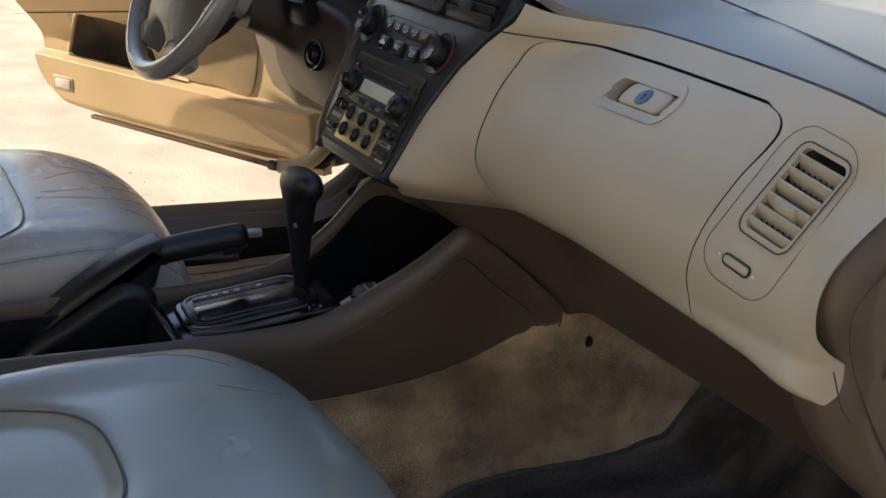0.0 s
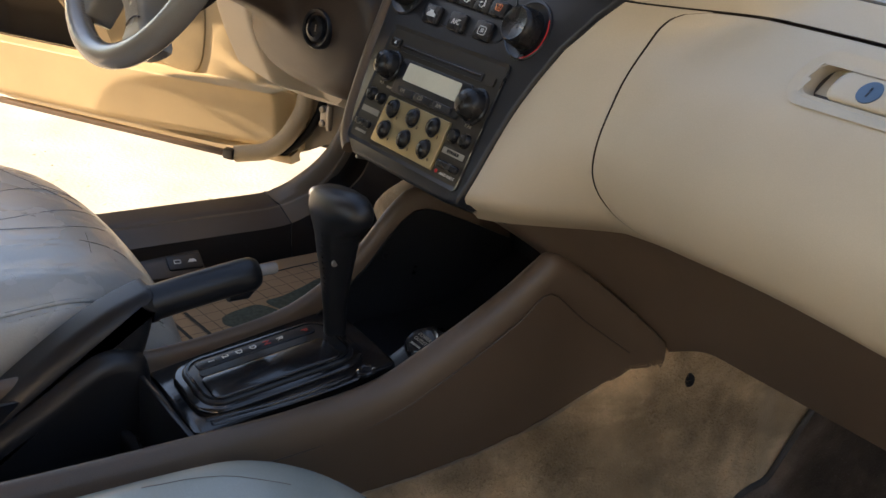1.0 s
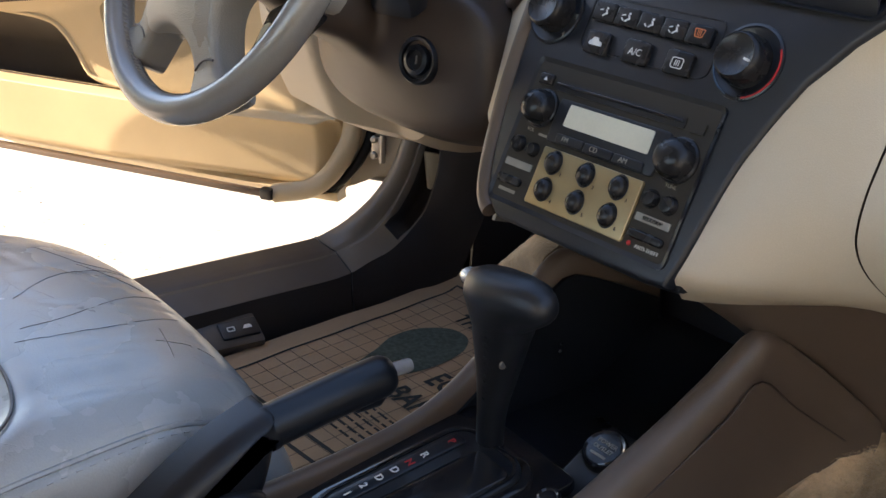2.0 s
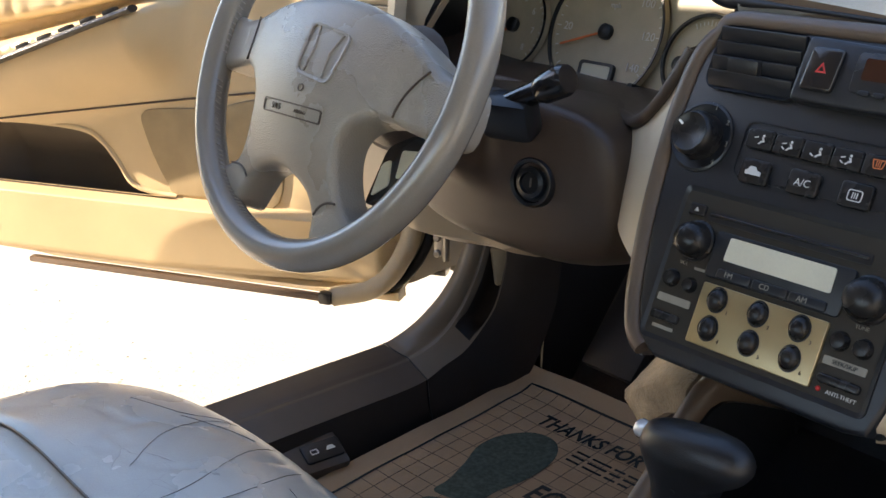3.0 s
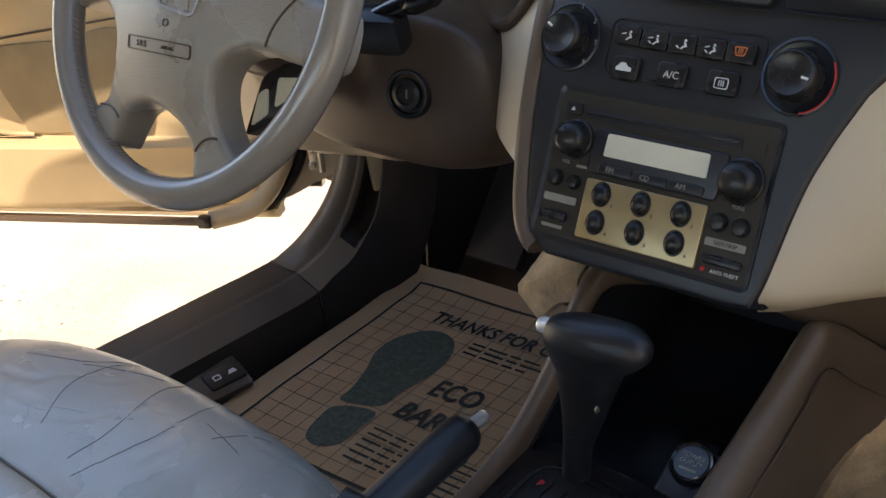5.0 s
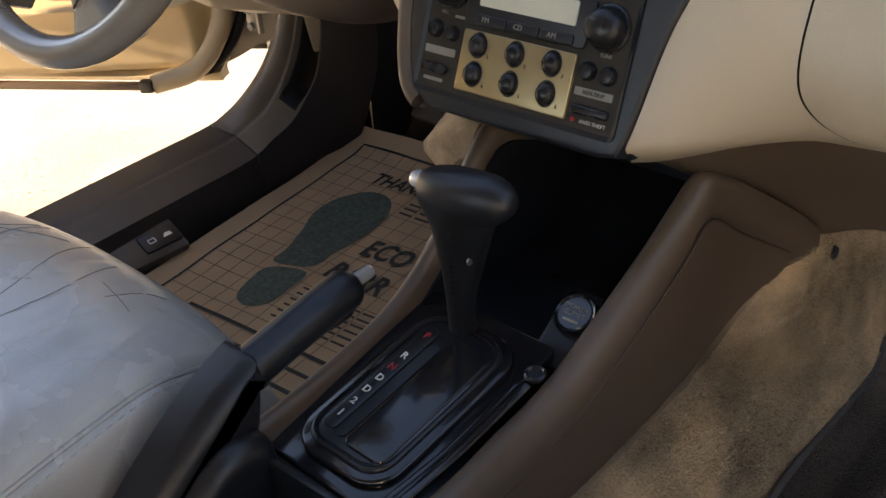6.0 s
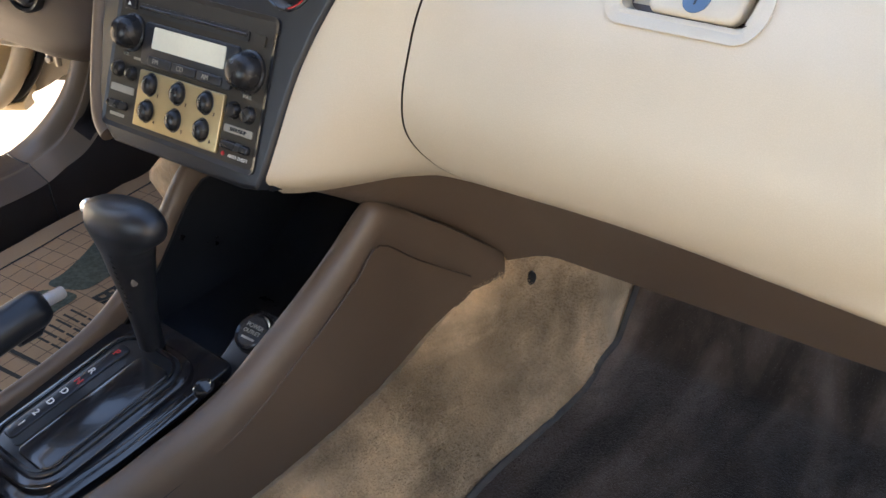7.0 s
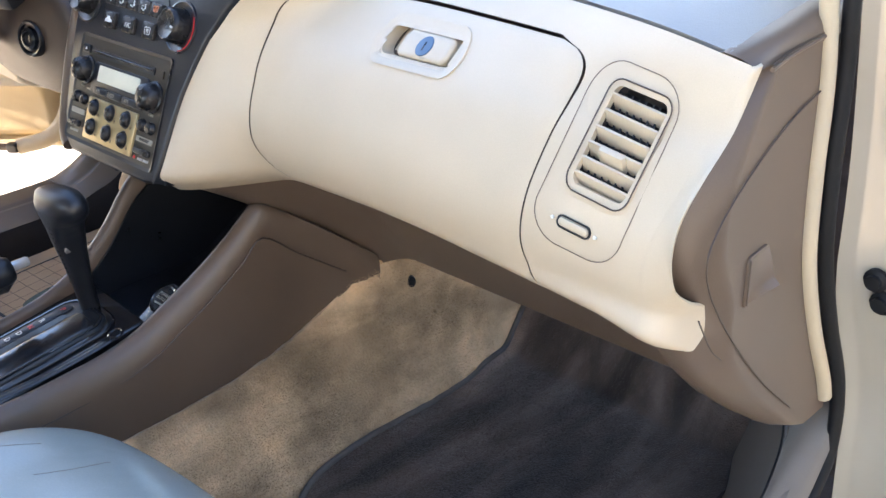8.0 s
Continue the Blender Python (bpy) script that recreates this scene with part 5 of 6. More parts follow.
tagged(part("mat_pile", nap, MAT, fm, "short brushed pile"), kind="stuff")
part("binding", tube([Vector(pmat(mat_l(y), y)) + Vector((0, 0, 0.002)) for y in lin(-0.25, 0.62, 80)], 0.0042, 8), PIPING, fm, "grey bound edge")

# right kick panel, sill and door frame


def kick(y, t):
    """Leans out from the mat's edge up to the sill; narrows the footwell towards the wheel arch."""
    x0 = curve1([-0.2, 0.2, 0.363, 0.44, 0.513, 0.62], [0.648, 0.640, 0.588, 0.553, 0.520, 0.475])(y)
    x1 = curve1([-0.2, 0.15, 0.21, 0.275, 0.33, 0.40, 0.62], [0.722, 0.722, 0.718, 0.704, 0.683, 0.655, 0.56])(y)
    return (x0 + (x1 - x0) * t + 0.008 * math.sin(math.pi * t), y - 0.03 * t * step(0.25, 0.40, y), 0.03 + (0.155 + 0.045 * step(0.18, 0.32, y)) * t)


kp = solo("kick_panel", sheet(kick, lin(-0.2, 0.62, 60), lin(0, 1, 12), 0.02, (1, 0, -0.3)), KICK, "grey plastic kick panel in the footwell", "kick panel")
part("panel_joint", tube(smooth_path([Vector(kick(y, 0.985)) + Vector((-0.001, 0, 0.001)) for y in lin(-0.1, 0.42, 24)], 3), 0.0014, 6), BLACK, kp)
tagged(kp, kind="structure")


def rsill(y, t):
    a = Vector(kick(max(-0.2, y), 1.0))
    a.y = y
    b = Vector((0.741, y + 0.012 * step(0.2, 0.3, y), 0.172 + 0.118 * step(0.21, 0.34, y)))
    return a + (b - a) * t + Vector((-0.002, 0, 0.008)) * math.sin(math.pi * t)


solo("sill_right", sheet(rsill, lin(-1.0, -0.22, 10) + lin(-0.2, 0.345, 50), lin(0, 1, 10), 0.012, (0.3, 0, -1)), KICK, "grey plastic door sill trim", "sill", "structure", 60)
seal = smooth_path([(0.742, -0.9, 0.168), (0.742, 0.10, 0.166), (0.742, 0.235, 0.170), (0.742, 0.281, 0.195), (0.742, 0.298, 0.240), (0.742, 0.293, 0.30), (0.742, 0.263, 0.376), (0.742, 0.240, 0.453), (0.742, 0.237, 0.531), (0.742, 0.241, 0.60), (0.742, 0.24, 0.66), (0.738, 0.235, 0.74), (0.70, 0.15, 0.9)], 6)
solo("door_seal", tube(seal, 0.0070, 12, up=(1, 0, 0)), RUBBER, "black rubber door seal", "door seal", "structure", 60)
trim = smooth_path([(0.736, 0.281, 0.286), (0.736, 0.272, 0.315), (0.735, 0.246, 0.378), (0.735, 0.224, 0.453), (0.735, 0.221, 0.531), (0.735, 0.224, 0.60), (0.733, 0.222, 0.66), (0.728, 0.215, 0.74)], 6)
solo("trim_right", tube(trim, 0.0075, 10, up=(1, 0, 0)), CREAM, "cream edge trim along the door frame", "trim", "structure", 60)


def jamb(u, z):
    pr = [(0.745, 0.256), (0.757, 0.268), (0.775, 0.275), (0.80, 0.282), (0.83, 0.292), (0.845, 0.33), (0.88, 0.36), (0.90, 0.40)]
    k = min(int(u), 6)
    f = u - k
    x, y = (pr[k][i] + (pr[k + 1][i] - pr[k][i]) * f for i in (0, 1))
    return (x, y + 0.05 * step(0.45, 0.25, z) + 0.012 * noise.noise((4 * x, 0, 5 * z)), z)


jb = solo("door_jamb", sheet(jamb, lin(0, 7, 29), lin(-0.1, 0.9, 40), 0.02, (0, 1, 0)), PAINT, "champagne painted door pillar with hinge bolts", "door pillar", "structure", 60)
for z in (0.424, 0.402):
    part("bolt", lathe([(0.011, 0), (0.011, 0.004), (0.007, 0.006), (0.007, 0.010), (0, 0.011)], frame_of(Vector(jamb(1.9, z)) + Vector((0.006 * (z < 0.41), -0.002, 0)), (1, 0, 0), (0, 0, 1)), 12), RUBBER, jb)
rd = thing("passenger_door", (0.90, 0.30, -0.05), "open champagne painted passenger door", "car door")
part("door_edge", box((0.06, 0.75, 0.95), pose(1.245, 0.02, 0.35, 0, 0, 62), 0.02), PAINT, rd)


# ---- steering wheel ----
from mathutils import geometry

TILT_W = radians(25.2)
MW = frame_of((-0.389, -0.111, 0.647), (1, 0.02, 0), (0, math.sin(TILT_W), math.cos(TILT_W)))
wheel = thing("steering_wheel", (-0.389, -0.08, 0.63), "taupe leather four-spoke steering wheel with a smooth airbag hub", "steering wheel")
RIM = 0.1815
part("rim", tube([MW @ Vector((RIM * math.cos(a), RIM * math.sin(a), 0)) for a in lin(0, 2 * math.pi * 95 / 96, 96)], 0.0148, 18, closed=True, up=tuple(MW.col[2][:3]), squash=1.08), WHEEL, wheel, "leather-wrapped rim", 60)


def dish(x, y, h):
    r = math.hypot(x, y) / 0.17
    q = min(1.0, math.hypot(x * 0.9, y + 0.02) / 0.125)
    return MW @ Vector((x, y, h + 0.006 - 0.012 * max(0, r - 0.55) + 0.024 * (1 - q * q) ** 1.3))


hub_pts = [(0.02, 0.049), (-0.045, 0.043), (-0.115, 0.025), (-0.150, 0.018), (-0.172, 0.018), (-0.173, -0.030), (-0.140, -0.029), (-0.112, -0.026), (-0.085, -0.036), (-0.070, -0.058), (-0.076, -0.088), (-0.092, -0.112), (-0.118, -0.130), (-0.080, -0.156), (-0.063, -0.132), (-0.045, -0.116), (-0.008, -0.107), (0.026, -0.119), (0.040, -0.140), (0.050, -0.168), (0.100, -0.146), (0.076, -0.124), (0.066, -0.100), (0.066, -0.074), (0.078, -0.055), (0.105, -0.045), (0.135, -0.049), (0.171, -0.047), (0.173, -0.004), (0.146, 0.004), (0.108, 0.026), (0.065, 0.043)]
hub_o = smooth_loop(hub_pts, 4)


def fan(outline, m, depth, bevel, rings=7):
    """A domed plate: rings shrink towards a centre so that the face can be dished."""
    bm = bmesh.new()
    c = Vector((0.0, -0.035))
    rows = [[m(x, y, -depth) for x, y in outline]]
    for k in range(4):
        a = radians(90 * k / 3)
        o = shrink(outline, bevel * (1 - math.cos(a)))
        rows.append([m(x, y, -bevel + bevel * math.sin(a)) for x, y in o])
    o = shrink(outline, bevel)
    vs = [[bm.verts.new(p) for p in row] for row in rows]
    n = len(outline)
    for a, b in zip(vs, vs[1:]):
        for k in range(n):
            bm.faces.new((a[k], a[(k + 1) % n], b[(k + 1) % n], b[k]))
    bm.faces.new(vs[0][::-1])
    # the face is filled with a fine even mesh, so that it can be domed
    flat = [Vector(p) for p in o]
    g = 0.004
    for i in range(-50, 51):
        for j in range(-50, 51):
            p = Vector((i * g, (j + 0.5 * (i % 2)) * g))
            inside = False
            for k in range(n):
                a_, b_ = o[k], o[(k + 1) % n]
                if (a_[1] > p.y) != (b_[1] > p.y) and p.x < (b_[0] - a_[0]) * (p.y - a_[1]) / (b_[1] - a_[1]) + a_[0]:
                    inside = not inside
            if inside and min((p - q).length for q in flat[:n]) > 0.0025:
                flat.append(p)
    co, _, tri, _, _, _ = geometry.delaunay_2d_cdt(flat, [(k, (k + 1) % n) for k in range(n)], [], 1, 1e-7)
    made = [bm.verts.new(m(p.x, p.y, 0)) for p in co]
    for t in tri:
        bm.faces.new([made[i] for i in t])
    bmesh.ops.remove_doubles(bm, verts=bm.verts[:], dist=1e-6)
    bmesh.ops.recalc_face_normals(bm, faces=bm.faces[:])
    return bm


part("hub", fan(hub_o, dish, 0.035, 0.008), HUB, wheel, "smooth taupe airbag hub", 50)
for a, b in (((-0.118, 0.026), (-0.112, -0.026)), ((0.138, 0.008), (0.112, -0.046)), ((-0.100, -0.118), (-0.062, -0.128)), ((0.044, -0.140), (0.074, -0.122))):
    pa, pb = Vector(a).lerp(Vector(b), 0.09), Vector(b).lerp(Vector(a), 0.09)
    mid = (pa + pb) / 2 * 0.94
    bow = [pa * (1 - t) ** 2 + mid * 2 * t * (1 - t) + pb * t * t for t in lin(0, 1, 12)]
    part("spoke_seam", tube([dish(*p, 0.0004) for p in bow], 0.0011, 6), COLUMN, wheel)
em = Vector((0.0225, -0.004))
turn_ = Matrix.Rotation(radians(-7), 2)
eo = [tuple(turn_ @ Vector(p)) for p in soften([(-0.0235, -0.0235), (0.0235, -0.0235), (0.0275, 0.0235), (-0.0275, 0.0235)], 0.009, 6)]
part("emblem", ring(shift(eo, *em), shift(shrink(eo, 0.0026), *em), lambda x, y, h: dish(x, y, h + 0.0022), 0.003, -0.0006), HUB, wheel, "moulded emblem frame")
for q in (-1, 1):
    bar = [tuple(turn_ @ Vector(p)) for p in ((q * 0.0165, 0.0205), (q * 0.0105, 0.002), (q * 0.0130, -0.020))]
    part("emblem_bar", tube([dish(em.x + a_, em.y + b_, 0.0006) for a_, b_ in bar], 0.0012, 8), HUB, wheel)


def dense(loop, gap=0.003):
    """The same closed loop with points no further apart than gap."""
    out = []
    for k, p in enumerate(loop):
        q = loop[(k + 1) % len(loop)]
        n = max(1, int(math.hypot(q[0] - p[0], q[1] - p[1]) / gap))
        out += [(p[0] + (q[0] - p[0]) * i / n, p[1] + (q[1] - p[1]) * i / n) for i in range(n)]
    return out


badge = dense(rr(0.086, 0.0125, 0.0025))
part("badge_plate", ring(shift(badge, 0.001, -0.058), shift([(x * 0.968, y * 0.78) for x, y in badge], 0.001, -0.058), lambda x, y, h: dish(x, y, h + 0.0010), 0.002), COLUMN, wheel)
for tx, size, x0, gap in (("SRS", 0.0078, -0.020, 1.4), ("AIRBAG", 0.0046, 0.016, 1.0)):
    ob = writing(tx, size, Matrix.Identity(4), wheel, COLUMN, spacing=gap)
    for v in ob.data.vertices:
        v.co = dish(x0 + v.co.x, -0.058 + v.co.y, 0.0006 + v.co.z)
part("horn_mark", ring(shift(oval(0.004, 0.0035, 14), 0.010, -0.037), shift(oval(0.003, 0.0025, 14), 0.010, -0.037), lambda x, y, h: dish(x, y, h + 0.0006), 0.001), COLUMN, wheel)
# stitching inside the rim
for k in range(70):
    a = radians(118 + 2.0 * k) if k < 35 else radians(196 + 2.0 * (k - 35))
    p = MW @ Vector(((RIM - 0.0145) * math.cos(a), (RIM - 0.0145) * math.sin(a), 0.0050))
    q = MW @ Vector(((RIM - 0.0155) * math.cos(a + 0.012), (RIM - 0.0155) * math.sin(a + 0.012), 0.0))
    part("stitch", tube([p, q], 0.0007, 5), HUB, wheel)
sh = part("spoke_shield", plate(soften([(0.066, -0.118), (0.128, -0.078), (0.150, -0.052), (0.104, -0.046), (0.074, -0.062)], 0.008), MW @ Matrix.Translation((0, 0, -0.030)), 0.012, 0.003), GLOSSBLACK, wheel, "black switch shield between the spokes")
for q in ([(0.074, -0.108), (0.092, -0.094), (0.086, -0.072), (0.076, -0.078)], [(0.098, -0.088), (0.124, -0.070), (0.126, -0.058), (0.096, -0.062)]):
    part("shield_pad", plate(soften(q, 0.004), MW @ Matrix.Translation((0, 0, -0.0285)), 0.003, 0.0006), DISPLAY, sh, "pale glossy pad")
part("rim_back", lathe([(0.05, -0.03), (0.055, -0.075), (0.06, -0.09)], MW, 24), COLUMN, wheel)

# column shroud with ignition and stalks
column = thing("steering_column", (-0.38, 0.1, 0.44), "brown plastic steering column shroud with an ignition barrel", "steering column")
cs = [(-0.045, -0.389, 0.592, 0.055, 0.045), (0.0, -0.389, 0.575, 0.060, 0.047), (0.034, -0.388, 0.557, 0.064, 0.054), (0.050, -0.370, 0.538, 0.112, 0.066), (0.061, -0.358, 0.522, 0.145, 0.078), (0.08, -0.353, 0.515, 0.152, 0.083), (0.13, -0.346, 0.508, 0.158, 0.084), (0.22, -0.338, 0.502, 0.166, 0.084)]
fs = [curve1([c[0] for c in cs], [c[i] for c in cs]) for i in (1, 2, 3, 4)]
bm, rows = bmesh.new(), []
for y in lin(-0.045, 0.22, 54):
    cx_, cz_, ax_, az_ = (f(y) for f in fs)
    rows.append([bm.verts.new((cx_ + ax_ * math.copysign(abs(math.cos(a)) ** 0.6, math.cos(a)), y, cz_ + az_ * math.copysign(abs(math.sin(a)) ** 0.62, math.sin(a)))) for a in lin(0, 2 * math.pi * 47 / 48, 48)])
for a, b in zip(rows, rows[1:]):
    for k in range(48):
        bm.faces.new((a[k], a[(k + 1) % 48], b[(k + 1) % 48], b[k]))
bm.faces.new(rows[0][::-1])
bm.faces.new(rows[-1])
part("shroud", bm, COLUMN, column, "brown grained shroud", 50)
MI = frame_of((-0.288, 0.043, 0.522), (0.97, 0.2, 0), (0, 0.15, 1))
part("ignition_ring", lathe([(0.0245, -0.015), (0.0245, 0.002), (0.0225, 0.005), (0.0195, 0.004), (0.0185, 0.001), (0.0155, 0.001), (0.0148, 0.006), (0.0105, 0.0075), (0.0098, 0.004), (0, 0.004)], MI, 32), BLACK, column, "black ignition barrel")
part("key_slot", plate(rr(0.0022, 0.009, 0.0008), MI @ Matrix.Translation((0, 0, 0.0045)), 0.001), STEEL, column)
stalk = part("wiper_stalk", tube(smooth_path([(-0.300, 0.020, 0.598), (-0.275, 0.022, 0.610), (-0.252, 0.024, 0.621)], 4), 0.0105, 14), GLOSSBLACK, column, "glossy black stalk")
part("stalk_knob", tube([(-0.262, 0.0235, 0.616), (-0.257, 0.024, 0.6185), (-0.236, 0.026, 0.629), (-0.231, 0.0265, 0.631)], 0.0135, 20, radii=[0.0115, 0.0138, 0.0150, 0.0128]), GLOSSBLACK, stalk)
part("stalk_gaiter", box((0.052, 0.03, 0.040), pose(-0.296, 0.020, 0.588, 20, 0, 15), 0.008), BLACK, column)
part("turn_stalk", tube(smooth_path([(-0.455, 0.01, 0.606), (-0.50, 0.0, 0.614), (-0.565, -0.015, 0.626)], 4), 0.008, 12), GLOSSBLACK, column, "glossy black stalk")

# ---- dashboard, driver side ----
ddash = thing("driver_dashboard", (-0.45, 0.2, 0.42), "beige dashboard part round the dark instrument binnacle", "dashboard")


def dface(x, z):
    y = curve1([0.34, 0.38, 0.42, 0.45, 0.5, 0.56, 0.60, 0.66, 0.72], [0.20, 0.178, 0.158, 0.145, 0.13, 0.13, 0.14, 0.165, 0.20])(z)
    k = step(-0.285, -0.125, x)
    c = 0.45 * (z - 0.5) + 0.012
    y = y + (c - y) * k
    return Vector((x, y - 0.05 * step(-0.50, -0.57, x) + 0.05 * step(-0.66, -0.76, x), z))


lip_z = curve1([-0.62, -0.55, -0.40, -0.30, -0.222, -0.188, -0.163, -0.145], [0.66, 0.60, 0.588, 0.584, 0.584, 0.597, 0.622, 0.66])


low_z = curve1([-0.745, -0.57, -0.475, -0.385, -0.30, -0.24, -0.20, -0.16, -0.118], [0.40, 0.385, 0.372, 0.430, 0.478, 0.488, 0.495, 0.498, 0.488])


def below_lip(x, t):
    """The driver's dash face from its lower edge up to the binnacle's lip."""
    x2 = min(x, -0.118)
    low = low_z(x)
    z = low + (lip_z(x) - low) * t
    xe = min(x2, left_edge(max(0.44, min(0.686, z))) - 0.012)
    return dface(xe, z)


part("face_panel", sheet(below_lip, lin(-0.745, -0.118, 80), lin(0, 1, 40), 0.01, (0, 1, 0)), BEIGE, ddash, "beige vinyl face", 60)
part("knee_panel", sheet(lambda x, t: (x, dface(min(x, -0.13), low_z(x)).y + 0.12 * t, low_z(x) - 0.010 * math.sin(3 * t) - 0.03 * t), lin(-0.72, -0.11, 30), lin(0, 1, 8), 0.01, (0, 0.5, 1)), BEIGE, ddash, "beige knee panel", 60)
part("gauge_ledge", sheet(lambda x, t: (x, dface(x, lip_z(x)).y - 0.004 + (0.245 - dface(x, lip_z(x)).y) * t, lip_z(x) + 0.004 + 0.006 * math.sin(math.pi * t) - 0.006 * t), lin(-0.62, -0.146, 50), lin(0, 1, 10), 0.012, (0, 0, -1)), COLUMN, ddash, "dark ledge below the gauges", 60)
part("binnacle_lip", tube([dface(x, lip_z(x)) + Vector((0, -0.004, 0.0)) for x in lin(-0.62, -0.145, 50)], 0.0055, 10, up=(0, 1, 0)), COLUMN, ddash, "dark rolled lip", 60)
part("binnacle_wall", sheet(lambda y, t: (-0.146 - 0.014 * t * t, y, 0.60 + 0.12 * t), lin(0.15, 0.27, 8), lin(0, 1, 8), 0.012, (1, 0, 0)), BLACK, ddash)
pod_edge = lambda z: -0.519 + 0.75 * (z - 0.649)
part("binnacle_wall", sheet(lambda y, t: (pod_edge(0.57 + 0.17 * t) - 0.30 * (y - 0.112), y, 0.57 + 0.17 * t), lin(0.112, 0.27, 8), lin(0, 1, 8), 0.006, (-1, 0, 0)), BLACK, ddash)
hood = smooth_path([(0.13, 0.100, 0.690), (0.06, 0.099, 0.695), (0.0, 0.099, 0.698), (-0.06, 0.100, 0.700), (-0.11, 0.104, 0.700), (-0.139, 0.112, 0.702), (-0.165, 0.118, 0.718), (-0.20, 0.122, 0.742), (-0.26, 0.125, 0.765), (-0.36, 0.13, 0.782), (-0.43, 0.125, 0.772), (-0.458, 0.114, 0.742), (-0.50, 0.108, 0.724), (-0.62, 0.112, 0.716), (-0.70, 0.14, 0.705), (-0.76, 0.19, 0.70)], 6)
part("hood_edge", tube(hood, 0.009, 12, up=(0, 1, 0), radii=[0.002 + 0.007 * step(-0.06, -0.16, p.x) for p in hood]), CHARCOAL, ddash, "dark padded hood edge", 60)
part("hood_top", sheet(lambda i, t: hood[int(i)] + Vector((0, 0.0 + 0.5 * t, (0.008 + 0.04 * math.sin(math.pi * min(1, t * 2.2) * 0.5)) * step(0.15, -0.10, hood[int(i)].x) - 0.03 * t + 0.03 * t * step(0.0, 0.13, hood[int(i)].x))), range(len(hood)), lin(0, 1, 12), 0.012, (0, 0, -1)), BROWN, ddash, "taupe padded hood", 60)
part("side_face", sheet(lambda u, z: (-0.76 + (pod_edge(z) + 0.76) * u, 0.102 + 0.16 * (z - 0.65) + 0.06 * step(0.40, 0.0, u) + 0.014 * u**10, z), lin(0, 1, 30), lin(0.56, 0.722, 14), 0.01, (0, 1, 0)), BEIGE, ddash, "beige vinyl around the side vent", 60)

# instruments
MK = frame_of((-0.372, 0.232, 0.640), (1, 0, 0), (0, 0.35, 1))
cluster = thing("instrument_cluster", (-0.37, 0.24, 0.58), "instrument cluster with three gauges and orange needles", "gauges")
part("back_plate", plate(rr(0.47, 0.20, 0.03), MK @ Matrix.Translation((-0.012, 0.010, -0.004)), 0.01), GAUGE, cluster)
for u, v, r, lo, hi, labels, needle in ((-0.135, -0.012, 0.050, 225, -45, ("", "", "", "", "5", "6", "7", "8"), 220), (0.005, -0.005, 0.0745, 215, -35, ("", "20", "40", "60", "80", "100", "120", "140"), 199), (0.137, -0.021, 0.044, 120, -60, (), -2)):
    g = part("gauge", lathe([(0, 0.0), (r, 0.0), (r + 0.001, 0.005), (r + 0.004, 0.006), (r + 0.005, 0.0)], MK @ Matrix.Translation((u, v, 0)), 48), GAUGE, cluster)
    part("gauge_ring", lathe([(r + 0.0005, 0.0), (r + 0.0008, 0.0068), (r + 0.0035, 0.0072), (r + 0.005, 0.0)], MK @ Matrix.Translation((u, v, 0)), 48), BLACK, g)
    n = 29
    for k in range(n):
        a = radians(lo + (hi - lo) * k / (n - 1))
        big = k % 4 == 0
        part("tick", box((0.006 if big else 0.0035, 0.0011, 0.0005), MK @ Matrix.Translation((u, v, 0.0012)) @ pose(0, 0, 0, 0, 0, math.degrees(a)) @ Matrix.Translation((r - 0.005, 0, 0))), WHITEPRINT, g)
    for k, tx in enumerate(labels):
        a = radians(lo + (hi - lo) * k / 7)
        if tx:
            writing(tx, 0.0125 if r > 0.06 else 0.0105, MK @ Matrix.Translation((u + (r - 0.0185) * math.cos(a), v + (r - 0.0165) * math.sin(a), 0.0012)), g, WHITEPRINT, "number")
    if not labels:
        u, v, r = u - 0.026, v - 0.006, 0.036
    part("needle", box((r * 0.86, 0.0026, 0.0012), MK @ Matrix.Translation((u, v, 0.0045)) @ pose(0, 0, 0, 0, 0, needle) @ Matrix.Translation((r * 0.40, 0, 0)), 0.0004), ORANGE, g, "orange needle")
    part("needle_hub", lathe([(0.0085, 0), (0.0085, 0.006), (0.006, 0.0078), (0, 0.008)], MK @ Matrix.Translation((u, v, 0)), 20), BLACK, g)
writing("mph", 0.008, MK @ Matrix.Translation((0.008, 0.024, 0.0012)), cluster, WHITEPRINT)
part("odometer", plate(rr(0.040, 0.0175, 0.003), MK @ Matrix.Translation((0.006, -0.050, 0.0045)), 0.004), DISPLAY, cluster, "pale odometer window")
part("odometer_frame", ring(rr(0.048, 0.024, 0.005), rr(0.040, 0.0175, 0.003), MK @ Matrix.Translation((0.006, -0.050, 0.0055)), 0.005), BLACK, cluster)
for k, tx in enumerate("PRND"):
    writing(tx, 0.0055, MK @ Matrix.Translation((0.166 - 0.002 * k, 0.010 - 0.011 * k, 0.0012)), cluster, WHITEPRINT, "number")
part("fuel_icon", plate(rr(0.006, 0.007, 0.001), MK @ Matrix.Translation((0.136, 0.000, 0.0012)), 0.0005), WHITEPRINT, cluster)
for u in (-0.062, 0.066):
    part("reset_stem", tube([MK @ Vector((u, -0.058, 0.0)), MK @ Vector((u, -0.058, 0.016))], 0.0035, 10), BLACK, cluster)

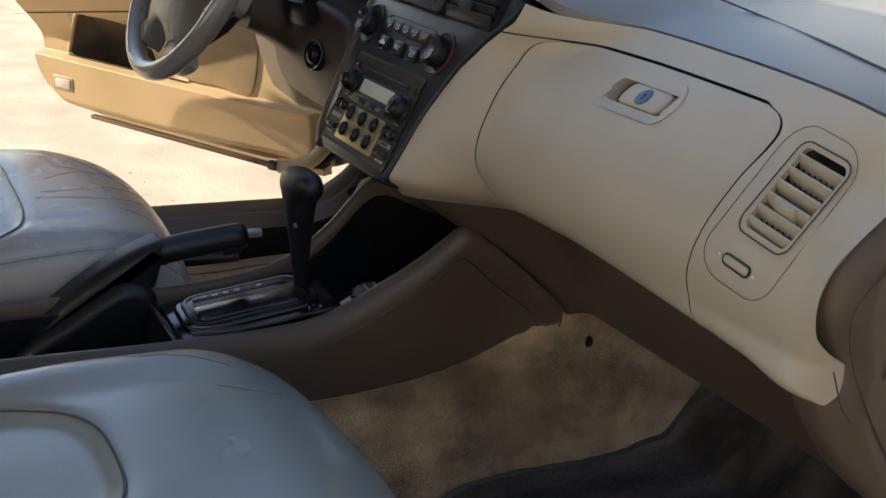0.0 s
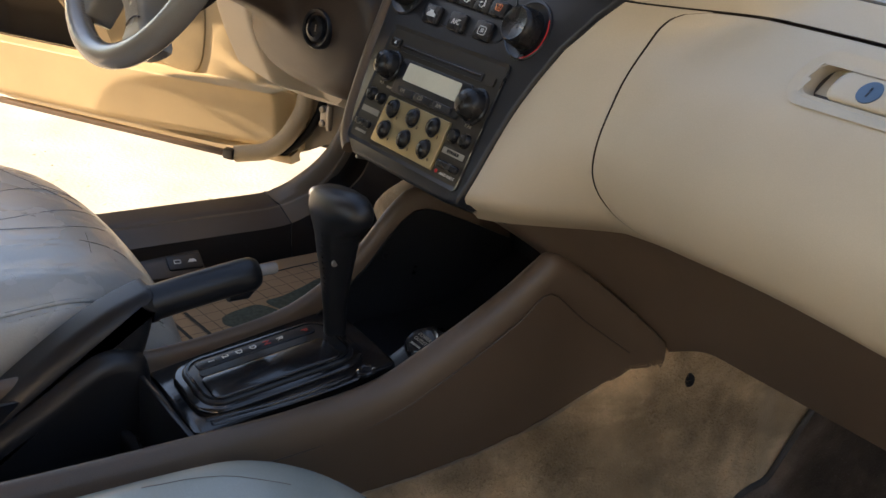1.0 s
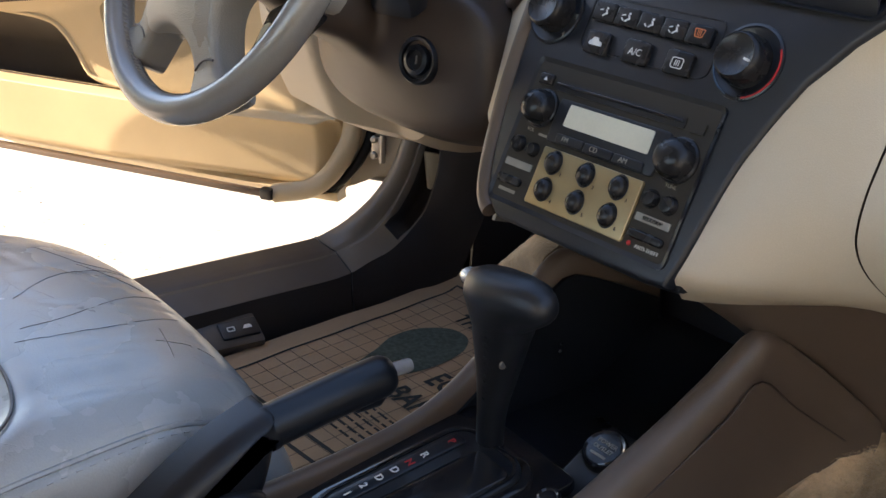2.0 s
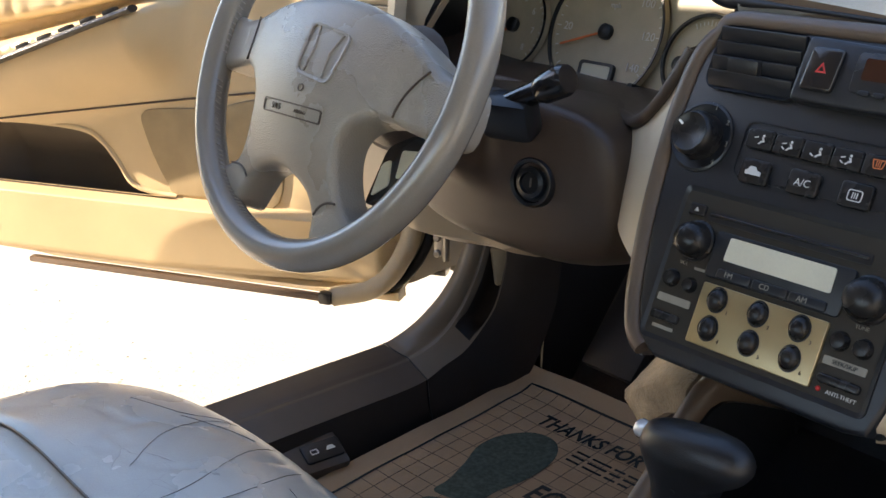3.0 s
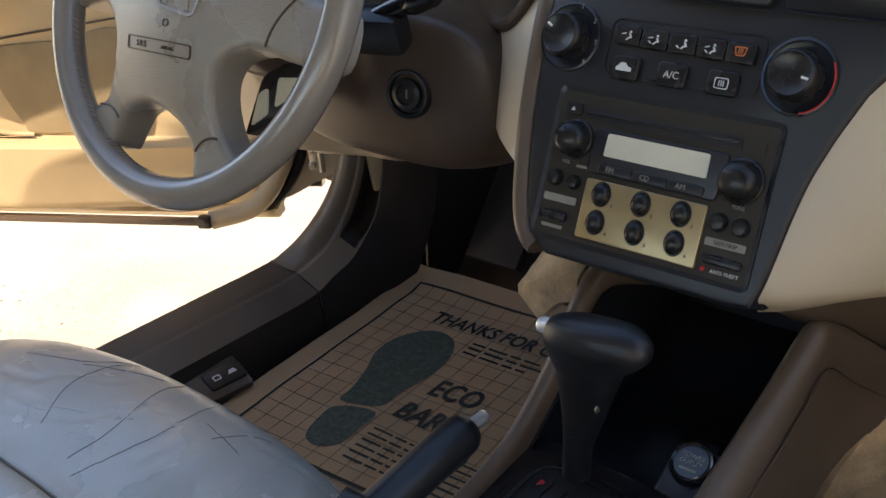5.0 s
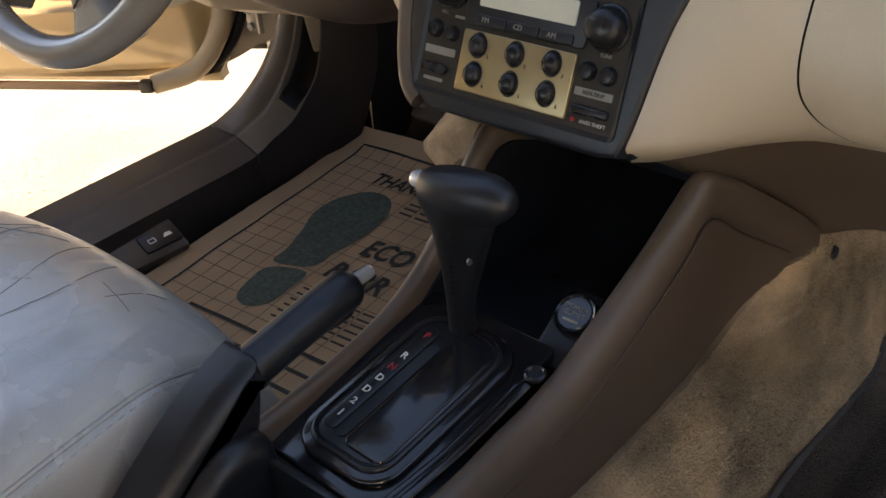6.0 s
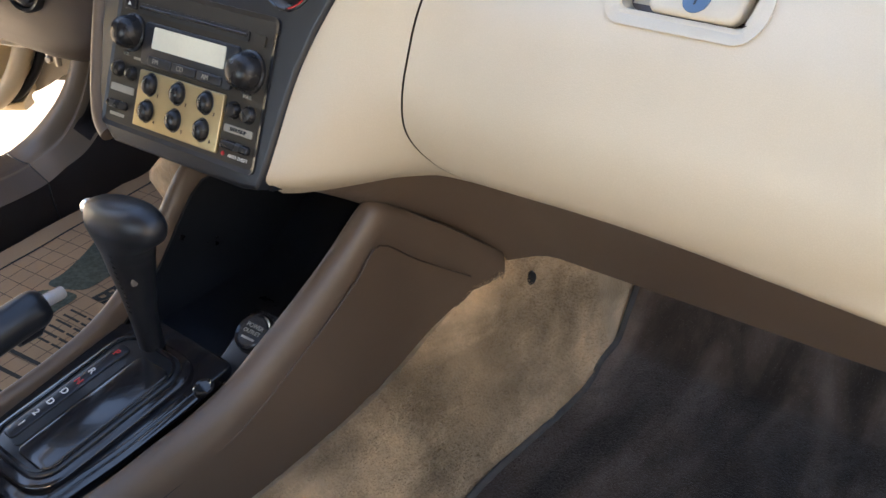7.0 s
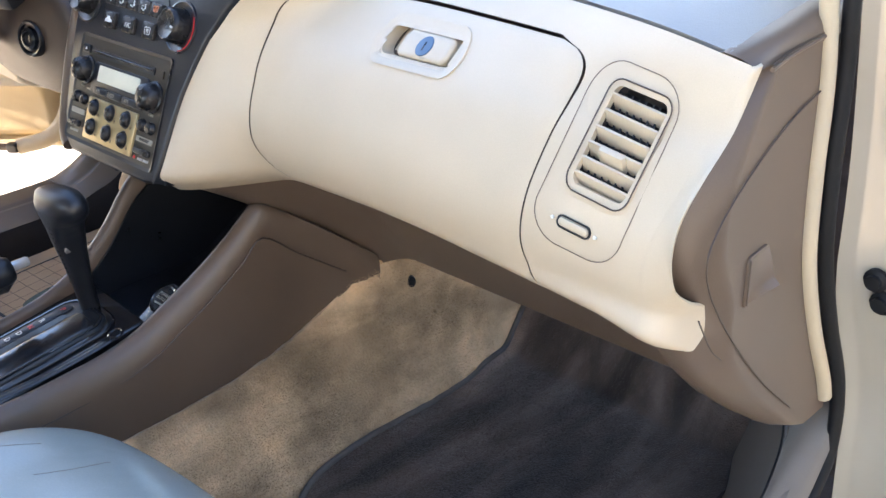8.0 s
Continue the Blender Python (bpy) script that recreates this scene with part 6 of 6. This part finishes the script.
# driver side vent
dv = thing("air_vent", (-0.61, 0.1, 0.63), "beige driver's side air vent with dark louvres", "air vent", "air vents")
MV = frame_of((-0.600, 0.092, 0.655), (0.99, -0.04, 0.05), (0, 0.16, 1))
part("vent_back", plate(rr(0.098, 0.050, 0.006), MV, 0.004), BLACK, dv)
part("vent_frame", ring(rr(0.128, 0.076, 0.016), rr(0.094, 0.046, 0.006), MV @ Matrix.Translation((0, 0, 0.014)), 0.016, -0.003), BEIGE, dv)
for k in range(4):
    part("louvre", box((0.093, 0.010, 0.0022), MV @ pose(0, 0.017 - 0.0115 * k, 0.008, 30), 0.0008), BEIGE, dv)

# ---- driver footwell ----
solo("driver_side_wall", sheet(lambda y, t: (-0.650 + 0.015 * t, y, 0.03 + 0.33 * t), lin(0.435, 0.75, 14), lin(0, 1, 6), 0.02, (-1, 0, 0)), SHADEDINNER, "dark footwell side panel", "panel", "structure")


def ltun(u, v):
    """The tunnel's shoulder, carpeted, swells out below the centre panel."""
    wide = 0.088 * (1 + min(0.0, 1.5 * v))
    return (-0.103 - wide * u, 0.052 + 0.12 * max(0.0, v) + 0.02 * u, 0.372 + 0.055 * max(0.0, v) + 0.13 * min(0.0, v) - 0.045 * u * u + 0.002 * noise.noise((30 * u, 20 * v, 9)))


solo("tunnel_side", sheet(lambda y, t: (-0.135 - 0.06 * step(0.1, 0.4, y), y, 0.355 - 0.335 * t), lin(0.085, 0.75, 12), lin(0, 1, 6), 0.01, (1, 0, 0)), SHADEDINNER, "dark tunnel side in the driver's footwell", "panel", "structure")
solo("driver_tunnel_carpet", sheet(ltun, lin(0, 1, 14), lin(-0.22, 1, 20), 0.008, (0.3, 1, -0.4)), CARPET, "tan carpet on the tunnel beside the driver's footwell", "carpet")
part("stack_side", box((0.006, 0.22, 0.10), pose(-0.097, 0.135, 0.470, -12), 0.002), COLUMN, ddash, "dark side of the centre stack")
br = thing("radio_bracket", (-0.105, 0.02, 0.40), "grey bracket edge below the radio panel", "bracket")
part("bracket", box((0.004, 0.06, 0.030), pose(-0.112, 0.03, 0.425, -15), 0.001), STEEL, br)
ped = thing("accelerator_pedal", (-0.26, 0.46, 0.05), "black rubber accelerator pedal", "pedal")
part("pad", box((0.055, 0.012, 0.19), pose(-0.265, 0.46, 0.15, -35, 0, 0), 0.005), RUBBER, ped)
dp = thing("footrest", (-0.55, 0.52, 0.06), "dark carpeted footrest beside the side wall", "footrest")
# the carpeted slab takes the darker colour to stand for shade
part("slab", box((0.10, 0.02, 0.24), pose(-0.555, 0.56, 0.17, -42, 0, 0), 0.006), SHADEDINNER, dp)

# printed paper mat
paper = thing("paper_floor_mat", (-0.45, 0.15, 0.05), "printed kraft paper mat with a dark green footprint", "paper mat")
PA, PB = Vector((0.995, 0.055, 0)), Vector((0.10, -0.995, 0))
PC = Vector((-0.618, 0.383, 0.066))


def on_paper(a, b, h=0.0):
    """a across from the printed corner, b back towards the seat."""
    p = PC + PA * a + PB * b
    rise = 0.55 * max(0.0, 0.03 - b) ** 1.5 * 2.2
    edge = 0.16 * max(0.0, -0.005 - a) ** 1.2
    p.z += rise + edge + 0.0035 * noise.noise((9 * a, 9 * b, 3)) + h
    return p


part("sheet", sheet(lambda a, b: on_paper(a, b), lin(-0.036, 0.505, 76), lin(-0.032, 0.62, 80), 0.0012, (0, 0, -1)), PAPER, paper, "creased kraft paper", 70)


def strip(pts, w, h=0.0006):
    bm = bmesh.new()
    prev = None
    for i, (a, b) in enumerate(pts):
        q = pts[min(i + 1, len(pts) - 1)]
        p = pts[max(i - 1, 0)]
        t = Vector((q[0] - p[0], q[1] - p[1])).normalized()
        l_, r_ = (bm.verts.new(on_paper(a + s * w / 2 * -t.y, b + s * w / 2 * t.x, h)) for s in (1, -1))
        if prev:
            bm.faces.new((prev[0], prev[1], r_, l_))
        prev = (l_, r_)
    return bm


part("border", strip([(0.40 - 0.01 * k, 0.0) for k in range(41)] + [(0.0, 0.012 * k) for k in range(1, 50)], 0.0042, 0.0009), INK, paper)
for k in range(1, 20):
    part("grid_line", strip([(0.0 + 0.01 * j, 0.0265 * k) for j in range(41)], 0.0014), FAINTINK, paper)
for k in range(1, 15):
    part("grid_line", strip([(0.0265 * k, 0.01 * j) for j in range(56)], 0.0014), FAINTINK, paper)


def print_shape(outline, mat, nm, h=0.0008):
    bm = bmesh.new()
    f = bm.faces.new([bm.verts.new((a, b, 0)) for a, b in outline])
    bmesh.ops.triangulate(bm, faces=[f])
    bmesh.ops.subdivide_edges(bm, edges=bm.edges[:], cuts=1, use_grid_fill=False)
    for v in bm.verts:
        v.co = on_paper(v.co.x, v.co.y, h)
    return part(nm, bm, mat, paper)


sole = smooth_loop([(0.092, 0.098), (0.062, 0.135), (0.058, 0.18), (0.075, 0.225), (0.088, 0.268), (0.093, 0.300), (0.146, 0.285), (0.150, 0.24), (0.158, 0.19), (0.155, 0.135), (0.130, 0.100)], 5)
heel = smooth_loop([(0.096, 0.312), (0.092, 0.345), (0.102, 0.378), (0.128, 0.388), (0.152, 0.370), (0.155, 0.335), (0.150, 0.298)], 5)
print_shape(sole, GREENINK, "sole_print")
print_shape(heel, GREENINK, "heel_print")


def paper_text(tx, size, a, b, shear=0.0, mat=INK, squeeze=1.0):
    ob = writing(tx, size, Matrix.Identity(4), paper, mat, "print", "LEFT", squeeze, shear, 0.0, bold=size * 0.026)
    for v in ob.data.vertices:
        v.co = on_paper(a + v.co.x, b - v.co.y, 0.0013)
    return ob


paper_text("THANKS FOR COM", 0.040, 0.072, 0.064, 0.1, squeeze=0.72)
for k, w in enumerate((0.11, 0.12, 0.10)):
    for a0, a1 in ((0, 0.022), (0.027, 0.058), (0.063, 0.080), (0.085, w)):
        part("print_bar", strip([(0.165 + a0 + (a1 - a0) * j / 4, 0.098 + 0.012 * k) for j in range(5)], 0.0044, 0.0008), INK, paper)
paper_text("ECO", 0.052, 0.178, 0.212, 0.08, squeeze=0.72)
paper_text("BARR", 0.052, 0.170, 0.275, 0.08, squeeze=0.72)
for k in range(6):
    for a0, a1 in ((0, 0.03), (0.034, 0.052), (0.056, 0.094), (0.098, 0.125), (0.129, 0.17)):
        part("print_bar", strip([(0.17 + a0 + (a1 - a0) * j / 4, 0.325 + 0.012 * k) for j in range(5)], 0.0036, 0.0008), INK, paper)
for k in range(3):
    part("print_bar", strip([(0.06 + 0.01 * j, 0.42 + 0.03 * k) for j in range(28)], 0.006, 0.0008), INK, paper)


# ---- left sill and door frame ----
# the sill runs straight beside the seat, then sweeps up the pillar round a deep finger pocket
runs = [-1.0, -0.6, -0.2, 0.08]
O_ = [(-0.757, y, 0.1415) for y in runs] + [(-0.757, 0.20, 0.1415), (-0.752, 0.235, 0.150), (-0.745, 0.268, 0.168), (-0.742, 0.308, 0.197), (-0.740, 0.337, 0.232), (-0.740, 0.356, 0.272), (-0.742, 0.378, 0.34), (-0.744, 0.40, 0.43)]
J_ = [(-0.705, y, 0.131) for y in runs] + [(-0.705, 0.20, 0.131), (-0.700, 0.255, 0.145), (-0.698, 0.285, 0.160), (-0.697, 0.312, 0.186), (-0.697, 0.336, 0.220), (-0.698, 0.355, 0.258), (-0.70, 0.38, 0.33), (-0.70, 0.40, 0.42)]
R_ = [(-0.662, y, 0.114) for y in runs] + [(-0.662, 0.20, 0.115), (-0.668, 0.255, 0.125), (-0.670, 0.295, 0.135), (-0.675, 0.335, 0.158), (-0.678, 0.364, 0.184), (-0.680, 0.383, 0.229), (-0.680, 0.388, 0.262), (-0.680, 0.392, 0.33)]
S_ = [(-0.642, y, 0.02) for y in runs] + [(-0.645, 0.20, 0.03), (-0.645, 0.26, 0.035), (-0.645, 0.31, 0.04), (-0.642, 0.36, 0.05), (-0.638, 0.40, 0.08), (-0.634, 0.425, 0.13), (-0.630, 0.445, 0.19), (-0.628, 0.455, 0.30)]
oo, jj, rr_, ss = (smooth_path(q, 8) for q in (O_, J_, R_, S_))
OUTWARD = Vector((-0.4, 0.85, -0.3)).normalized()
PROFILE = [("s", 0, 0), ("s", 0.3, 0), ("s", 0.6, 0), ("s", 0.8, 0), ("s", 0.92, 0), ("r", 0, 0.001), ("r", 0.06, 0), ("r", 0.12, 0.3), ("r", 0.18, 0.9), ("r", 0.3, 1), ("r", 0.5, 1), ("r", 0.7, 1), ("r", 0.82, 0.9), ("r", 0.88, 0.3), ("r", 0.94, 0),
           ("j", 0, 0), ("j", 0.07, 0.5), ("j", 0.14, 0.5), ("j", 0.22, 0), ("j", 0.35, 0), ("j", 0.5, 0), ("j", 0.65, 0), ("j", 0.8, 0), ("j", 0.9, 0), ("j", 1.0, 0), ("o", 0.5, 0), ("o", 1.0, 0)]


def sill_sweep(i, k):
    where, f, d = PROFILE[int(k)]
    i = int(i)
    bend = step(36, 52, i)
    if where == "s":
        p = ss[i].lerp(rr_[i], f) - OUTWARD * 0.006 * math.sin(math.pi * f)
    elif where == "r":
        e = abs(f - 0.5) / 0.44
        p = rr_[i].lerp(jj[i], f) + OUTWARD * 0.036 * d * step(51 + 4 * e**4, 54 + 4 * e**4, i)
    elif where == "j":
        p = jj[i].lerp(oo[i], f) + OUTWARD * 0.007 * d - OUTWARD * (0.003 + 0.011 * bend) * math.sin(math.pi * max(0.0, f - 0.2) / 0.8)
    else:
        p = oo[i] + Vector((-0.014 * f, 0.02 * f * bend, -0.20 * f * (1 - bend) - 0.02 * f * bend))
    return p


JOINT = 35
# low inner side of the sill, darker in colour for the footwell's shade
solo("sill_foot", sheet(sill_sweep, range(JOINT), range(6)), SHADEDINNER, "dark plastic sill side, coloured darker for footwell shade", "sill", "structure", 50)
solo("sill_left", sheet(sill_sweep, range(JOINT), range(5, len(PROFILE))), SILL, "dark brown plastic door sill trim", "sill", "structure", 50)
solo("sill_cheek", sheet(sill_sweep, range(JOINT - 1, len(oo)), range(6)), SHADEDINNER, "dark plastic footwell side trim, coloured darker for shade", "sill", "structure", 50)
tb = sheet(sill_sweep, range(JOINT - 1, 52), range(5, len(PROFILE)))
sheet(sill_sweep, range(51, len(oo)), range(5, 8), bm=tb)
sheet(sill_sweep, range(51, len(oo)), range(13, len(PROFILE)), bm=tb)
sl = solo("trim_left", tb, PILLARTRIM, "sill plastic trim sweeping up the pillar, sunlight in its colour", "pillar trim", "structure", 50)
# the hollow's deep shadow is put into its colour; the trim itself is lighter
part("finger_pocket", sheet(sill_sweep, range(51, len(oo)), range(7, 14)), SHADEDINNER, sl, "finger pocket hollow with its shade put into the colour", 50)
part("trim_joint", tube([sill_sweep(JOINT - 1, k) - OUTWARD * 0.0008 for k in range(len(PROFILE) - 2)], 0.0012, 6), BLACK, sl)
part("cream_tab", plate(soften([(-0.017, 0.030), (-0.004, -0.030), (0.011, -0.026), (0.017, 0.026)], 0.005), frame_of((-0.690, 0.384, 0.238), (0.25, 0.95, -0.1), (-0.05, 0.1, 1)), 0.006, 0.002), CREAM, sl, "cream tab in the finger pocket")
solo("wall_kick", box((0.15, 0.02, 0.62), pose(-0.722, 0.445, 0.30), 0.004), SHADEDINNER, "dark inner pillar panel behind the trim", "panel", "structure")
sw = thing("release_switch", (-0.646, 0.0, 0.05), "dark lever housing with white fuel and boot symbols", "switch")
msw = frame_of((-0.640, 0.005, 0.088), (0.10, 0.99, 0.0), (-0.9, 0.1, 0.42))
part("housing", box((0.13, 0.055, 0.030), msw @ Matrix.Translation((-0.02, 0, -0.014)), 0.006), SILL, sw)
part("lever_pad", plate(rr(0.055, 0.030, 0.004), msw @ Matrix.Translation((0.015, 0, 0.004)), 0.006, 0.0015), BLACK, sw)
part("symbol", ring(rr(0.011, 0.008, 0.0015), rr(0.008, 0.005, 0.001), msw @ Matrix.Translation((0.003, 0, 0.0046)), 0.0006), WHITEPRINT, sw)
part("symbol", plate(soften([(-0.007, -0.003), (0.007, -0.003), (0.0045, 0.003), (-0.003, 0.003)], 0.0008), msw @ Matrix.Translation((0.026, 0, 0.0046)), 0.0006), WHITEPRINT, sw)

# painted front pillar outside the sill
solo("pillar_left", sheet(lambda u, z: (-0.775 - 0.14 * u, 0.425 + 0.02 * u, z), lin(0, 1, 8), lin(0.17, 0.85, 16), 0.02, (0, 1, 0)), PAINT, "champagne painted front door pillar", "door pillar", "structure", 60)
hinge = thing("door_hinge", (-0.80, 0.30, 0.20), "dull steel door hinge with bolts", "hinge")
part("leaf", box((0.022, 0.010, 0.036), pose(-0.770, 0.338, 0.262, 0, 0, 29), 0.003), STEEL, hinge)
part("pin", tube([(-0.760, 0.338, 0.240), (-0.760, 0.338, 0.284)], 0.005, 12), STEEL, hinge)
for z in (0.250, 0.275):
    part("bolt", lathe([(0.006, 0), (0.006, 0.004), (0.004, 0.006), (0, 0.006)], frame_of((-0.773, 0.332, z), (0.87, 0.49, 0), (0, 0, 1)), 10), STEEL, hinge)

# ---- open driver's door ----
MD = frame_of((-0.956, 0.247, 0.0), (-0.87, -0.49, 0), (0, 0, 1))
if MD.col[2][1] > 0:
    MD = frame_of((-0.956, 0.247, 0.0), (0.87, 0.49, 0), (0, 0, 1))
SGN = -1 if MD.col[0][0] > 0 else 1


def dr(s, z, h=0.0):
    """A place on the door's inner skin: s along it from the hinge side, h out of it towards the cabin."""
    return MD @ Vector((SGN * s, z, h))


door = thing("driver_door", (-1.2, 0.1, 0.155), "open driver's door with beige vinyl panel, map pocket and armrest", "car door")


pocket_top = curve1([0.24, 0.27, 0.301, 0.322, 0.337, 0.354, 0.378, 0.41, 0.50, 0.58, 0.62, 0.645], [0.296, 0.297, 0.301, 0.306, 0.316, 0.344, 0.374, 0.394, 0.401, 0.400, 0.392, 0.30])


def skin(s, z):
    # armrest bulge and the proud lower panel with its shelf edge
    h = 0.020 * step(0.155, 0.19, z)
    za = 0.615 - 0.26 * max(0.0, s - 0.23)
    arm = 0.075 * step(za - 0.17, za - 0.035, z) * (1 - step(za - 0.010, za + 0.008, z)) * step(0.185, 0.275, s)
    arm += 0.022 * step(za + 0.02, za + 0.05, z) * step(0.22, 0.30, s)
    arm -= 0.014 * step(0.19, 0.10, s + 0.7 * abs(z - 0.60)) * step(0.49, 0.54, z)
    roll = 0.034 * step(0.15, 0.19, z) * (1 - step(0.286, 0.2965, z)) * step(-0.128, -0.10, s)
    front = -0.05 * step(-0.06, -0.14, s) * step(0.29, 0.31, z)
    # the front of the lower panel falls away towards the hinge behind a curved crease
    roll -= min(0.036, 0.105 * max(0.0, crease(z) - s)) * step(0.168, 0.176, z) * (1 - step(0.286, 0.2965, z))
    return dr(s, z, h + arm + roll + front)


crease = curve1([0.17, 0.193, 0.225, 0.254, 0.269, 0.283, 0.295], [0.284, 0.280, 0.263, 0.232, 0.197, 0.13, 0.044])


def in_pocket(p):
    q = MD.inverted() @ p
    s_, z = SGN * q.x, q.y
    return 0.25 < s_ < 0.645 and 0.2955 < z < pocket_top(s_)


def pocket_liner(s_, t):
    """The deep map pocket: back wall from its upper edge down behind the lip, then forward to it."""
    top = max(pocket_top(s_), 0.2985)
    deep = step(0.25, 0.38, s_) * (1 - step(0.60, 0.645, s_))
    rows = [(top + 0.002, 0.018), (top - 0.012, -0.015 * deep), (0.30 + 0.3 * (top - 0.30), -0.055 * deep), (0.27, -0.062 * deep), (0.225 + 0.06 * (1 - deep), -0.045 * deep), (0.24 + 0.05 * (1 - deep), 0.012 * deep), (0.297, 0.030)]
    k = min(int(t), 5)
    f = t - k
    z, h = (rows[k][i] + (rows[k + 1][i] - rows[k][i]) * f for i in (0, 1))
    return dr(s_, z, h)


rear = curve1([0.155, 0.19, 0.25, 0.37, 0.5, 0.72], [0.53, 0.635, 0.715, 0.745, 0.775, 0.80])
part("inner_panel", sheet(lambda u, z: skin(-0.13 + (rear(z) + 0.13) * u, z), lin(0, 1, 170), [0.155, 0.158, 0.163] + lin(0.17, 0.278, 18) + lin(0.281, 0.30, 16) + lin(0.303, 0.42, 44) + lin(0.426, 0.72, 50), 0.03, tuple(-MD.col[2].xyz), skip=in_pocket), DOORBEIGE, door, "beige vinyl door panel", 60)
# grey liner colour stands for the shadow inside the pocket
part("map_pocket", sheet(pocket_liner, lin(0.25, 0.645, 70), lin(0, 6, 37)), KICK, door, "deep map pocket, its shadow put into the liner colour", 60)
rim_line = [dr(s_, max(pocket_top(s_), 0.2975), 0.0195) for s_ in lin(0.247, 0.645, 70)]
part("pocket_rim", tube(rim_line, 0.0048, 10, up=(0, 0, 1)), DOORBEIGE, door, "soft rolled pocket rim", 60)
part("seam", tube(smooth_path([skin(s, 0.490 - 0.145 * s) + Vector(MD.col[2][:3]) * 0.001 for s in lin(-0.02, 0.80, 16)], 4), 0.0018, 6), COLUMN, door)
sp = smooth_loop([(0.06, 0.304), (0.16, 0.302), (0.247, 0.301), (0.262, 0.318), (0.283, 0.360), (0.300, 0.414), (0.296, 0.432), (0.272, 0.440), (0.17, 0.448), (0.06, 0.458)], 6)
part("speaker_grille", plate(sp if SGN > 0 else [(-a, b) for a, b in sp][::-1], MD @ Matrix.Translation((0, 0, 0.0235)), 0.006, 0.002), SPEAKER, door, "cloth-textured speaker grille")
part("bottom_strip", box((0.56, 0.010, 0.016), MD @ pose(SGN * 0.262, 0.163, 0.040), 0.003), BROWN, door, "dark bottom edge strip")
part("strip_end", box((0.022, 0.02, 0.016), MD @ pose(SGN * -0.024, 0.164, 0.042), 0.004), BLACK, door)
cl = part("courtesy_lamp", plate(rr(0.072, 0.036, 0.006), MD @ Matrix.Translation((SGN * 0.628, 0.229, 0.0555)), 0.01, 0.003), CREAM, door, "cream courtesy lamp lens")
part("lens", plate(rr(0.050, 0.022, 0.004), MD @ Matrix.Translation((SGN * 0.628, 0.229, 0.0570)), 0.003, 0.001), WHITEPRINT, cl)
low_edge = curve1([0.24, 0.27, 0.33, 0.42, 0.55, 0.70, 0.84], [0.640, 0.620, 0.604, 0.585, 0.562, 0.550, 0.546])


def gathered(s_, t):
    """A puffy pad, drawn into uneven pleats along its lower seam."""
    z0 = low_edge(s_)
    edge = min(1.0, t / 0.12, (1 - t) / 0.05 + 0.2, (s_ - 0.238) / 0.03)
    puff = 0.030 * math.sqrt(max(0.0, 1 - (1 - max(0.0, edge)) ** 2))
    w = s_ * 52 + 0.9 * noise.noise((s_ * 21, t * 1.5, 2)) + 0.5 * t
    pleat = 0.0055 * math.exp(-3.2 * t) * step(0.0, 0.06, t) * (abs(math.sin(w * math.pi * 0.5)) - 0.5) * (0.5 + noise.noise((s_ * 33, 1, 4)))
    return dr(s_, z0 + (0.720 - z0) * t, 0.026 + puff + pleat + 0.002 * noise.noise((s_ * 25, t * 7, 6)))


part("arm_insert", sheet(gathered, lin(0.240, 0.84, 150), [0, 0.01, 0.025, 0.045, 0.07, 0.10, 0.14, 0.19, 0.25, 0.32, 0.4, 0.5, 0.6, 0.7, 0.8, 0.9, 1.0], 0.02, tuple(-MD.col[2].xyz)), DOORLEATHER, door, "gathered beige leather insert", 60)
part("switch_panel", tube(smooth_path([dr(s, 0.612 - 0.35 * (s - 0.23), 0.094) for s in (0.245, 0.27, 0.34, 0.43, 0.55, 0.66)], 6), 0.013, 10, squash=0.45, radii=None), CHARCOAL, door, "dark window switch panel")
for k in range(5):
    s0 = 0.285 + 0.042 * k
    part("window_switch", box((0.024, 0.012, 0.014), MD @ pose(SGN * s0, 0.618 - 0.35 * (s0 - 0.23), 0.092, 0, 0, SGN * -19), 0.003), BLACK, door)
part("outer_skin", sheet(lambda u, z: dr(-0.17 + 1.05 * u, z, -0.10 - 0.03 * math.sin(math.pi * min(1, max(0, (z + 0.05) / 0.8)))), lin(0, 1, 12), lin(0.165, 0.74, 14), 0.02, tuple(MD.col[2][:3])), PAINT, door, "champagne painted outer skin", 60)
part("door_shell", sheet(lambda s, t: dr(s, 0.163 + 0.05 * step(-0.10, -0.235, s) + (0.557 - 0.05 * step(-0.10, -0.235, s)) * t, -0.045 - 0.012 * step(-0.12, -0.22, s)), lin(-0.262, 0.03, 22), lin(0, 1, 30), 0.012, tuple(-MD.col[2].xyz)), PAINT, door, "champagne painted door shell", 60)
part("edge_curve", tube(smooth_path([dr(-0.03, 0.162, 0.03), dr(-0.10, 0.183, 0.02), dr(-0.140, 0.235, 0.005), dr(-0.153, 0.31, -0.01), dr(-0.155, 0.6, -0.02)], 6), 0.016, 12), CREAM, door, "cream weather strip")
part("edge_seal", tube(smooth_path([dr(-0.05, 0.158, 0.01), dr(-0.118, 0.178, 0.0), dr(-0.165, 0.235, -0.015), dr(-0.178, 0.32, -0.03), dr(-0.180, 0.6, -0.035)], 6), 0.008, 10), RUBBER, door, "black edge seal")
